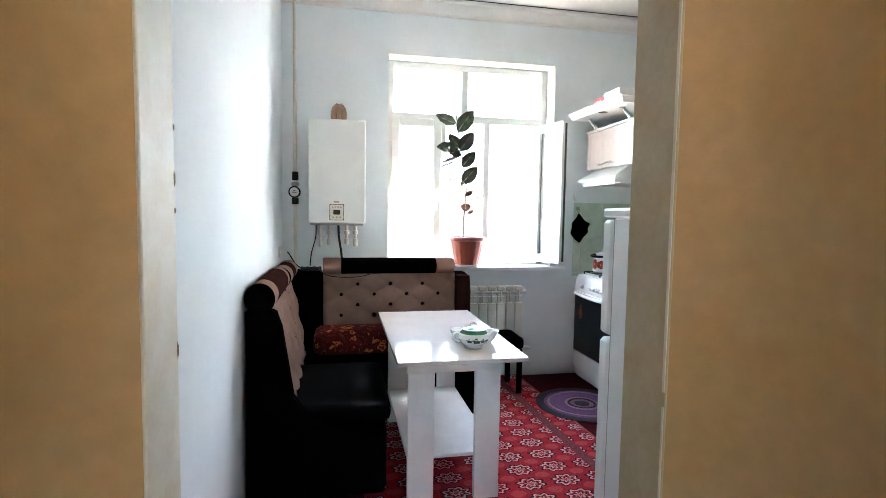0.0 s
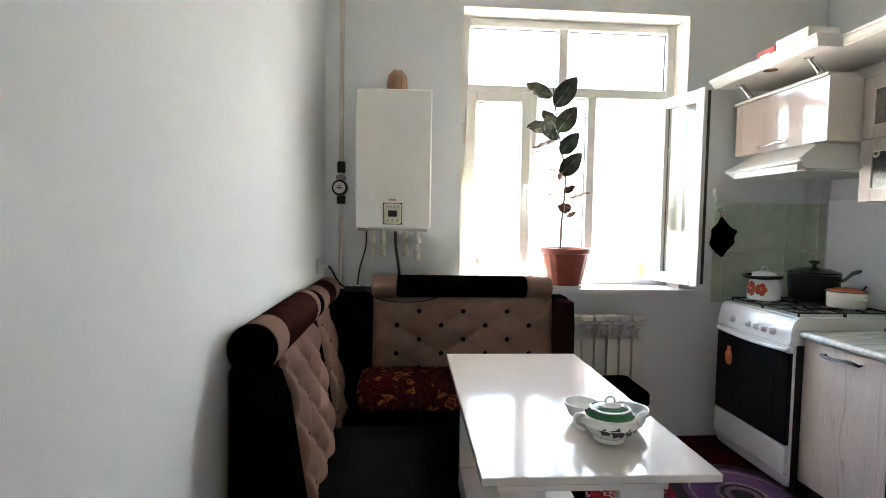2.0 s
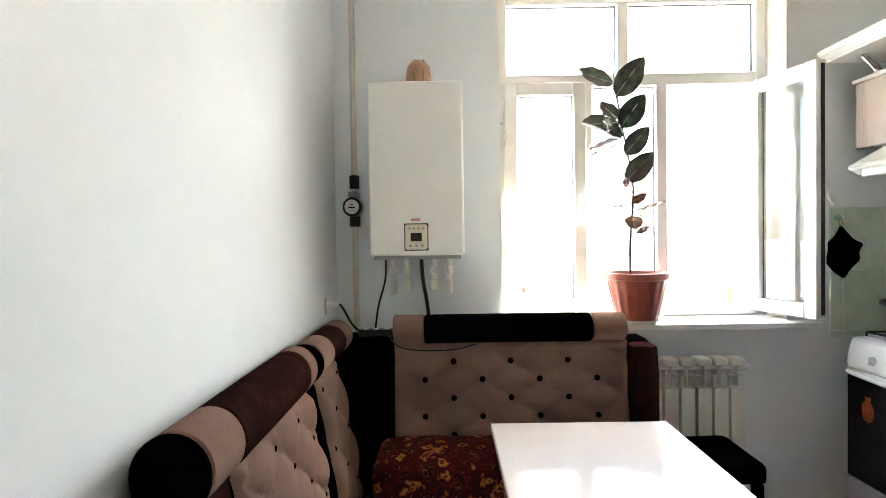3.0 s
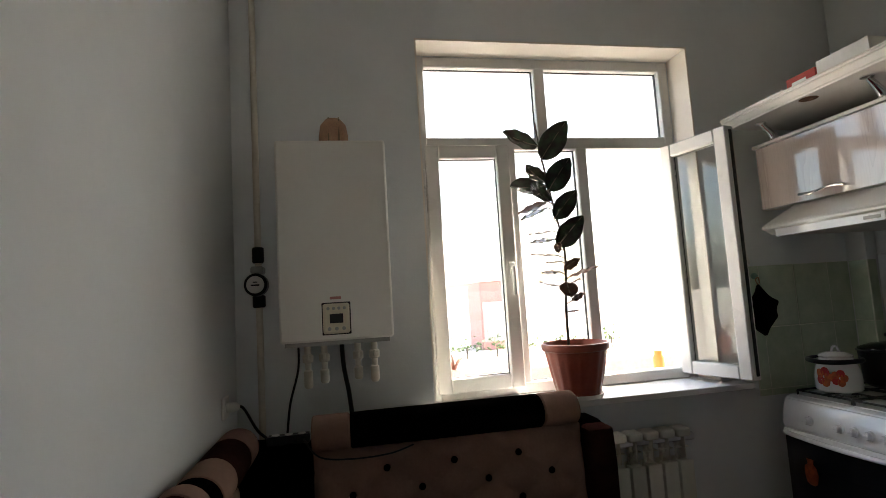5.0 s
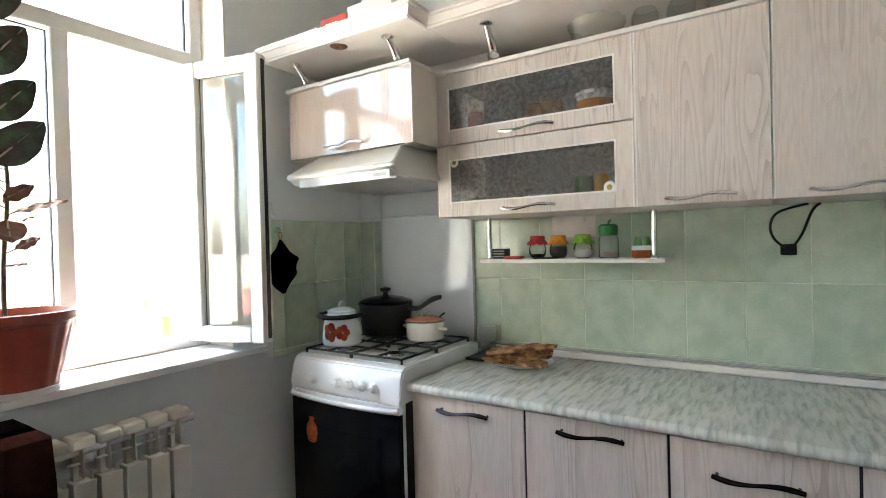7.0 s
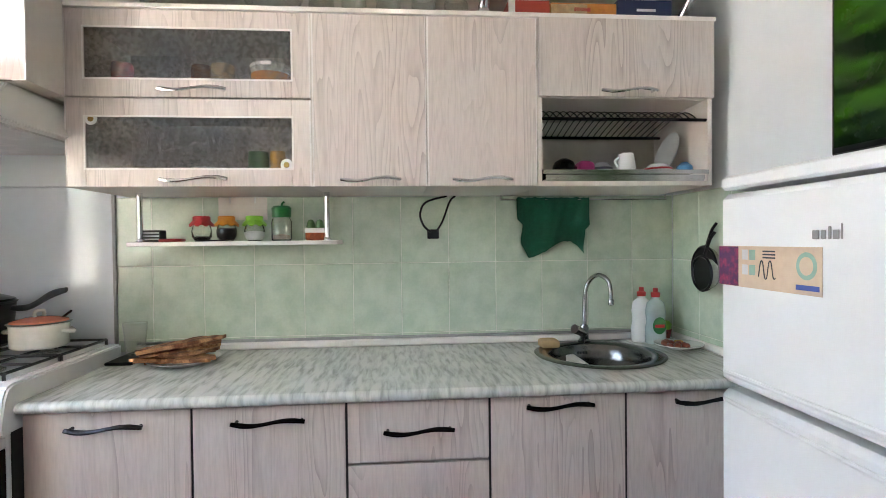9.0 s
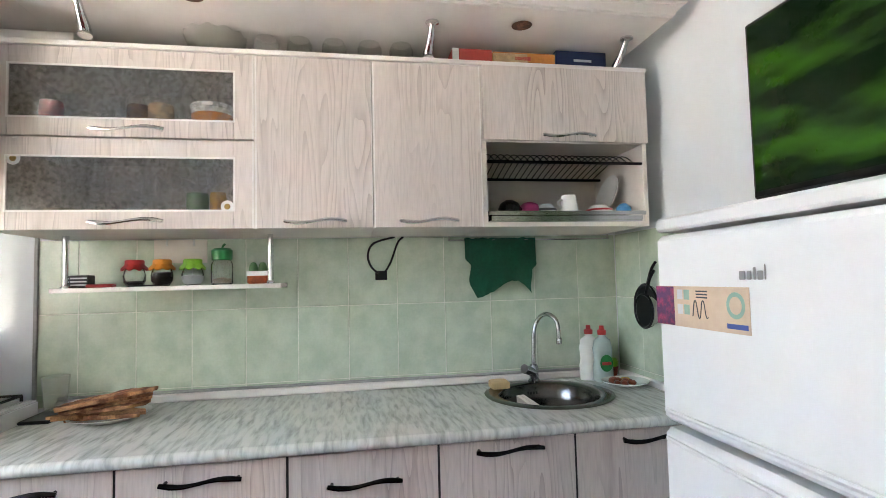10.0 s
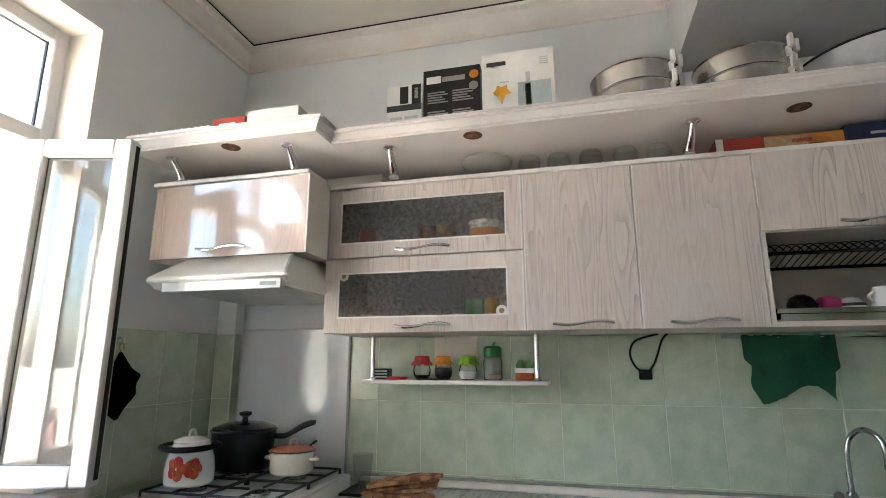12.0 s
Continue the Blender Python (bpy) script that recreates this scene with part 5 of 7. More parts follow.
for x in (RX0 + 0.05, RX1 - 0.05):
    for y in (1.42, 1.76):
        part("foot", lathe([(0.018, 0.0), (0.018, 0.032)], (x, y, 0), 10), "plasticblack", fr)

# ---- television on the end wall ----
# diagonal green bands: a window reflection painted into the screen's dim emission
tm = mat("tv_reflection_glow", (0.006, 0.010, 0.006), 0.08, vary=0.1, spec=0.16)
nt = tm.node_tree
tc, tn = nt.nodes.new("ShaderNodeTexCoord"), nt.nodes.new("ShaderNodeTexNoise")
tmp = nt.nodes.new("ShaderNodeMapping")
tmp.inputs["Scale"].default_value, tmp.inputs["Rotation"].default_value = (1.0, 1, 3.2), (0, radians(-28), 0)
tn.inputs["Scale"].default_value, tn.inputs["Detail"].default_value = 2.2, 4
nt.links.new(tc.outputs["Object"], tmp.inputs[0]), nt.links.new(tmp.outputs[0], tn.inputs[0])
tr_ = nt.nodes.new("ShaderNodeValToRGB")
tr_.color_ramp.elements[0].position, tr_.color_ramp.elements[0].color = 0.47, (0.002, 0.012, 0.0015, 1)
tr_.color_ramp.elements[1].position, tr_.color_ramp.elements[1].color = 0.66, (0.10, 0.34, 0.015, 1)
nt.links.new(tn.outputs[0], tr_.inputs[0]), nt.links.new(tr_.outputs[0], nt.nodes["Principled BSDF"].inputs["Emission Color"])
nt.nodes["Principled BSDF"].inputs["Emission Strength"].default_value = 0.012
M["tvglow"] = tm
tv = thing("television", "black flat television hung on the wall above the fridge", "television", (1.56, 1.49, 1.497))
for nm, bm, mt in (("housing", boxes((-0.45, 0.45, -0.028, 0.0, -0.238, 0.238), bevel=0.006), "plasticblack"), ("screen", boxes((-0.437, 0.437, 0.0, 0.0015, -0.218, 0.226)), "tvglow"), ("back_cover", boxes((-0.26, 0.26, -0.065, -0.027, -0.17, 0.12), bevel=0.015), "plasticblack"), ("wall_mount", boxes((-0.06, 0.06, -0.138, -0.064, -0.1, 0.1), bevel=0.004), "plasticblack")):
    ob = part(nm, bm, mt)
    ob.parent = tv
    ob.matrix_basis = Matrix.Translation((0, 0.012, 0.236)) @ Matrix.Rotation(radians(0.0), 4, "Z")

# ---- boiler ----
boil = thing("boiler", "cream wall-hung gas boiler with a small control panel", "boiler", (0.32, 4.43, 1.31))
part("casing", boxes((0.115, 0.526, 4.108, 4.438, 1.314, 2.066), bevel=0.008), "boiler", boil)
part("bottom_tray", boxes((0.13, 0.51, 4.13, 4.43, 1.298, 1.314)), "plasticgrey", boil)
cp = part("control_panel", boxes((0.270, 0.366, 4.102, 4.110, 1.340, 1.450), bevel=0.006), mat("panel_beige", (0.66, 0.61, 0.47), 0.4, vary=0.03), boil)
part("panel_surround", boxes((0.266, 0.370, 4.106, 4.111, 1.336, 1.454), bevel=0.002), "darkgap", boil, "dark shadow-gap surround")
part("display", boxes((0.294, 0.342, 4.100, 4.102, 1.378, 1.412)), "plasticblack", cp, "dark display")
for k in range(4):
    part("button", lathe([(0.006, 0.0), (0.006, -0.003), (0.0001, -0.004)], (0.289 + k * 0.0195, 4.102, 1.432), 10, axis="y"), "plasticgrey", cp)
for k in range(3):
    part("button", lathe([(0.007, 0.0), (0.007, -0.003), (0.0001, -0.004)], (0.292 + k * 0.026, 4.102, 1.358), 10, axis="y"), "plasticgrey", cp)
part("badge", boxes((0.296, 0.338, 4.107, 4.110, 1.464, 1.476), bevel=0.002), "redpaint", boil, "small red maker's badge")
for x, L_ in ((0.20, 0.17), (0.262, 0.155), (0.392, 0.15), (0.456, 0.165)):
    v = part("valve_pipe", lathe([(0.012, -L_), (0.017, -L_ + 0.008), (0.017, -0.105), (0.011, -0.10), (0.012, -0.075), (0.02, -0.07), (0.021, -0.045), (0.013, -0.04), (0.013, 0.0)], (x, 4.26, 1.30), 14), "pipe", boil, "cream wrapped pipe stub")
    part("valve_lever", boxes((x - 0.006, x + 0.006, 4.225, 4.245, 1.235, 1.262), bevel=0.003), "pipe", v)
hat = thing("flue_wrap", "round tan wrapped flue elbow on top of the boiler", "flue", (0.338, 4.27, 2.062))
part("wrap", lathe([(0.05, 0.0), (0.064, 0.02), (0.066, 0.05), (0.058, 0.085), (0.035, 0.105), (0.0001, 0.11)], (0.338, 4.27, 2.062), 24), "tan", hat)
for s in (-0.02, 0.025):
    part("strap", tube([(0.338 + s, 4.27 - 0.066 * math.cos(k), 2.065 + 0.11 * math.sin(k)) for k in (0.0, 0.4, 0.8, 1.2, 1.57)], 0.003, 6), "chip", hat, "dark strap")
place(hat, (0.332, 4.27, 2.066), (0.9, 0.9, 1.28))
gp = thing("gas_pipe", "cream vertical gas pipe with a round meter", "gas pipe", (-0.03, 4.40, 0.0))
part("pipe", tube([(-0.03, 4.405, 0.0), (-0.03, 4.405, 2.98)], 0.0135, 12), "pipe", gp)
part("coupling", lathe([(0.02, 1.60), (0.024, 1.605), (0.024, 1.66), (0.018, 1.665)], (-0.03, 4.405, 0), 14), "plasticblack", gp, "black pipe coupling")
part("meter_body", lathe([(0.04, 0.0), (0.045, -0.01), (0.045, -0.055), (0.038, -0.062), (0.0001, -0.062)], (-0.03, 4.385, 1.51), 24, axis="y"), "plasticblack", gp)
part("meter_dial", lathe([(0.034, -0.062), (0.034, -0.066), (0.0001, -0.066)], (-0.03, 4.385, 1.51), 24, axis="y"), "pvc", gp, "white round dial")
part("meter_needle", boxes((-0.046, -0.014, 4.3175, 4.319, 1.505, 1.511)), "plasticblack", gp)
part("meter_needle", boxes((-0.038, -0.022, 4.3175, 4.319, 1.518, 1.522)), "plasticblack", gp)
part("meter_bracket", boxes((-0.055, -0.005, 4.36, 4.43, 1.555, 1.585), bevel=0.006), "plasticgrey", gp)
part("coupling", lathe([(0.022, 1.42), (0.026, 1.425), (0.026, 1.465), (0.02, 1.47)], (-0.03, 4.405, 0), 14), "plasticblack", gp, "black pipe coupling")
place(gp, (0.002, 4.40, 0.0), (1, 1, 1.022))
for nm, pts, r in (("hose", [(0.33, 4.27, 1.30), (0.335, 4.28, 1.2), (0.35, 4.30, 1.10), (0.36, 4.33, 1.0)], 0.009), ("power_cable", [(0.165, 4.27, 1.30), (0.16, 4.28, 1.2), (0.13, 4.25, 1.08), (0.125, 4.17, 0.985)], 0.0045), ("extension_cable", [(-0.05, 4.205, 1.095), (-0.03, 4.21, 1.085), (0.02, 4.18, 1.01), (0.07, 4.14, 0.978)], 0.005)):
    tagged(part(nm, tube(pts, r, 8), "plasticblack"), "black cable hanging beside the boiler" if nm != "hose" else "black hose hanging under the boiler", "cable")
so = thing("wall_socket", "white wall socket with a black plug", "socket", (-0.1, 4.15, 1.05))
part("plate", boxes((-0.0995, -0.088, 4.11, 4.19, 1.01, 1.09), bevel=0.004), "pvc", so)
part("plug", lathe([(0.018, 0.0), (0.018, 0.03), (0.008, 0.045)], (-0.088, 4.15, 1.05), 14, axis="x"), "pvc", so)
ps = thing("power_strip", "black power strip lying on the bench corner", "power strip", (0.12, 4.12, 0.94))
part("case", boxes((0.06, 0.21, 4.10, 4.15, 0.941, 0.972), bevel=0.006), "plasticblack", ps)
for k in range(3):
    part("outlet", lathe([(0.014, 0.972), (0.014, 0.974), (0.0001, 0.974)], (0.09 + k * 0.045, 4.125, 0), 14), "pvc", ps, "pale outlet")

place(so, (-0.1, 4.205, 1.095))
place(ps, (0.12, 4.12, 0.964))

# ---- radiator ----
rad = thing("radiator", "white sectional aluminium radiator under the window", "radiator", (1.65, 4.38, 0.2))
nsec, rx0, rx1 = 8, 1.28, 1.905
w = (rx1 - rx0) / nsec
for k in range(nsec):
    x = rx0 + k * w
    bm = boxes((x + 0.0065, x + w - 0.0065, 4.345, 4.353, 0.24, 0.645), (x + 0.0125, x + w - 0.0125, 4.353, 4.412, 0.215, 0.64), (x + 0.004, x + w - 0.004, 4.412, 4.416, 0.215, 0.65), (x + 0.022, x + w - 0.022, 4.385, 4.41, 0.64, 0.76), (x + 0.006, x + w - 0.006, 4.366, 4.39, 0.695, 0.699), bevel=0.002)
    box(bm, x + 0.003, x + w - 0.003, 4.346, 4.42, 0.745, 0.785, 0.008)
    for q in (w / 2 - 0.002,):
        box(bm, x + q, x + q + 0.004, 4.350, 4.41, 0.655, 0.75, 0.001)
    part("section", bm, "radiator", rad)
for z in (0.735, 0.25):
    part("header", tube([(rx0 - 0.02, 4.39, z), (rx1 + 0.03, 4.39, z)], 0.017, 12), "enamel", rad)
part("bracket", boxes((1.4, 1.43, 4.40, 4.479, 0.70, 0.74)), "enamel", rad)
part("bracket", boxes((1.7, 1.73, 4.40, 4.479, 0.70, 0.74)), "enamel", rad)
part("valve", lathe([(0.012, 0.0), (0.02, 0.005), (0.02, 0.03), (0.014, 0.035), (0.014, 0.06)], (rx1 + 0.03, 4.39, 0.25), 14, axis="x"), "alu", rad)
place(rad, (1.595, 4.34, 0.218))
st = thing("stool", "black upholstered stool in front of the radiator", "stool", (1.52, 4.1, 0.0))
part("seat", pillow(1.36, 1.74, 3.96, 4.30, 0.36, 0.45, 0.01, 8, 0.025), "black", st)
for x in (1.39, 1.71):
    for y in (3.99, 4.27):
        part("leg", boxes((x - 0.018, x + 0.018, y - 0.018, y + 0.018, 0.0, 0.362), bevel=0.003), "black", st)

# ---- rubber plant on the sill ----
pc = (1.40, 4.425)
pot = thing("potted_plant", "tall rubber plant in a ribbed terracotta-coloured pot on the sill", "plant", (*pc, 0.961))
part("saucer", lathe([(0.086, 0.9615), (0.104, 0.963), (0.112, 0.982), (0.106, 0.982), (0.098, 0.968), (0.0001, 0.968)], (*pc, 0), 40), "sill", pot, "white saucer")
bm = lathe([(0.088, 0.9685), (0.096, 0.972), (0.113, 1.04), (0.131, 1.12), (0.140, 1.168), (0.150, 1.173), (0.153, 1.183), (0.152, 1.202), (0.145, 1.204), (0.140, 1.19), (0.132, 1.14), (0.0001, 1.14)], (*pc, 0), 72)
for v in bm.verts:
    d = Vector((v.co.x - pc[0], v.co.y - pc[1]))
    if 0.975 < v.co.z < 1.15 and d.length > 0.098:
        a = math.atan2(d.y, d.x)
        k = 1 - 0.06 * max(0, math.cos(a * 18))
        v.co.x, v.co.y = pc[0] + d.x * k, pc[1] + d.y * k
part("pot", bm, "terracotta", pot)
bm = lathe([(0.131, 1.150), (0.06, 1.156), (0.0001, 1.158)], (*pc, 0), 24)
part("soil", bm, "soil", pot)
spine = [(pc[0] - 0.03, pc[1], 1.15), (pc[0] - 0.028, pc[1], 1.35), (pc[0] - 0.016, pc[1], 1.50), (pc[0] - 0.014, pc[1], 1.64), (pc[0] - 0.055, pc[1], 1.86), (pc[0] - 0.085, pc[1], 2.03), (pc[0] - 0.105, pc[1], 2.17)]
part("stem", tube(spine, [0.007, 0.007, 0.0065, 0.006, 0.0055, 0.005, 0.003], 8), "stem", pot)


def leaf(base, tip, width, mt="leaf", face=0.0, depth=0.0, curl=0.15):
    """A leathery pointed leaf with a raised midrib; base and tip as (x, z); face: 0 edge-on from the room, 90 broadside."""
    o = Vector((base[0], pc[1] - 0.005, base[1]))
    e = Vector((tip[0], pc[1] - 0.02 - depth, tip[1]))
    axis = e - o
    length, d = axis.length, axis.normalized()
    s = d.cross(Vector((0, -1, 0))).normalized()
    s = (Matrix.Rotation(radians(90 - face), 3, d) @ s).normalized()
    nn = s.cross(d)
    bm = bmesh.new()
    rows, n_ = [], 14
    for i in range(n_ + 1):
        t = i / n_
        wd = width / 2 * max(0.03, math.sin(math.pi * min(1, t ** 0.85)) ** 0.7)
        c = o + d * (length * t) + nn * (curl * length * (t * t - t))
        rows.append([bm.verts.new(c + s * wd * k + nn * (0.16 * wd * abs(k) ** 1.3 + 0.003 * math.sin(i * 1.3 + k * 3))) for k in (-1, -0.66, -0.33, -0.06, 0.06, 0.33, 0.66, 1)])
    for a, b in zip(rows, rows[1:]):
        for k in range(7):
            bm.faces.new((a[k], a[k + 1], b[k + 1], b[k]))
    r_ = bmesh.ops.extrude_face_region(bm, geom=list(bm.faces))
    for v in r_["geom"]:
        if isinstance(v, bmesh.types.BMVert):
            v.co += nn * 0.0016
    lf = part("leaf", bm, mt, pot)
    pts = [o + d * (length * t) + nn * (curl * length * (t * t - t) + 0.001) for t in (0.0, 0.33, 0.66, 0.97)]
    part("midrib", tube([on_spine(o.z - 0.015)] + pts, [0.003, 0.0032, 0.003, 0.0022, 0.001], 6), "rib", lf)
    return lf


def on_spine(z):
    for a, b in zip(spine, spine[1:]):
        if a[2] <= z <= b[2]:
            t = (z - a[2]) / (b[2] - a[2])
            return Vector(a).lerp(Vector(b), t)
    return Vector(spine[-1])


leaf((1.292, 2.109), (1.115, 2.165), 0.115, "leaf", 60, 0.02), leaf((1.306, 2.046), (1.42, 2.21), 0.125, "leaf", 80, 0.05), leaf((1.324, 2.089), (1.45, 2.21), 0.08, "leafback", 55, -0.06)
leaf((1.32, 1.92), (1.125, 1.91), 0.12, "leaf", 55, 0.04), leaf((1.32, 1.902), (1.21, 1.855), 0.12, "leaf", 70, 0.10), leaf((1.314, 1.936), (1.24, 2.03), 0.10, "leaf", 65, -0.05), leaf((1.329, 1.897), (1.425, 2.04), 0.12, "leaf", 80, 0.04)
leaf((1.314, 1.819), (1.172, 1.76), 0.10, "leaf", 12, 0.02), leaf((1.319, 1.847), (1.185, 1.80), 0.09, "leafback", 22, -0.05), leaf((1.348, 1.768), (1.448, 1.89), 0.105, "leaf", 75, 0.03), leaf((1.336, 1.711), (1.233, 1.705), 0.07, "leafback", 6, -0.06)
leaf((1.346, 1.674), (1.215, 1.658), 0.09, "leaf", 16, 0.0), leaf((1.354, 1.638), (1.465, 1.77), 0.115, "leaf", 78, 0.04), leaf((1.339, 1.60), (1.225, 1.61), 0.06, "leafback", 6, -0.03), leaf((1.350, 1.66), (1.345, 1.605), 0.04, "leafback", 40, 0.02)
leaf((1.375, 1.535), (1.437, 1.58), 0.055, "leafback", 60, 0.03), leaf((1.352, 1.523), (1.258, 1.521), 0.05, "leafback", 22, 0.0), leaf((1.40, 1.50), (1.529, 1.54), 0.05, "leafback", 25, 0.02), leaf((1.355, 1.456), (1.245, 1.482), 0.045, "leafback", 10, 0.0)
leaf((1.383, 1.475), (1.372, 1.405), 0.085, "leafback", 75, 0.05), leaf((1.40, 1.39), (1.452, 1.425), 0.042, "leafback", 55, 0.02), leaf((1.385, 1.46), (1.445, 1.487), 0.035, "leafback", 12, 0.0), leaf((1.365, 1.57), (1.285, 1.567), 0.03, "leafback", 10, 0.0), leaf((1.375, 1.34), (1.425, 1.345), 0.02, "leafback", 14, 0.0)
part("bud", tube([spine[-1], (pc[0] - 0.108, pc[1], 2.21), (pc[0] - 0.112, pc[1], 2.235)], [0.004, 0.004, 0.001], 8), "leafback", pot)

place(pot, (1.376, 4.415, 0.961), (1.0, 1.0, 1.017))

# ---- small things on the table ----
def extra(key, *a, **k):
    M[key] = mat(key, *a, **k)


extra("red_lid", (0.45, 0.02, 0.02), 0.35), extra("orange_lid", (0.62, 0.22, 0.02), 0.4), extra("lime_lid", (0.25, 0.52, 0.04), 0.4), extra("bottle_green", (0.01, 0.16, 0.035), 0.3)
extra("white_salt", (0.80, 0.80, 0.78), 0.9, bump=0.4, bscale=400), extra("dark_jam", (0.02, 0.008, 0.012), 0.3), extra("beige_grain", (0.55, 0.47, 0.35), 0.9, bump=0.5, bscale=300)
extra("bread", (0.46, 0.235, 0.11), 0.85, vary=0.22, scale=22, bump=0.6, bscale=60, second=(0.15, 0.055, 0.022), mix=(0.42, 0.6)), extra("crumb", (0.62, 0.42, 0.24), 0.9, vary=0.12, scale=40, bump=0.5)
extra("green_cloth", (0.008, 0.105, 0.058), 0.95, vary=0.12, scale=10, bump=0.5, bscale=350), extra("sponge", (0.62, 0.42, 0.22), 0.95, bump=0.8, bscale=220), extra("blue_plastic", (0.05, 0.22, 0.45), 0.35)
extra("magenta", (0.40, 0.03, 0.14), 0.6), extra("meat", (0.10, 0.02, 0.012), 0.4, vary=0.25, scale=50, bump=0.6, bscale=80, second=(0.25, 0.05, 0.02)), extra("pasta", (0.62, 0.36, 0.08), 0.5, vary=0.2, scale=60)
extra("orange_print", (0.55, 0.12, 0.03), 0.5, vary=0.2, scale=40), extra("yellow_card", (0.70, 0.36, 0.05), 0.6), extra("red_card", (0.52, 0.08, 0.06), 0.6), extra("orange_card", (0.66, 0.26, 0.06), 0.6, vary=0.1, scale=8), extra("navy_card", (0.012, 0.02, 0.07), 0.5), extra("white_card", (0.88, 0.87, 0.84), 0.5), extra("black_card", (0.014, 0.013, 0.013), 0.4), extra("grey_ink", (0.30, 0.29, 0.28), 0.6), extra("soft_grey_ink", (0.60, 0.60, 0.61), 0.6)
extra("pale_aqua", (0.50, 0.60, 0.60), 0.4), extra("leaf_green", (0.10, 0.22, 0.07), 0.5), extra("egg_yellow", (0.75, 0.36, 0.03), 0.5), extra("sticker_tan", (0.62, 0.47, 0.34), 0.5, vary=0.05), extra("berry", (0.30, 0.04, 0.10), 0.5, vary=0.35, scale=60, second=(0.09, 0.03, 0.09)), extra("teal_ink", (0.27, 0.42, 0.34), 0.5), extra("blue_ink", (0.06, 0.10, 0.35), 0.5), extra("ink", (0.05, 0.05, 0.055), 0.5), extra("detergent", (0.62, 0.74, 0.72), 0.2, trans=0.3), extra("salmon_lid", (0.62, 0.20, 0.12), 0.25, coat=0.4), extra("pot_cream", (0.76, 0.72, 0.64), 0.15, coat=0.5), extra("black_pan", (0.012, 0.012, 0.013), 0.4, bump=0.1), extra("gold_card", (0.35, 0.22, 0.05), 0.4)
TT = 0.7305

tu = thing("teapot", "white china teapot with a green lid and hunting scene", "teapot", (1.03, 2.70, TT))
prof = [(0.05, TT), (0.052, TT + 0.006), (0.045, TT + 0.014), (0.075, TT + 0.035), (0.094, TT + 0.065), (0.088, TT + 0.088), (0.072, TT + 0.098), (0.066, TT + 0.094), (0.06, TT + 0.06), (0.0001, TT + 0.05)]
part("bowl", lathe(prof, (1.03, 2.70, 0), 40), "china", tu)
part("lid_band", lathe([(0.080, TT + 0.0945), (0.072, TT + 0.1), (0.066, TT + 0.113), (0.0001, TT + 0.113)], (1.03, 2.70, 0), 40), "green", tu, "green glazed shoulder")
lid = part("lid", lathe([(0.060, TT + 0.1135), (0.066, TT + 0.116), (0.066, TT + 0.119), (0.060, TT + 0.1205), (0.0001, TT + 0.1205)], (1.03, 2.70, 0), 36), "china", tu, "green and white domed lid")
part("lid_ring", lathe([(0.059, TT + 0.1208), (0.050, TT + 0.125), (0.036, TT + 0.1285), (0.0001, TT + 0.1285)], (1.03, 2.70, 0), 36), "green", lid, "green glazed ring")
part("lid_centre", lathe([(0.037, TT + 0.1288), (0.025, TT + 0.133), (0.012, TT + 0.139), (0.0001, TT + 0.14)], (1.03, 2.70, 0), 28), "china", lid)
part("knob", tube([(1.018, 2.70, TT + 0.134), (1.015, 2.70, TT + 0.149), (1.03, 2.70, TT + 0.159), (1.045, 2.70, TT + 0.149), (1.042, 2.70, TT + 0.134)], 0.005, 10), "china", lid, "white ring knob")
part("handle", tube([(0.955, 2.70, TT + 0.082), (0.93, 2.70, TT + 0.096), (0.912, 2.70, TT + 0.085), (0.915, 2.70, TT + 0.055), (0.945, 2.70, TT + 0.035)], 0.0065, 10), "china", tu)
part("spout", tube([(1.09, 2.70, TT + 0.045), (1.125, 2.70, TT + 0.06), (1.145, 2.70, TT + 0.088), (1.163, 2.70, TT + 0.094)], [0.026, 0.02, 0.014, 0.010], 14), "china", tu)
for k, (a, w, h) in enumerate(((-120, 0.02, 0.018), (-95, 0.028, 0.026), (-70, 0.018, 0.02), (-50, 0.02, 0.012))):
    bm = bmesh.new()
    n_ = 9
    cc = [bm.verts.new((0, 0, 0)) for _ in range(n_)]
    for i, v in enumerate(cc):
        ang_ = 2 * math.pi * i / n_
        rr_ = (1.0, 0.5, 0.9, 0.6, 1.0, 0.55, 0.85, 0.5, 0.95)[i]
        az = radians(a) + math.cos(ang_) * w * rr_ / 0.094
        zz = TT + 0.058 + math.sin(ang_) * h * rr_
        rad_ = 0.0885 + 0.006 * min(1, max(-1, (zz - TT - 0.05) / 0.02)) + 0.0005
        v.co = Vector((1.03 + rad_ * math.cos(az), 2.70 + rad_ * math.sin(az), zz))
    bm.faces.new(cc)
    part("painted_motif", bm, "ink", tu, "dark painted hunting motif", False)
place(tu, (1.0, 2.722, TT), (0.88, 0.84, 0.80))
for i, (x, y) in enumerate(((0.968, 2.865), (1.10, 2.815))):
    c = thing("bowl", "white china bowl behind the teapot", "bowl", (x, y, TT), "bowls on the table")
    part("shell", lathe([(0.024, TT), (0.025, TT + 0.006), (0.04, TT + 0.02), (0.055, TT + 0.05), (0.058, TT + 0.06), (0.055, TT + 0.06), (0.05, TT + 0.045), (0.03, TT + 0.014), (0.0001, TT + 0.01)], (x, y, 0), 36), "china", c)

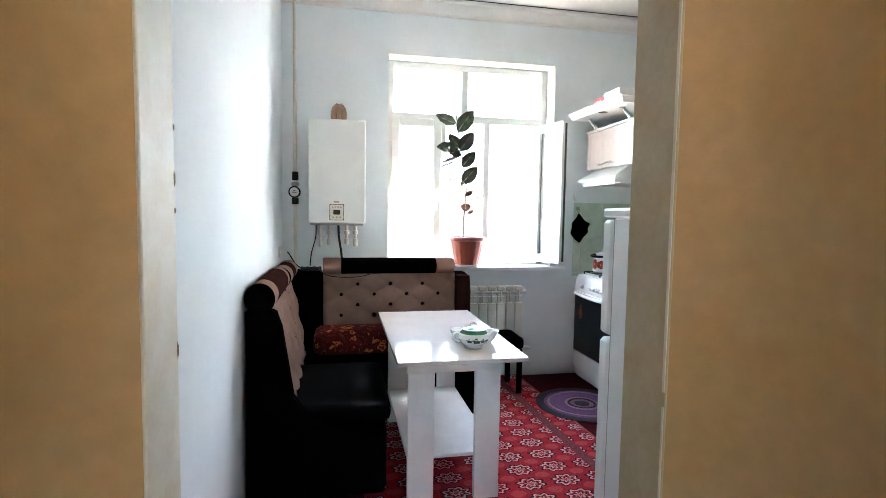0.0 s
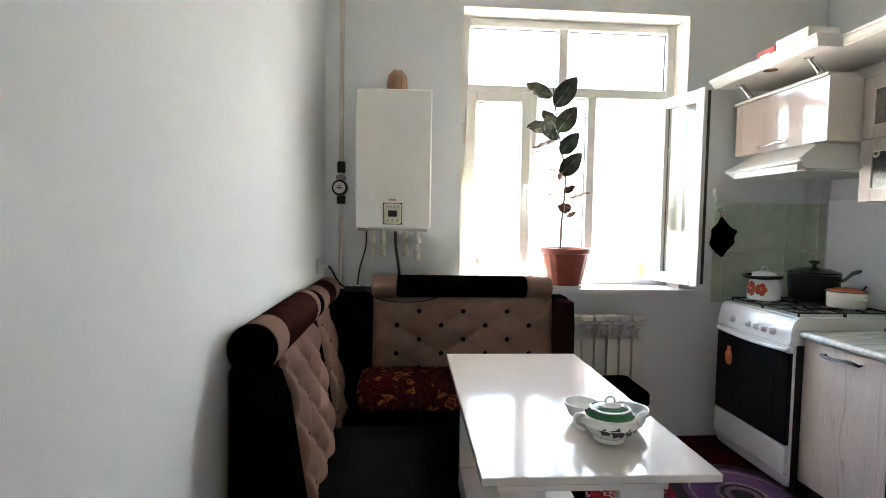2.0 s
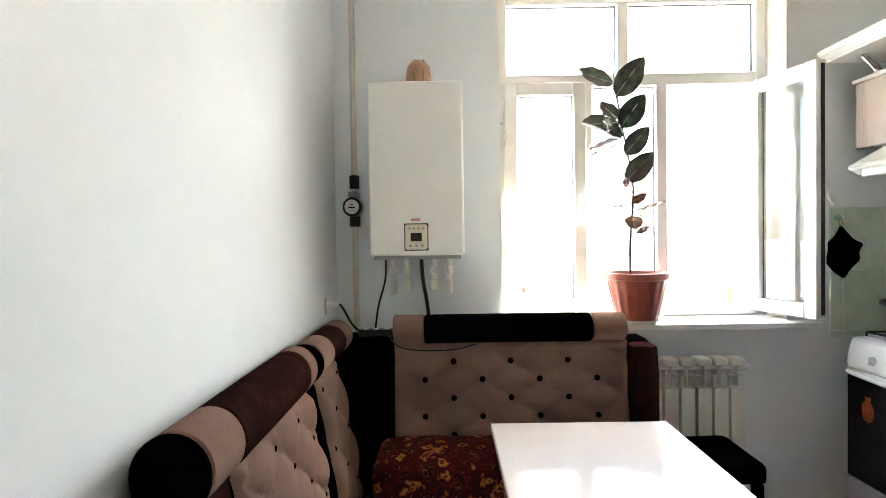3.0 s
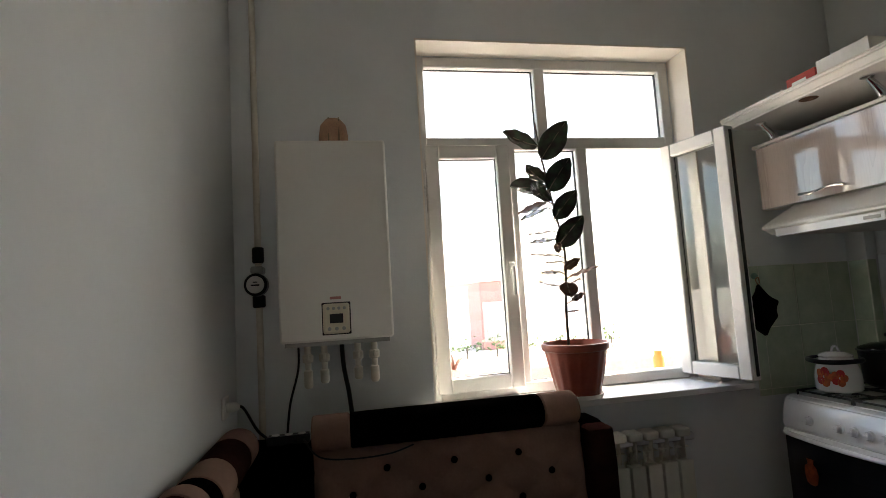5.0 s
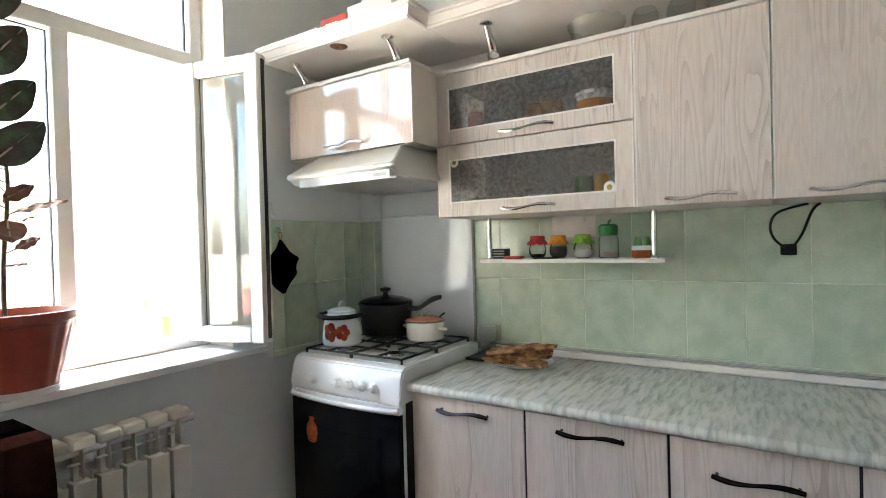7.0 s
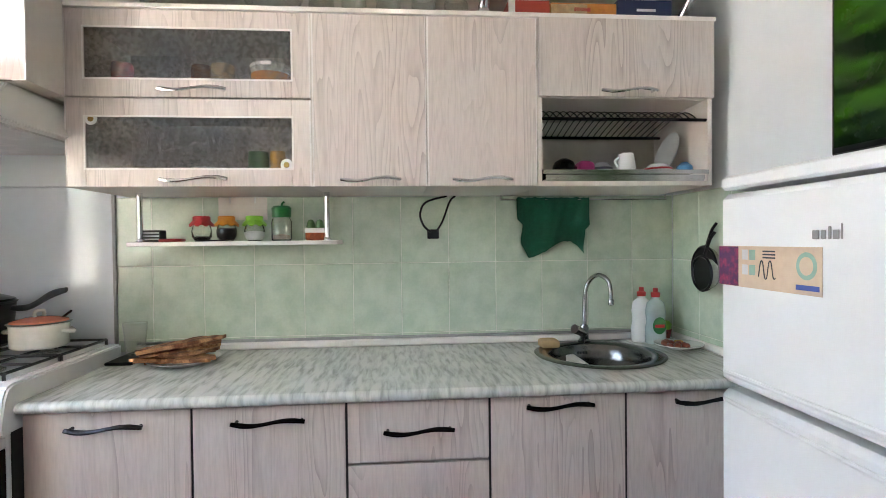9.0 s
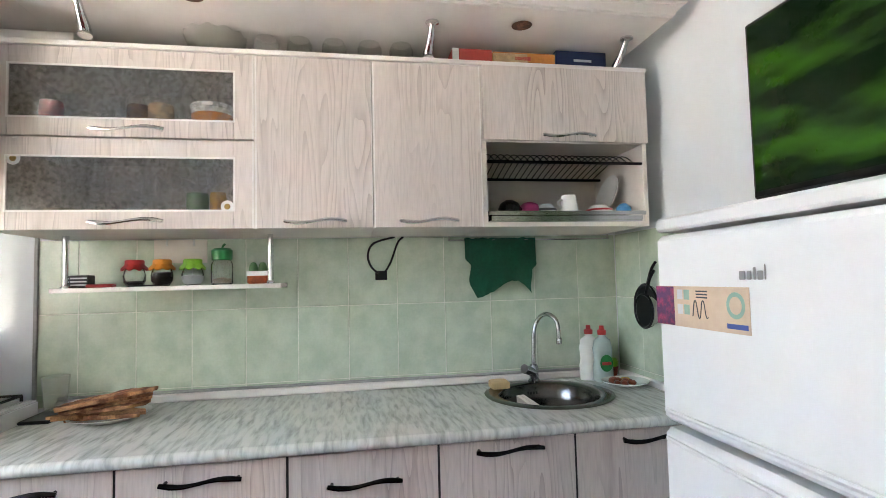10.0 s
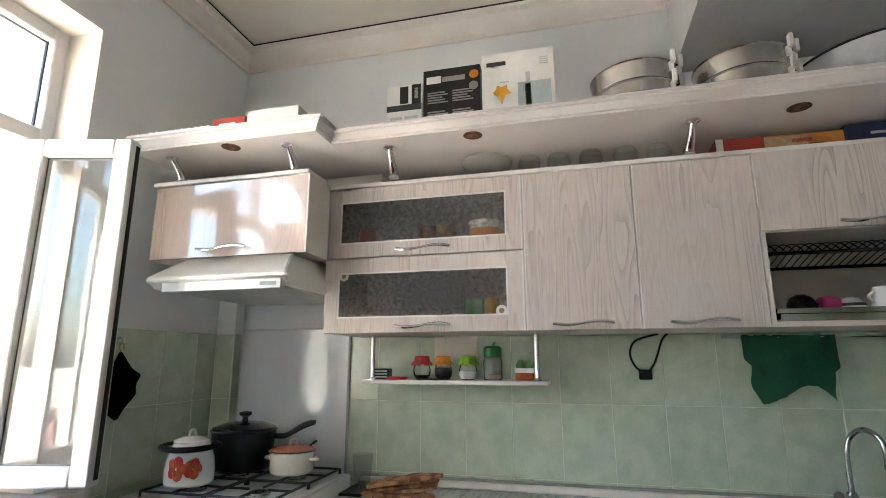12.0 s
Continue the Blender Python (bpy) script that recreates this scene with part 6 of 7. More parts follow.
# ---- on the cooker ----
HZ = 0.9375
kt = thing("enamel_pot", "white enamel pot with red flowers and a black handle", "pot", (2.48, 4.10, HZ))
part("body", lathe([(0.080, HZ), (0.087, HZ + 0.008), (0.088, HZ + 0.05), (0.083, HZ + 0.085), (0.070, HZ + 0.122), (0.062, HZ + 0.135), (0.066, HZ + 0.14), (0.060, HZ + 0.138), (0.0001, HZ + 0.13)], (2.48, 4.10, 0), 40), "enamel", kt)
part("lid", lathe([(0.064, HZ + 0.1405), (0.062, HZ + 0.146), (0.035, HZ + 0.155), (0.0001, HZ + 0.158)], (2.48, 4.10, 0), 36), "enamel", kt)
part("lid_knob", tube([(2.46, 4.10, HZ + 0.156), (2.47, 4.10, HZ + 0.176), (2.49, 4.10, HZ + 0.176), (2.50, 4.10, HZ + 0.156)], 0.005, 8), "enamel", kt)
part("bail_handle", tube([(2.545, 4.045, HZ + 0.130), (2.50, 3.995, HZ + 0.128), (2.42, 4.02, HZ + 0.124), (2.385, 4.10, HZ + 0.122), (2.41, 4.18, HZ + 0.126), (2.48, 4.19, HZ + 0.130)], [0.006, 0.009, 0.010, 0.010, 0.009, 0.006], 10), "plasticblack", kt, "black bail handle")
for az, zc, s in ((188, 0.062, 1.9), (226, 0.060, 1.6)):
    for k in range(5):
        bm = bmesh.new()
        a0 = radians(az) + 0.12 * s * math.cos(k * 1.257)
        z0 = HZ + zc + 0.012 * s * math.sin(k * 1.257)
        vs = []
        for i in range(8):
            t = 2 * math.pi * i / 8
            aa = a0 + 0.11 * s * math.cos(t)
            vs.append(bm.verts.new((2.48 + 0.0888 * math.cos(aa), 4.10 + 0.0888 * math.sin(aa), z0 + 0.010 * s * math.sin(t))))
        bm.faces.new(vs)
        part("flower_petal", bm, "red_lid" if k % 2 else "orange_print", kt, "painted red flower petal", False)
place(kt, (2.468, 4.13, HZ), (0.99, 0.99, 1.07))
bp_ = thing("saucepan", "tall black pan with a glass lid and long handle", "pan", (2.73, 4.08, HZ))
part("body", lathe([(0.10, HZ), (0.112, HZ + 0.01), (0.124, HZ + 0.13), (0.130, HZ + 0.135), (0.124, HZ + 0.137), (0.118, HZ + 0.125), (0.105, HZ + 0.012), (0.0001, HZ + 0.01)], (2.73, 4.08, 0), 44), "black_pan", bp_)
part("lid", lathe([(0.124, HZ + 0.1385), (0.122, HZ + 0.144), (0.08, HZ + 0.158), (0.02, HZ + 0.165), (0.0001, HZ + 0.165)], (2.73, 4.08, 0), 40), "blackmetal", bp_, "dark domed lid")
part("lid_knob", lathe([(0.012, HZ + 0.165), (0.010, HZ + 0.178), (0.024, HZ + 0.186), (0.025, HZ + 0.196), (0.0001, HZ + 0.20)], (2.73, 4.08, 0), 20), "black_pan", bp_)
part("handle", tube([(2.75, 3.965, HZ + 0.115), (2.745, 3.90, HZ + 0.118), (2.70, 3.80, HZ + 0.158), (2.69, 3.745, HZ + 0.172)], [0.009, 0.012, 0.015, 0.010], 12, squash=0.6), "black_pan", bp_)
place(bp_, (2.745, 4.10, HZ), (1.05, 1.05, 1.17))
wp = thing("casserole", "small cream enamel casserole with an orange lid", "pot", (2.72, 3.835, HZ))
part("body", lathe([(0.078, HZ), (0.083, HZ + 0.006), (0.085, HZ + 0.078), (0.090, HZ + 0.082), (0.084, HZ + 0.083), (0.08, HZ + 0.07), (0.0001, HZ + 0.01)], (2.72, 3.835, 0), 40), "pot_cream", wp)
part("rim", lathe([(0.0855, HZ + 0.0805), (0.092, HZ + 0.083), (0.0855, HZ + 0.086)], (2.72, 3.835, 0), 40), "black_pan", wp, "dark rim")
part("lid", lathe([(0.084, HZ + 0.0865), (0.08, HZ + 0.092), (0.04, HZ + 0.102), (0.0001, HZ + 0.104)], (2.72, 3.835, 0), 36), "salmon_lid", wp, "orange-red enamel lid")
part("lid_knob", tube([(2.705, 3.84, HZ + 0.102), (2.708, 3.84, HZ + 0.122), (2.732, 3.83, HZ + 0.122), (2.735, 3.83, HZ + 0.102)], 0.006, 8), "pot_cream", wp)
for s in (1, -1):
    part("ear", tube([(2.72 - 0.02, 3.835 + s * 0.083, HZ + 0.055), (2.715, 3.835 + s * 0.11, HZ + 0.052), (2.75, 3.835 + s * 0.083, HZ + 0.055)], 0.008, 8), "pot_cream", wp)
part("spoon_handle", tube([(2.76, 3.79, HZ + 0.09), (2.74, 3.745, HZ + 0.118)], 0.004, 8), "blackmetal", wp, "dark spoon sticking out")
place(wp, (2.735, 3.86, HZ), (1.05, 1.05, 1.03))
st_ = tagged(part("vase_sticker", lathe([(0.012, -0.055), (0.026, -0.045), (0.034, -0.01), (0.03, 0.02), (0.014, 0.035), (0.018, 0.055)], (0, 0, 0), 24), "orange_print"), "orange jug-shaped sticker on the oven door", "sticker")
for v in st_.data.vertices:
    v.co = Vector((KX0 - 0.0062 + v.co.x * 0.03, 4.145 + v.co.y, 0.605 + v.co.z))

# ---- on the worktop ----
WZ = CZ + 0.0005
tray = tagged(part("black_tray", boxes((2.76, 2.985, 3.565, 3.662, WZ, WZ + 0.012), bevel=0.004), "plasticblack"), "flat black tray beside the cooker", "tray")
gl = thing("tumbler", "clear plastic tumbler at the end of the worktop", "glass", (2.93, 3.655, WZ + 0.012))
part("cup", lathe([(0.034, WZ + 0.0125), (0.045, WZ + 0.135), (0.043, WZ + 0.135), (0.032, WZ + 0.017), (0.0001, WZ + 0.017)], (2.93, 3.635, 0), 32), "thin_glass", gl)
place(gl, (2.915, 3.645, WZ + 0.012))
pl = thing("bread_plate", "white plate with broken flatbread", "plate", (2.86, 3.44, WZ))
part("plate", lathe([(0.07, WZ), (0.075, WZ + 0.004), (0.125, WZ + 0.018), (0.128, WZ + 0.022), (0.12, WZ + 0.021), (0.07, WZ + 0.008), (0.0001, WZ + 0.007)], (2.86, 3.44, 0), 44), "china", pl)
BP = (2.775, 3.385)
place(pl, (*BP, WZ))
random.seed(11)
pile = [(2.86, 3.44, 0.016, 0.115, 5, 0), (2.84, 3.42, 0.027, 0.12, -12, -2), (2.87, 3.46, 0.036, 0.12, 14, -3), (2.82, 3.43, 0.046, 0.115, 170, 5), (2.85, 3.44, 0.056, 0.13, 8, -5), (2.87, 3.43, 0.067, 0.14, -6, -7), (2.84, 3.43, 0.079, 0.15, 4, -8), (2.80, 3.53, 0.030, 0.07, 40, 8), (2.79, 3.37, 0.026, 0.075, -25, -4)]
for x, y, z, r_, rot, tilt in pile:
    bm = bmesh.new()
    n_ = 18
    top, bot, mid = [], [], []
    for i in range(n_):
        a = math.pi * 1.15 * i / (n_ - 1)
        q = r_ * (1 + random.uniform(-0.1, 0.1))
        px_, py_ = q * math.cos(a), q * 0.6 * math.sin(a) - 0.25 * r_
        top.append(bm.verts.new((px_, py_, 0.006 + random.uniform(-0.002, 0.003)))), bot.append(bm.verts.new((px_ * 0.98, py_ * 0.98, -0.004 + random.uniform(-0.002, 0.002))))
    ct, cb = bm.verts.new((0, -0.1 * r_, 0.011)), bm.verts.new((0, -0.1 * r_, -0.003))
    for i in range(n_):
        j = (i + 1) % n_
        bm.faces.new((top[i], top[j], ct)), bm.faces.new((bot[j], bot[i], cb)), bm.faces.new((top[i], bot[i], bot[j], top[j]))
    bmesh.ops.transform(bm, matrix=Matrix.Translation((x - 2.86 + BP[0], y - 3.44 + BP[1], WZ + z)) @ Matrix.Rotation(radians(rot - 90), 4, "Z") @ Matrix.Rotation(radians(tilt), 4, "Y"), verts=bm.verts)
    tagged(part("flatbread_piece", bm, "bread"), "torn piece of brown flatbread on the plate", "bread", "flatbread on the plate")
sp_ob = tagged(part("sponge", pillow(2.815, 2.885, 1.945, 2.02, CZ + 0.007, CZ + 0.037, 0.003, 6, 0.008), "sponge"), "tan sponge on the rim of the sink", "sponge")
for x, y, mt, lb in ((2.945, 1.545, "pvc", "white detergent bottle with a red cap"), (2.90, 1.505, "detergent", "pale washing-up liquid bottle with a red cap and label")):
    b_ = thing("detergent_bottle", lb, "bottle", (x, y, WZ), "detergent bottles")
    part("bottle", lathe([(0.034, WZ), (0.037, WZ + 0.006), (0.037, WZ + 0.06), (0.032, WZ + 0.085), (0.036, WZ + 0.13), (0.030, WZ + 0.165), (0.014, WZ + 0.18), (0.013, WZ + 0.19), (0.0001, WZ + 0.19)], (x, y, 0), 28, squash=(0.75, 1)), mt, b_)
    part("cap", lathe([(0.015, WZ + 0.188), (0.016, WZ + 0.205), (0.009, WZ + 0.21), (0.008, WZ + 0.225), (0.0001, WZ + 0.226)], (x, y, 0), 18), "red_lid", b_, "red cap")
    if mt == "detergent":
        bm = lathe([(0.024, -0.0285), (0.024, -0.0292), (0.0001, -0.0292)], (x, y, WZ + 0.075), 24, axis="x", squash=(1, 1.4))
        lb_ = part("label", bm, "enamel", b_, "white oval label")
        part("label_bar", boxes((x - 0.031, x - 0.0293, y - 0.017, y + 0.017, WZ + 0.068, WZ + 0.080)), "red_lid", lb_, "red bar of lettering")
        part("label_ring", lathe([(0.022, -0.0294), (0.024, -0.0300), (0.0245, -0.0292)], (x, y, WZ + 0.075), 24, axis="x", squash=(1, 1.4)), "bottle_green", lb_, "green ring")
    place(b_, (x, y, WZ), (1.2, 1.2, 1.04))
gc = thing("scrubber_cup", "small green cup holding a scouring pad", "cup", (2.99, 1.415, WZ))
part("cup", lathe([(0.022, WZ), (0.03, WZ + 0.05), (0.028, WZ + 0.05), (0.0001, WZ + 0.01)], (2.99, 1.425, 0), 20), "meat", gc)
part("pad", lathe([(0.0001, WZ + 0.045), (0.026, WZ + 0.05), (0.03, WZ + 0.07), (0.02, WZ + 0.085), (0.0001, WZ + 0.088)], (2.99, 1.425, 0), 16), "lime_lid", gc, "green scouring pad")
place(gc, (2.95, 1.43, WZ))
fp = thing("food_plate", "white plate with leftover meat and pasta", "plate", (2.82, 1.478, WZ))
part("plate", lathe([(0.05, WZ + 0.009), (0.055, WZ + 0.012), (0.085, WZ + 0.022), (0.0865, WZ + 0.026), (0.08, WZ + 0.025), (0.05, WZ + 0.016), (0.0001, WZ + 0.015)], (2.82, 1.472, 0), 40), "china", fp)
random.seed(5)
for k in range(12):
    bm = bmesh.new()
    bmesh.ops.create_icosphere(bm, subdivisions=2, radius=1)
    s = Vector((random.uniform(0.012, 0.024), random.uniform(0.010, 0.02), random.uniform(0.008, 0.014)))
    px_, py_ = 2.82 + random.uniform(-0.04, 0.04), 1.485 + random.uniform(-0.035, 0.035)
    for v in bm.verts:
        v.co = Vector((px_ + v.co.x * s.x, py_ + v.co.y * s.y, WZ + 0.022 + v.co.z * s.z + 0.003 * noise.noise(v.co * 3 + Vector((k, 0, 0)))))
    part("meat_piece", bm, "meat" if py_ > 1.46 else "pasta", fp, "brown meat" if py_ > 1.46 else "yellow pasta")
place(fp, (2.76, 1.487, WZ), (1.08, 1.08, 1.0))

# ---- hanging shelf with jars ----
hs = thing("hanging_shelf", "white shelf hung under the cabinet on chrome posts", "shelf", (2.77, 3.17, 1.285))
part("board", boxes((2.785, 2.965, 2.818, 3.587, 1.287, 1.303), bevel=0.002), "edge", hs)
for y in (3.55, 2.86):
    p = part("post", tube([(2.815, y, 1.303), (2.815, y, 1.4875)], 0.0105, 14), "chrome", hs, "chrome post")
    part("collar", lathe([(0.016, 1.303), (0.016, 1.309), (0.011, 1.315)], (2.815, y, 0), 16), "chrome", p)
SHZ = 1.3035
for y, cap, fill, top, r_, fh in ((3.348, "red_lid", "dark_jam", 0.068, 0.036, 0.012), (3.254, "orange_lid", "dark_jam", 0.068, 0.036, 0.045), (3.148, "lime_lid", "white_salt", 0.066, 0.037, 0.032)):
    j = thing("glass_jar", {"red_lid": "glass jar with a red cloth-shaped lid, nearly empty", "orange_lid": "glass jar of dark jam with an orange lid", "lime_lid": "glass jar of salt with a lime green lid"}[cap], "jar", (2.87, y, SHZ), "jars on the hanging shelf")
    part("glass", lathe([(0.024, SHZ), (r_, SHZ + 0.018), (r_ + 0.002, SHZ + 0.04), (r_ - 0.004, SHZ + 0.06), (r_ - 0.008, SHZ + 0.066), (r_ - 0.010, SHZ + 0.066), (r_ - 0.002, SHZ + 0.04), (0.022, SHZ + 0.004), (0.0001, SHZ + 0.004)], (2.87, y, 0), 28), "glass", j)
    part("contents", lathe([(0.0001, SHZ + 0.0055), (0.022, SHZ + 0.0055), (r_ - 0.004, SHZ + 0.02), (r_ - 0.004, SHZ + fh + 0.004), (0.0001, SHZ + fh + 0.006)], (2.87, y, 0), 24), fill, j)
    bm = lathe([(r_ - 0.006, SHZ + 0.0665), (r_ + 0.008, SHZ + 0.060), (r_ + 0.009, SHZ + 0.063), (r_ - 0.004, SHZ + 0.080), (r_ - 0.004, SHZ + 0.094), (r_ - 0.008, SHZ + 0.098), (0.0001, SHZ + 0.099)], (2.87, y, 0), 40)
    for v in bm.verts:
        d = Vector((v.co.x - 2.87, v.co.y - y))
        if v.co.z < SHZ + 0.065 and d.length > r_:
            v.co.z += 0.004 * math.cos(math.atan2(d.y, d.x) * 9)
    part("lid", bm, cap, j)
j = thing("glass_jar", "tall glass jar with a green pumpkin-shaped lid", "jar", (2.87, 3.044, SHZ), "jars on the hanging shelf")
part("glass", lathe([(0.036, SHZ), (0.039, SHZ + 0.006), (0.039, SHZ + 0.075), (0.032, SHZ + 0.09), (0.030, SHZ + 0.09), (0.036, SHZ + 0.072), (0.035, SHZ + 0.005), (0.0001, SHZ + 0.005)], (2.87, 3.044, 0), 28), "glass", j)
part("contents", lathe([(0.0001, SHZ + 0.006), (0.0345, SHZ + 0.006), (0.0345, SHZ + 0.022), (0.0001, SHZ + 0.03)], (2.87, 3.044, 0), 24), "beige_grain", j)
part("lid", lathe([(0.034, SHZ + 0.0905), (0.037, SHZ + 0.094), (0.038, SHZ + 0.128), (0.03, SHZ + 0.136), (0.0001, SHZ + 0.134)], (2.87, 3.044, 0), 28), "bottle_green", j)
part("stalk", tube([(2.87, 3.044, SHZ + 0.134), (2.868, 3.040, SHZ + 0.146), (2.865, 3.032, SHZ + 0.152)], 0.004, 8), "bottle_green", j)
cr = thing("cruet_set", "green pear-shaped salt and pepper pots in a red basket", "cruet set", (2.87, 2.914, SHZ))
part("basket", boxes((2.845, 2.895, 2.877, 2.950, SHZ, SHZ + 0.036), bevel=0.006), "orange_print", cr)
for y in (2.897, 2.931):
    part("shaker", lathe([(0.014, SHZ + 0.0365), (0.018, SHZ + 0.055), (0.014, SHZ + 0.07), (0.009, SHZ + 0.08), (0.0001, SHZ + 0.083)], (2.87, y, 0), 18), "leaf_green", cr)
part("tag", boxes((2.842, 2.844, 2.875, 2.95, SHZ + 0.03, SHZ + 0.048)), "white_card", cr, "white name tag")
rb = thing("matchbox_stack", "dark box and red tray on the hanging shelf", "box", (2.87, 3.52, SHZ))
part("box", boxes((2.845, 2.895, 3.49, 3.555, SHZ, SHZ + 0.045), bevel=0.003), "black_card", rb)
for k in range(3):
    part("slot", boxes((2.843, 2.845, 3.496, 3.549, SHZ + 0.008 + k * 0.012, SHZ + 0.013 + k * 0.012)), "soft_grey_ink", rb, "pale strip")
tagged(part("red_dish", boxes((2.82, 2.865, 3.405, 3.49, SHZ, SHZ + 0.012), bevel=0.004), "red_lid"), "small red dish on the hanging shelf", "dish")
tagged(part("phone_case", boxes((2.815, 2.845, 3.24, 3.35, SHZ, SHZ + 0.006), bevel=0.002), "plasticblack"), "small black flat object on the shelf", "case")
ws = thing("wall_sheet", "white card hanging on the tiles behind the jars", "card", (3.0, 3.24, 1.42))
part("sheet", boxes((3.003, 3.007, 3.132, 3.329, 1.392, 1.4855), bevel=0.001), "carcass", ws)
for y in (3.18, 3.28):
    part("hook", tube([(3.0, y, 1.4855), (2.996, y, 1.468), (3.0, y, 1.462)], 0.004, 6), "pvc", ws)

# rail with towel, cable
rl = thing("towel_rail", "thin steel rail under the wall cabinet", "rail", (2.985, 1.77, 1.485))
part("bar", tube([(2.975, 1.415, 1.468), (2.975, 2.155, 1.468)], 0.0035, 8), "chrome", rl)
for y in (1.42, 2.15):
    part("bracket", tube([(2.975, y, 1.468), (2.975, y, 1.4875)], 0.004, 8), "chrome", rl)
bm = bmesh.new()
random.seed(3)
nu, nv = 40, 30
rows = []
for jv in range(nv + 1):
    t = jv / nv
    row = []
    for iu in range(nu + 1):
        s = iu / nu
        y = 2.083 - 0.318 * s - (0.022 if t > 0.48 else 0.0) * (0.5 - s) * 2 * min(1, (t - 0.48) * 12)
        if t > 0.35:
            y += 0.012 * (t - 0.35) * math.sin(9 * t)
        hang = 0.222 + 0.035 * math.sin(s * 5 + 1.0) + 0.03 * (s > 0.8) * (s - 0.8) * 5 - (0.05 * max(0, 0.12 - s) / 0.12)
        x = 2.9695 - 0.005 * math.sin(s * 13 + t * 2) * (0.3 + t) - 0.0012 * math.sin(s * 41 + t * 6)
        row.append(bm.verts.new((x, y, 1.476 - hang * t + 0.006 * noise.noise(Vector((s * 14, t * 3, 0))))))
    rows.append(row)
for a, b in zip(rows, rows[1:]):
    for i in range(nu):
        bm.faces.new((a[i], a[i + 1], b[i + 1], b[i]))
r_ = bmesh.ops.extrude_face_region(bm, geom=list(bm.faces))
bmesh.ops.translate(bm, vec=(0.003, 0, 0), verts=[v for v in r_["geom"] if isinstance(v, bmesh.types.BMVert)])
tagged(part("kitchen_towel", bm, "green_cloth"), "ragged dark green cloth hung over the rail", "cloth")
cb = thing("cable_socket", "black cable loop hanging into a wall socket hole", "cable", (3.005, 2.43, 1.32))
part("cable", tube([(2.995, 2.345, 1.487), (2.985, 2.37, 1.46), (2.985, 2.40, 1.38), (3, 2.43, 1.33)], 0.0045, 8), "plasticblack", cb)
part("cable", tube([(2.995, 2.38, 1.487), (2.985, 2.47, 1.46), (2.985, 2.495, 1.41), (2.985, 2.48, 1.36), (3, 2.445, 1.33)], 0.0045, 8), "plasticblack", cb)
part("outlet", boxes((2.996, 3.0115, 2.415, 2.465, 1.305, 1.345), bevel=0.003), "plasticblack", cb)

# pans on the end wall
for x, z, r_ in ((2.685, 1.18, 0.082), (2.61, 1.165, 0.062)):
    p = thing("hanging_strainer", "round black-rimmed pan hung on the end wall tiles", "pan", (x, 1.40, z), "pans on the end wall")
    y = 1.3705 if r_ > 0.07 else 1.425
    part("bowl", lathe([(r_, y + 0.05), (r_ * 0.95, y + 0.03), (r_ * 0.7, y + 0.008), (r_ * 0.4, y), (0.0001, y)], (x, 0, z), 32, axis="y", cap=False), "steel", p)
    part("rim", lathe([(r_, y + 0.045), (r_ + 0.006, y + 0.05), (r_, y + 0.055), (r_ - 0.006, y + 0.05), (r_, y + 0.045)], (x, 0, z), 32, axis="y"), "plasticblack", p, "black rim")
    part("hanger", tube([(x, y + 0.04, z + r_), (x, y + 0.02, z + r_ + 0.06), (x, y, z + r_ + 0.09)], 0.006, 8), "plasticblack", p)

# oven glove on the window wall
gv = thing("oven_glove", "black pot holder hanging from a hook by the window", "pot holder", (2.43, 4.41, 1.3))
bm = bmesh.new()
vs = [(2.415, 1.425), (2.47, 1.355), (2.515, 1.33), (2.495, 1.29), (2.50, 1.25), (2.455, 1.20), (2.43, 1.155), (2.385, 1.19), (2.35, 1.24), (2.362, 1.30), (2.36, 1.34), (2.395, 1.375)]
lo = [bm.verts.new((x, 4.405, z)) for x, z in vs]
f = bm.faces.new(lo)
r_ = bmesh.ops.extrude_face_region(bm, geom=[f])
bmesh.ops.translate(bm, vec=(0, 0.02, 0), verts=[v for v in r_["geom"] if isinstance(v, bmesh.types.BMVert)])
bmesh.ops.bevel(bm, geom=list(bm.edges), offset=0.006, segments=2, affect="EDGES")
part("holder", bm, "black", gv)
part("loop", tube([(2.415, 4.413, 1.42), (2.405, 4.412, 1.445), (2.42, 4.412, 1.455), (2.425, 4.413, 1.425)], 0.003, 6), "tan", gv, "brown hanging loop")
part("hook", lathe([(0.016, 0.0), (0.016, -0.008), (0.006, -0.012), (0.006, -0.022), (0.0001, -0.024)], (2.412, 4.4315, 1.465), 14, axis="y"), "teal_ink", gv, "pale green stick-on hook")
tagged(part("wall_hook", tube([(2.335, 4.436, 1.585), (2.328, 4.425, 1.56), (2.338, 4.42, 1.53), (2.345, 4.43, 1.525)], [0.010, 0.013, 0.010, 0.004], 10), "pvc"), "white plastic hook on the wall", "hook")
place(gv, (2.388, 4.41, 1.3), (1.1, 1, 0.97))
bxs = thing("floor_jar", "brown jar in the gap beside the cooker", "jar", (2.50, 4.355, 0.0))
part("jar", lathe([(0.05, 0.0), (0.06, 0.02), (0.06, 0.12), (0.045, 0.15), (0.04, 0.16), (0.0001, 0.16)], (2.44, 4.355, 0), 24), mat("brown_glaze", (0.13, 0.05, 0.03), 0.35, vary=0.1), bxs)

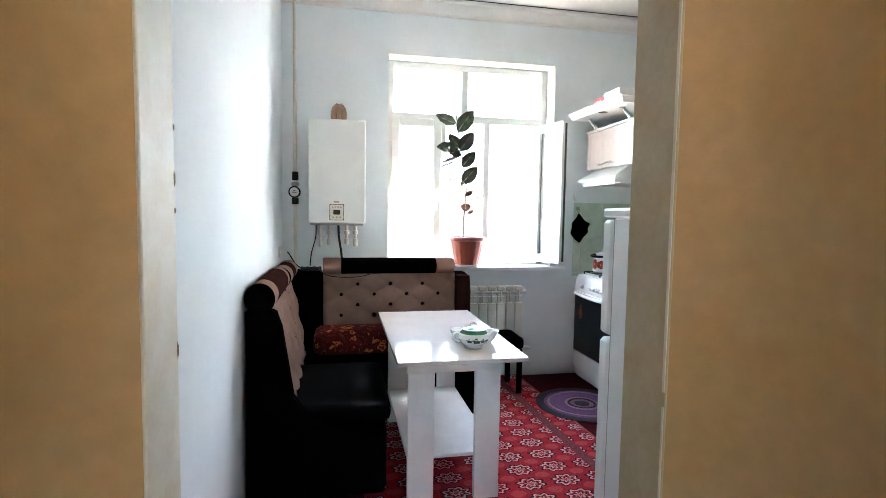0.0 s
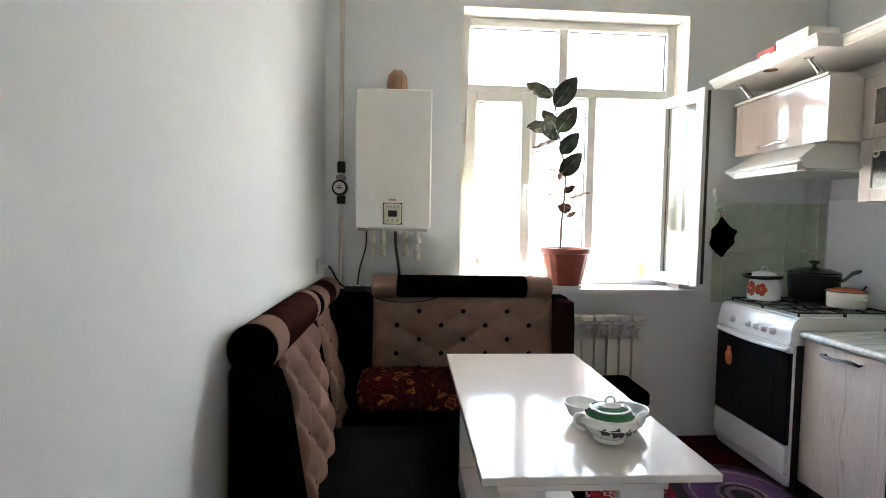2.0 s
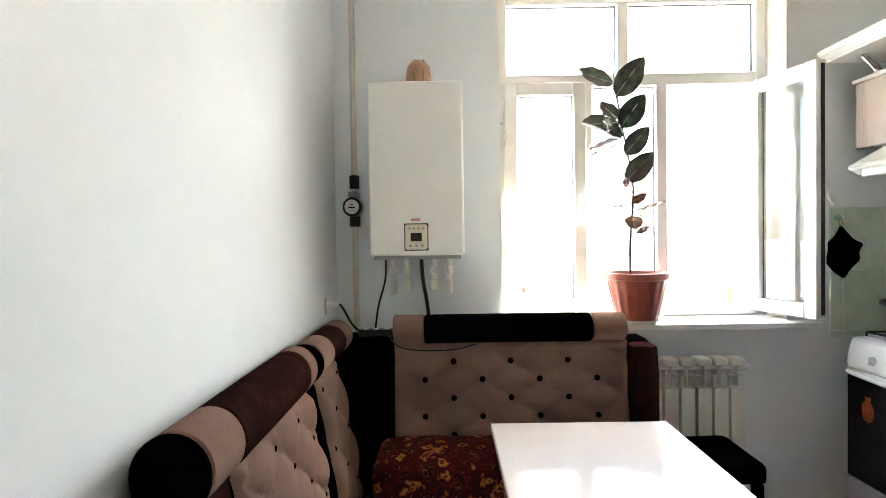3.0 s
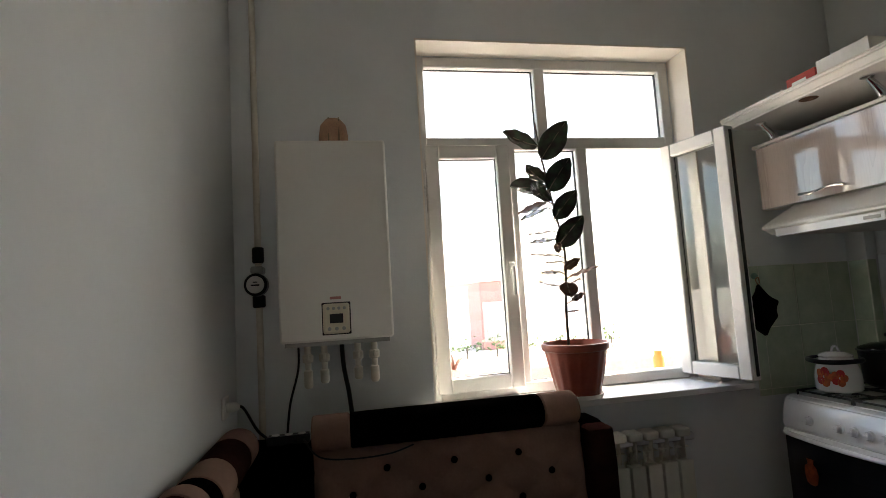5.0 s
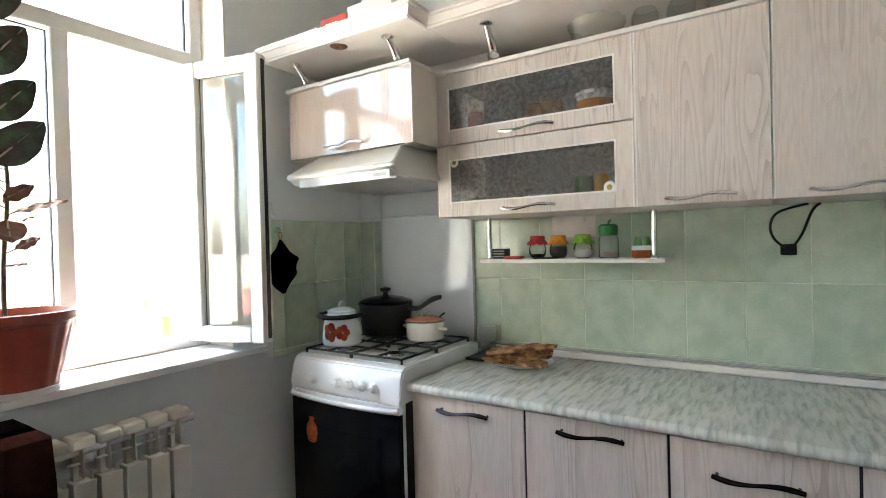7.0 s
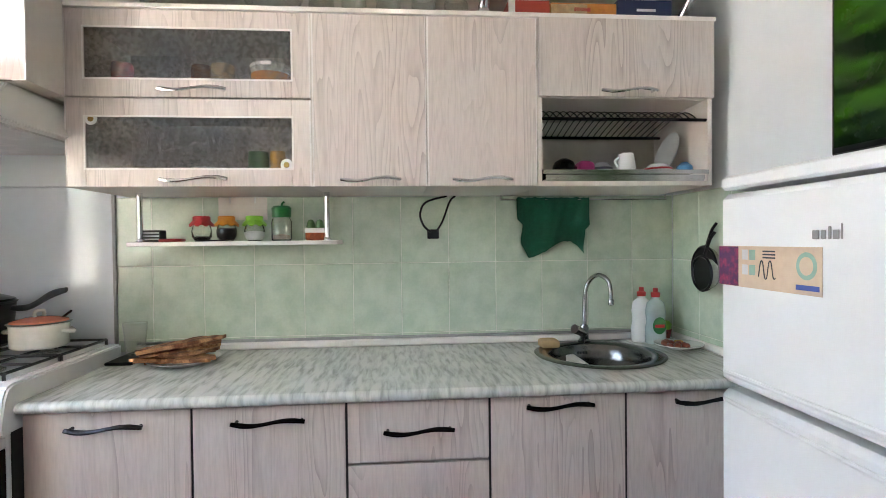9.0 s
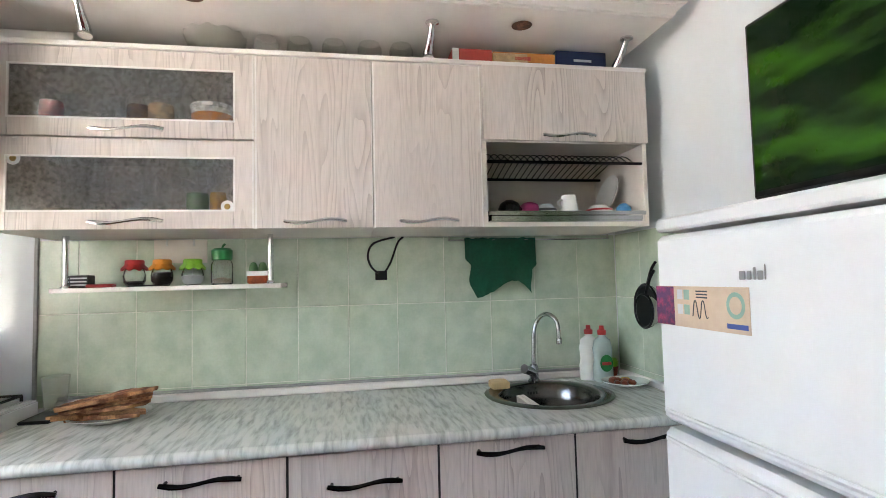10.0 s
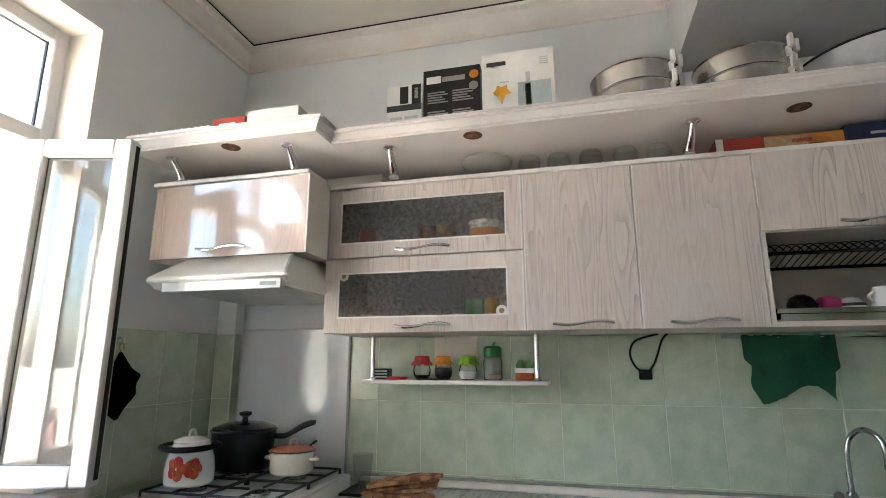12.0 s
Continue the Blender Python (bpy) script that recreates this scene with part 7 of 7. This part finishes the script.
# ---- dishes in the open bay ----
RKZ = 1.5455
ld = thing("ladle", "dark steel ladle lying upside down on the rack", "ladle", (2.70, 1.96, RKZ))
part("scoop", lathe([(0.045, RKZ), (0.044, RKZ + 0.02), (0.035, RKZ + 0.04), (0.015, RKZ + 0.052), (0.0001, RKZ + 0.053)], (2.69, 1.965, 0), 28), "blackmetal", ld)
part("handle", tube([(2.69, 1.925, RKZ + 0.02), (2.72, 1.88, RKZ + 0.015), (2.78, 1.84, RKZ + 0.01)], 0.006, 8), "blackmetal", ld)
tagged(part("magenta_cloth", pillow(2.66, 2.74, 1.855, 1.915, RKZ, RKZ + 0.035, 0.01, 8, 0.012), "magenta"), "crumpled magenta cloth on the dish rack", "cloth")
for x, y, r_, h_, mt, nm, lb in ((2.70, 1.815, 0.042, 0.035, "china", "bowl", "small white bowl with a dark band on the rack"), (2.69, 1.60, 0.055, 0.03, "china", "bowl", "shallow white flowered bowl on the rack")):
    c = thing(nm, lb, "bowl", (x, y, RKZ), "bowls on the dish rack")
    part("shell", lathe([(r_, RKZ), (r_ * 0.97, RKZ + h_ * 0.4), (r_ * 0.6, RKZ + h_), (r_ * 0.4, RKZ + h_ + 0.004), (0.0001, RKZ + h_)], (x, y, 0), 32), mt, c)
    part("band", lathe([(r_ * 0.985, RKZ + h_ * 0.3), (r_ * 0.975, RKZ + h_ * 0.45), (r_ * 0.90, RKZ + h_ * 0.58)], (x, y, 0), 32), "ink" if y > 1.7 else "red_lid", c, "painted band")
cup = thing("cup", "white patterned cup upside down on the rack", "cup", (2.69, 1.725, RKZ))
part("shell", lathe([(0.038, RKZ), (0.034, RKZ + 0.03), (0.028, RKZ + 0.07), (0.022, RKZ + 0.073), (0.0001, RKZ + 0.072)], (2.69, 1.725, 0), 28), "china", cup)
part("handle", tube([(2.68, 1.757, RKZ + 0.055), (2.675, 1.775, RKZ + 0.04), (2.68, 1.76, RKZ + 0.02)], 0.004, 8), "china", cup)
pt = thing("plate", "white plate standing on edge in the rack", "plate", (2.80, 1.50, RKZ))
bm = lathe([(0.0001, 0.0), (0.05, 0.001), (0.085, 0.012), (0.086, 0.016), (0.05, 0.006), (0.0001, 0.005)], (0, 0, 0), 40)
bmesh.ops.transform(bm, matrix=Matrix.Translation((2.78, 1.505, RKZ + 0.084)) @ Matrix.Rotation(radians(-72), 4, "X"), verts=bm.verts)
part("plate_disc", bm, "china", pt)
tagged(part("blue_lid", lathe([(0.03, RKZ), (0.028, RKZ + 0.02), (0.012, RKZ + 0.035), (0.0001, RKZ + 0.036)], (2.66, 1.512, 0), 24), "blue_plastic"), "blue plastic lid on the dish rack", "lid")

# ---- behind the patterned glass ----
for y, z, r_, h_, mt, lb, x in ((3.03, 1.7945, 0.066, 0.125, "white_card", "white food tub with an orange label", 2.679), (3.19, 1.7945, 0.04, 0.12, "crumb", "small beige jar behind glass", 2.664), (3.26, 1.7945, 0.036, 0.115, "bread", "small brown jar behind glass", 2.664), (3.53, 1.7945, 0.034, 0.125, "red_lid", "red canister behind glass", 2.674), (3.005, 1.5045, 0.026, 0.11, "yellow_card", "yellow packet behind glass", 2.654), (3.075, 1.5045, 0.035, 0.11, "leaf_green", "green jar behind glass", 2.669), (3.18, 1.5045, 0.05, 0.045, "china", "white bowl behind glass", 2.684), (3.27, 1.5045, 0.042, 0.06, "china", "white cup behind glass", 2.684), (3.50, 1.5045, 0.06, 0.06, "beige_grain", "beige bowl behind glass", 2.694)):
    c = thing("canister", lb, "canister", (x, y, z), "things in the glass cabinet")
    part("body", lathe([(r_ * 0.9, z), (r_, z + 0.006), (r_, z + h_ * 0.85), (r_ * 0.94, z + h_), (0.0001, z + h_)], (x, y, 0), 28), mt, c)
    if "tub" in lb:
        part("label_band", lathe([(r_ + 0.0008, z + 0.05), (r_ + 0.001, z + 0.09), (r_ + 0.0008, z + 0.092)], (x, y, 0), 28), "orange_lid", c, "orange label band")
        part("rim", lathe([(r_ + 0.004, z + h_ - 0.014), (r_ + 0.005, z + h_ - 0.004), (r_, z + h_ + 0.002)], (x, y, 0), 28), "white_card", c)
for y, z in ((2.965, 1.562), (3.60, 1.715)):
    s = thing("flower_sticker", "small round white flower sticker on the cabinet glass", "sticker", (UX, y, z), "stickers on the cabinet")
    part("disc", lathe([(0.021, UX + 0.0055), (0.020, UX + 0.004), (0.0001, UX + 0.004)], (0, y, z), 16, axis="x"), "white_card", s)
    part("centre", lathe([(0.010, UX + 0.004), (0.008, UX + 0.002), (0.0001, UX + 0.002)], (0, y, z), 12, axis="x"), "gold_card", s, "brown flower centre")

# ---- glassware and boxes on top of the wall units ----
TZ = UZ1 + 0.0168
gbw = thing("crystal_bowl", "cut-glass bowl on top of the wall cabinet", "bowl", (2.70, 3.025, TZ))
bm = lathe([(0.04, TZ), (0.05, TZ + 0.006), (0.09, TZ + 0.045), (0.105, TZ + 0.082), (0.101, TZ + 0.082), (0.085, TZ + 0.047), (0.045, TZ + 0.012), (0.0001, TZ + 0.01)], (2.70, 3.025, 0), 48)
for v in bm.verts:
    d = Vector((v.co.x - 2.70, v.co.y - 3.025))
    if d.length > 0.06:
        v.co.z += 0.006 * math.cos(math.atan2(d.y, d.x) * 12)
part("shell", bm, "thin_glass", gbw)
for y in (2.85, 2.735, 2.613, 2.485, 2.368):
    g_ = thing("glass_goblet", "clear round glass on top of the wall cabinet", "glass", (2.68, y, TZ), "glasses on the cabinet")
    part("shell", lathe([(0.026, TZ), (0.028, TZ + 0.004), (0.03, TZ + 0.012), (0.046, TZ + 0.035), (0.044, TZ + 0.062), (0.036, TZ + 0.08), (0.034, TZ + 0.08), (0.042, TZ + 0.06), (0.043, TZ + 0.036), (0.026, TZ + 0.014), (0.0001, TZ + 0.012)], (2.68, y, 0), 32), "thin_glass", g_)


def carton(name, lb, x0, x1, y0, y1, z0, z1, mt, marks=()):
    c = thing(name, lb, "box", ((x0 + x1) / 2, (y0 + y1) / 2, z0), "boxes stored above the units")
    part("carton", boxes((x0, x1, y0, y1, z0, z1), bevel=0.0015), mt, c)
    for a0, a1, b0, b1, m_, l_ in marks:
        part("print", boxes((x0 - 0.0012, x0 + 0.0005, y1 - (y1 - y0) * a1, y1 - (y1 - y0) * a0, z0 + (z1 - z0) * b0, z0 + (z1 - z0) * b1)), m_, c, l_, False)
    return c


carton("small_carton", "flat red cardboard box with a white end", 2.63, 2.73, 2.033, 2.184, TZ, TZ + 0.06, "red_card", [(0.0, 0.16, 0, 1, "white_card", "white end band")])
carton("small_carton", "flat orange cardboard box with printed bars", 2.63, 2.73, 1.785, 2.029, TZ, TZ + 0.055, "orange_card", [(0.0, 0.55, 0.1, 0.9, "crumb", "pale printed half"), (0.35, 0.6, 0.45, 0.7, "red_card", "red bar of lettering"), (0.5, 0.75, 0.2, 0.32, "ink", "thin dark bar")])
carton("small_carton", "flat navy blue cardboard box with a pale bar", 2.63, 2.75, 1.575, 1.781, TZ, TZ + 0.072, "navy_card", [(0.35, 0.7, 0.42, 0.55, "soft_grey_ink", "pale bar of lettering")])
BZ = SZ + 0.0425
carton("appliance_carton", "small white and black appliance box", 2.56, 2.66, 3.265, 3.415, BZ, BZ + 0.262, "white_card", [(0.0, 1.0, 0.56, 0.66, "ink", "dark band"), (0.38, 0.62, 0.68, 0.97, "black_card", "black panel"), (0.72, 0.98, 0.66, 0.99, "black_card", "black panel"), (0.80, 0.90, 0.75, 0.93, "soft_grey_ink", "pale mark"), (0.1, 0.45, 0.3, 0.46, "soft_grey_ink", "grey text block"), (0.52, 0.9, 0.3, 0.46, "soft_grey_ink", "grey text block"), (0.1, 0.45, 0.08, 0.24, "soft_grey_ink", "grey text block")])
marks = [(0.06, 0.32, 0.80, 0.90, "white_card", "white bar of lettering"), (0.34, 0.74, 0.81, 0.88, "grey_ink", "grey bar of lettering")]
for a in (0.08, 0.52):
    for b in (0.52, 0.25):
        for k in range(5):
            marks.append((a, a + 0.36 - 0.05 * (k % 3), b + 0.035 * k, b + 0.035 * k + 0.018, "grey_ink", "grey line of text"))
c = carton("appliance_carton", "black appliance box with grey text blocks", 2.56, 2.70, 3.022, 3.258, BZ, BZ + 0.312, "black_card", marks)
for yy, zz, mt in ((3.047, BZ + 0.272, "orange_lid"), (3.049, BZ + 0.222, "grey_ink")):
    part("round_mark", lathe([(0.019, 2.560), (0.018, 2.5582), (0.0001, 2.5582)], (0, yy, zz), 18, axis="x"), mt, c, "round printed mark")
c = carton("appliance_carton", "large white appliance box picturing a juicer", 2.56, 2.71, 2.732, 3.015, BZ, BZ + 0.345, "white_card", [(0.07, 0.34, 0.84, 0.89, "ink", "dark maker's mark"), (0.5, 0.95, 0.06, 0.60, "pale_aqua", "picture of a clear jug"), (0.60, 0.68, 0.26, 0.58, "leaf_green", "green column"), (0.61, 0.67, 0.60, 0.72, "soft_grey_ink", "grey knob"), (0.62, 0.67, 0.10, 0.2, "leaf_green", "green base"), (0.25, 0.38, 0.62, 0.635, "soft_grey_ink", "thin grey line")] + [(0.80, 0.92, 0.80 + 0.025 * k, 0.81 + 0.025 * k, "soft_grey_ink", "small grey line") for k in range(4)])
bm = bmesh.new()
ring = [bm.verts.new((2.5585, 2.937 + 0.036 * q * math.cos(a), BZ + 0.175 + 0.036 * q * math.sin(a))) for a, q in ((0, 1), (0.5, 0.7), (1.0, 0.95), (1.6, 0.6), (2.2, 1.0), (2.8, 0.7), (3.4, 1.05), (4.0, 0.6), (4.7, 1.5), (5.2, 0.6), (5.8, 0.8))]
bm.faces.new(ring)
part("yolk_splash", bm, "egg_yellow", c, "yellow splash picture", False)

for y in (2.45, 2.10):
    s = thing("steamer_pan", "stack of two round aluminium steamer tiers with white clips", "steamer", (2.545, y, BZ), "steamer pans on the shelf")
    for k in range(2):
        z = BZ + k * 0.073
        t_ = part("tier", lathe([(0.148, z), (0.152, z + 0.004), (0.152, z + 0.066), (0.156, z + 0.070), (0.152, z + 0.0725), (0.147, z + 0.068), (0.147, z + 0.01), (0.0001, z + 0.008)], (2.545, y, 0), 56), "steel", s)
        for dy in (-0.105, -0.135):
            bm = bmesh.new()
            a = math.asin(max(-1, dy / 0.155))
            cx_ = 2.545 - 0.155 * math.cos(a)
            box(bm, cx_ - 0.012, cx_ + 0.004, y + dy - 0.008, y + dy + 0.008, z + 0.03, z + 0.062, 0.003)
            box(bm, cx_ - 0.026, cx_ - 0.006, y + dy - 0.012, y + dy + 0.002, z + 0.052, z + 0.098, 0.003)
            part("clip", bm, "pvc", t_, "white plastic clip")
bs = thing("basin", "large grey enamel basin tilted on the shelf", "basin", (2.66, 1.70, BZ))
bm = lathe([(0.0001, 0.006), (0.11, 0.004), (0.165, 0.045), (0.205, 0.105), (0.225, 0.112), (0.222, 0.104), (0.172, 0.036), (0.115, -0.002), (0.0001, -0.002)], (0, 0, 0), 56)
bmesh.ops.transform(bm, matrix=Matrix.Translation((2.66, 1.705, BZ + 0.035)) @ Matrix.Rotation(radians(-3), 4, "X") @ Matrix.Rotation(radians(4), 4, "Y"), verts=bm.verts)
zmin = min(v.co.z for v in bm.verts)
bmesh.ops.translate(bm, vec=(0, 0, BZ - zmin), verts=bm.verts)
rim_pts = [Matrix.Translation((2.66, 1.705, BZ + 0.035 + BZ - zmin)) @ Matrix.Rotation(radians(-3), 4, "X") @ Matrix.Rotation(radians(4), 4, "Y") @ Vector((0.2255 * math.cos(a * math.pi / 20), 0.2255 * math.sin(a * math.pi / 20), 0.112)) for a in range(41)]
part("rim", tube([tuple(p) for p in rim_pts], 0.0045, 8), "plasticblack", bs, "thin black rim")
part("shell", bm, mat("grey_enamel", (0.62, 0.63, 0.65), 0.25, vary=0.05, scale=8, coat=0.2), bs)
place(bs, (2.585, 1.70, BZ), (1.03, 1.03, 0.85))
carton("medicine_box", "small red and white box on the hood shelf", 2.28, 2.38, 3.88, 4.02, BZ, BZ + 0.06, "red_card", [(0.2, 0.7, 0.2, 0.6, "white_card", "white block")])
carton("medicine_box", "flat white box on the hood shelf", 2.28, 2.44, 3.655, 3.872, BZ, BZ + 0.075, "white_card", [(0.0, 1.0, 0.0, 0.12, "red_card", "thin red band")])
cmb = thing("comb_strip", "row of small white pegs along the cornice", "peg strip", (2.24, 4.23, SZ + 0.044))
part("strip", boxes((2.229, 2.250, 3.99, 4.37, SZ + 0.0446, SZ + 0.049)), "edge", cmb)
for k in range(13):
    part("peg", lathe([(0.004, SZ + 0.049), (0.003, SZ + 0.058), (0.0001, SZ + 0.059)], (2.238, 4.005 + k * 0.029, 0), 8), "edge", cmb)

# ---- fridge details ----
FY = RYF + 0.0008
stk = thing("fridge_sticker", "printed tan energy sticker with berries on the fridge door", "sticker", (1.70, FY, 1.30))
part("sheet", boxes((1.552, 1.842, FY, FY + 0.001, 1.262, 1.345), bevel=0.0004), "sticker_tan", stk)
part("berry_print", boxes((1.775, 1.8415, FY + 0.001, FY + 0.0014, 1.263, 1.344)), "berry", stk, "printed berries", False)
for k, (a0, b0) in enumerate(((1.745, 1.318), (1.722, 1.318), (1.745, 1.288), (1.722, 1.288))):
    part("icon", boxes((a0, a0 + 0.018, FY + 0.001, FY + 0.0014, b0, b0 + 0.02)), "teal_ink" if k % 2 else "soft_grey_ink", stk, "small printed icon", False)
part("wave_line", tube([(1.712 - 0.006 * k, FY + 0.0012, 1.30 + 0.014 * (1 if k % 4 in (1, 2) else -1)) for k in range(9)], 0.0012, 5), "ink", stk, "printed wave line")
part("seal", lathe([(0.024, FY + 0.0011), (0.024, FY + 0.0016), (0.0001, FY + 0.0016)], (1.587, 0, 1.312), 28, axis="y"), "teal_ink", stk, "round green printed seal")
part("seal_centre", lathe([(0.016, FY + 0.0016), (0.016, FY + 0.0019), (0.0001, FY + 0.0019)], (1.587, 0, 1.312), 24, axis="y"), "sticker_tan", stk)
part("print_bar", boxes((1.558, 1.612, FY + 0.001, FY + 0.0014, 1.270, 1.279)), "blue_ink", stk, "blue bar of lettering", False)
for k in range(3):
    part("print_bar", boxes((1.665, 1.70, FY + 0.001, FY + 0.0014, 1.322 + k * 0.006, 1.325 + k * 0.006)), "ink", stk, "small dark text line", False)
place(stk, (1.712, FY, 1.235), (0.93, 1, 0.98))
lg = thing("maker_mark", "small grey raised maker's mark on the fridge door", "badge", (1.556, FY, 1.37))
for x0_, x1_, z0_, z1_ in ((1.574, 1.588, 1.358, 1.373), (1.560, 1.570, 1.358, 1.373), (1.550, 1.556, 1.358, 1.379), (1.535, 1.547, 1.358, 1.373), (1.529, 1.532, 1.358, 1.383)):
    part("block", boxes((x0_, x1_, FY, FY + 0.002, z0_, z1_), bevel=0.0012), "grey_ink", lg, "plain grey block", False)
place(lg, (1.563, FY, 1.304))
for y0, y1, z0, z1 in ((1.45, 1.69, 1.345, 1.388), (1.605, 1.695, 1.27, 1.346)):
    bm = bmesh.new()
    n_ = 12
    rows = [[bm.verts.new((RX0 - 0.001 - 0.01 * t * t - 0.004 * math.sin(s * 4), y0 + (y1 - y0) * s, z1 - (z1 - z0) * t)) for s in [i / n_ for i in range(n_ + 1)]] for t in [i / 6 for i in range(7)]]
    for a, b in zip(rows, rows[1:]):
        for i in range(n_):
            bm.faces.new((a[i], a[i + 1], b[i + 1], b[i]))
    r_ = bmesh.ops.extrude_face_region(bm, geom=list(bm.faces))
    bmesh.ops.translate(bm, vec=(0.0008, 0, 0), verts=[v for v in r_["geom"] if isinstance(v, bmesh.types.BMVert)])
    tagged(part("paper_note", bm, "paper"), "curled paper note stuck on the side of the fridge", "paper", "notes on the fridge")
rm_ = thing("tv_stand", "black plastic television foot lying on top of the fridge", "stand", (1.45, 1.62, RZ))
part("bar", tube([(1.70, 1.60, RZ + 0.012), (1.55, 1.63, RZ + 0.013), (1.42, 1.64, RZ + 0.013), (1.29, 1.60, RZ + 0.012)], [0.010, 0.012, 0.012, 0.010], 10), "plasticblack", rm_)

for row in TILE_ROWS:
    row()
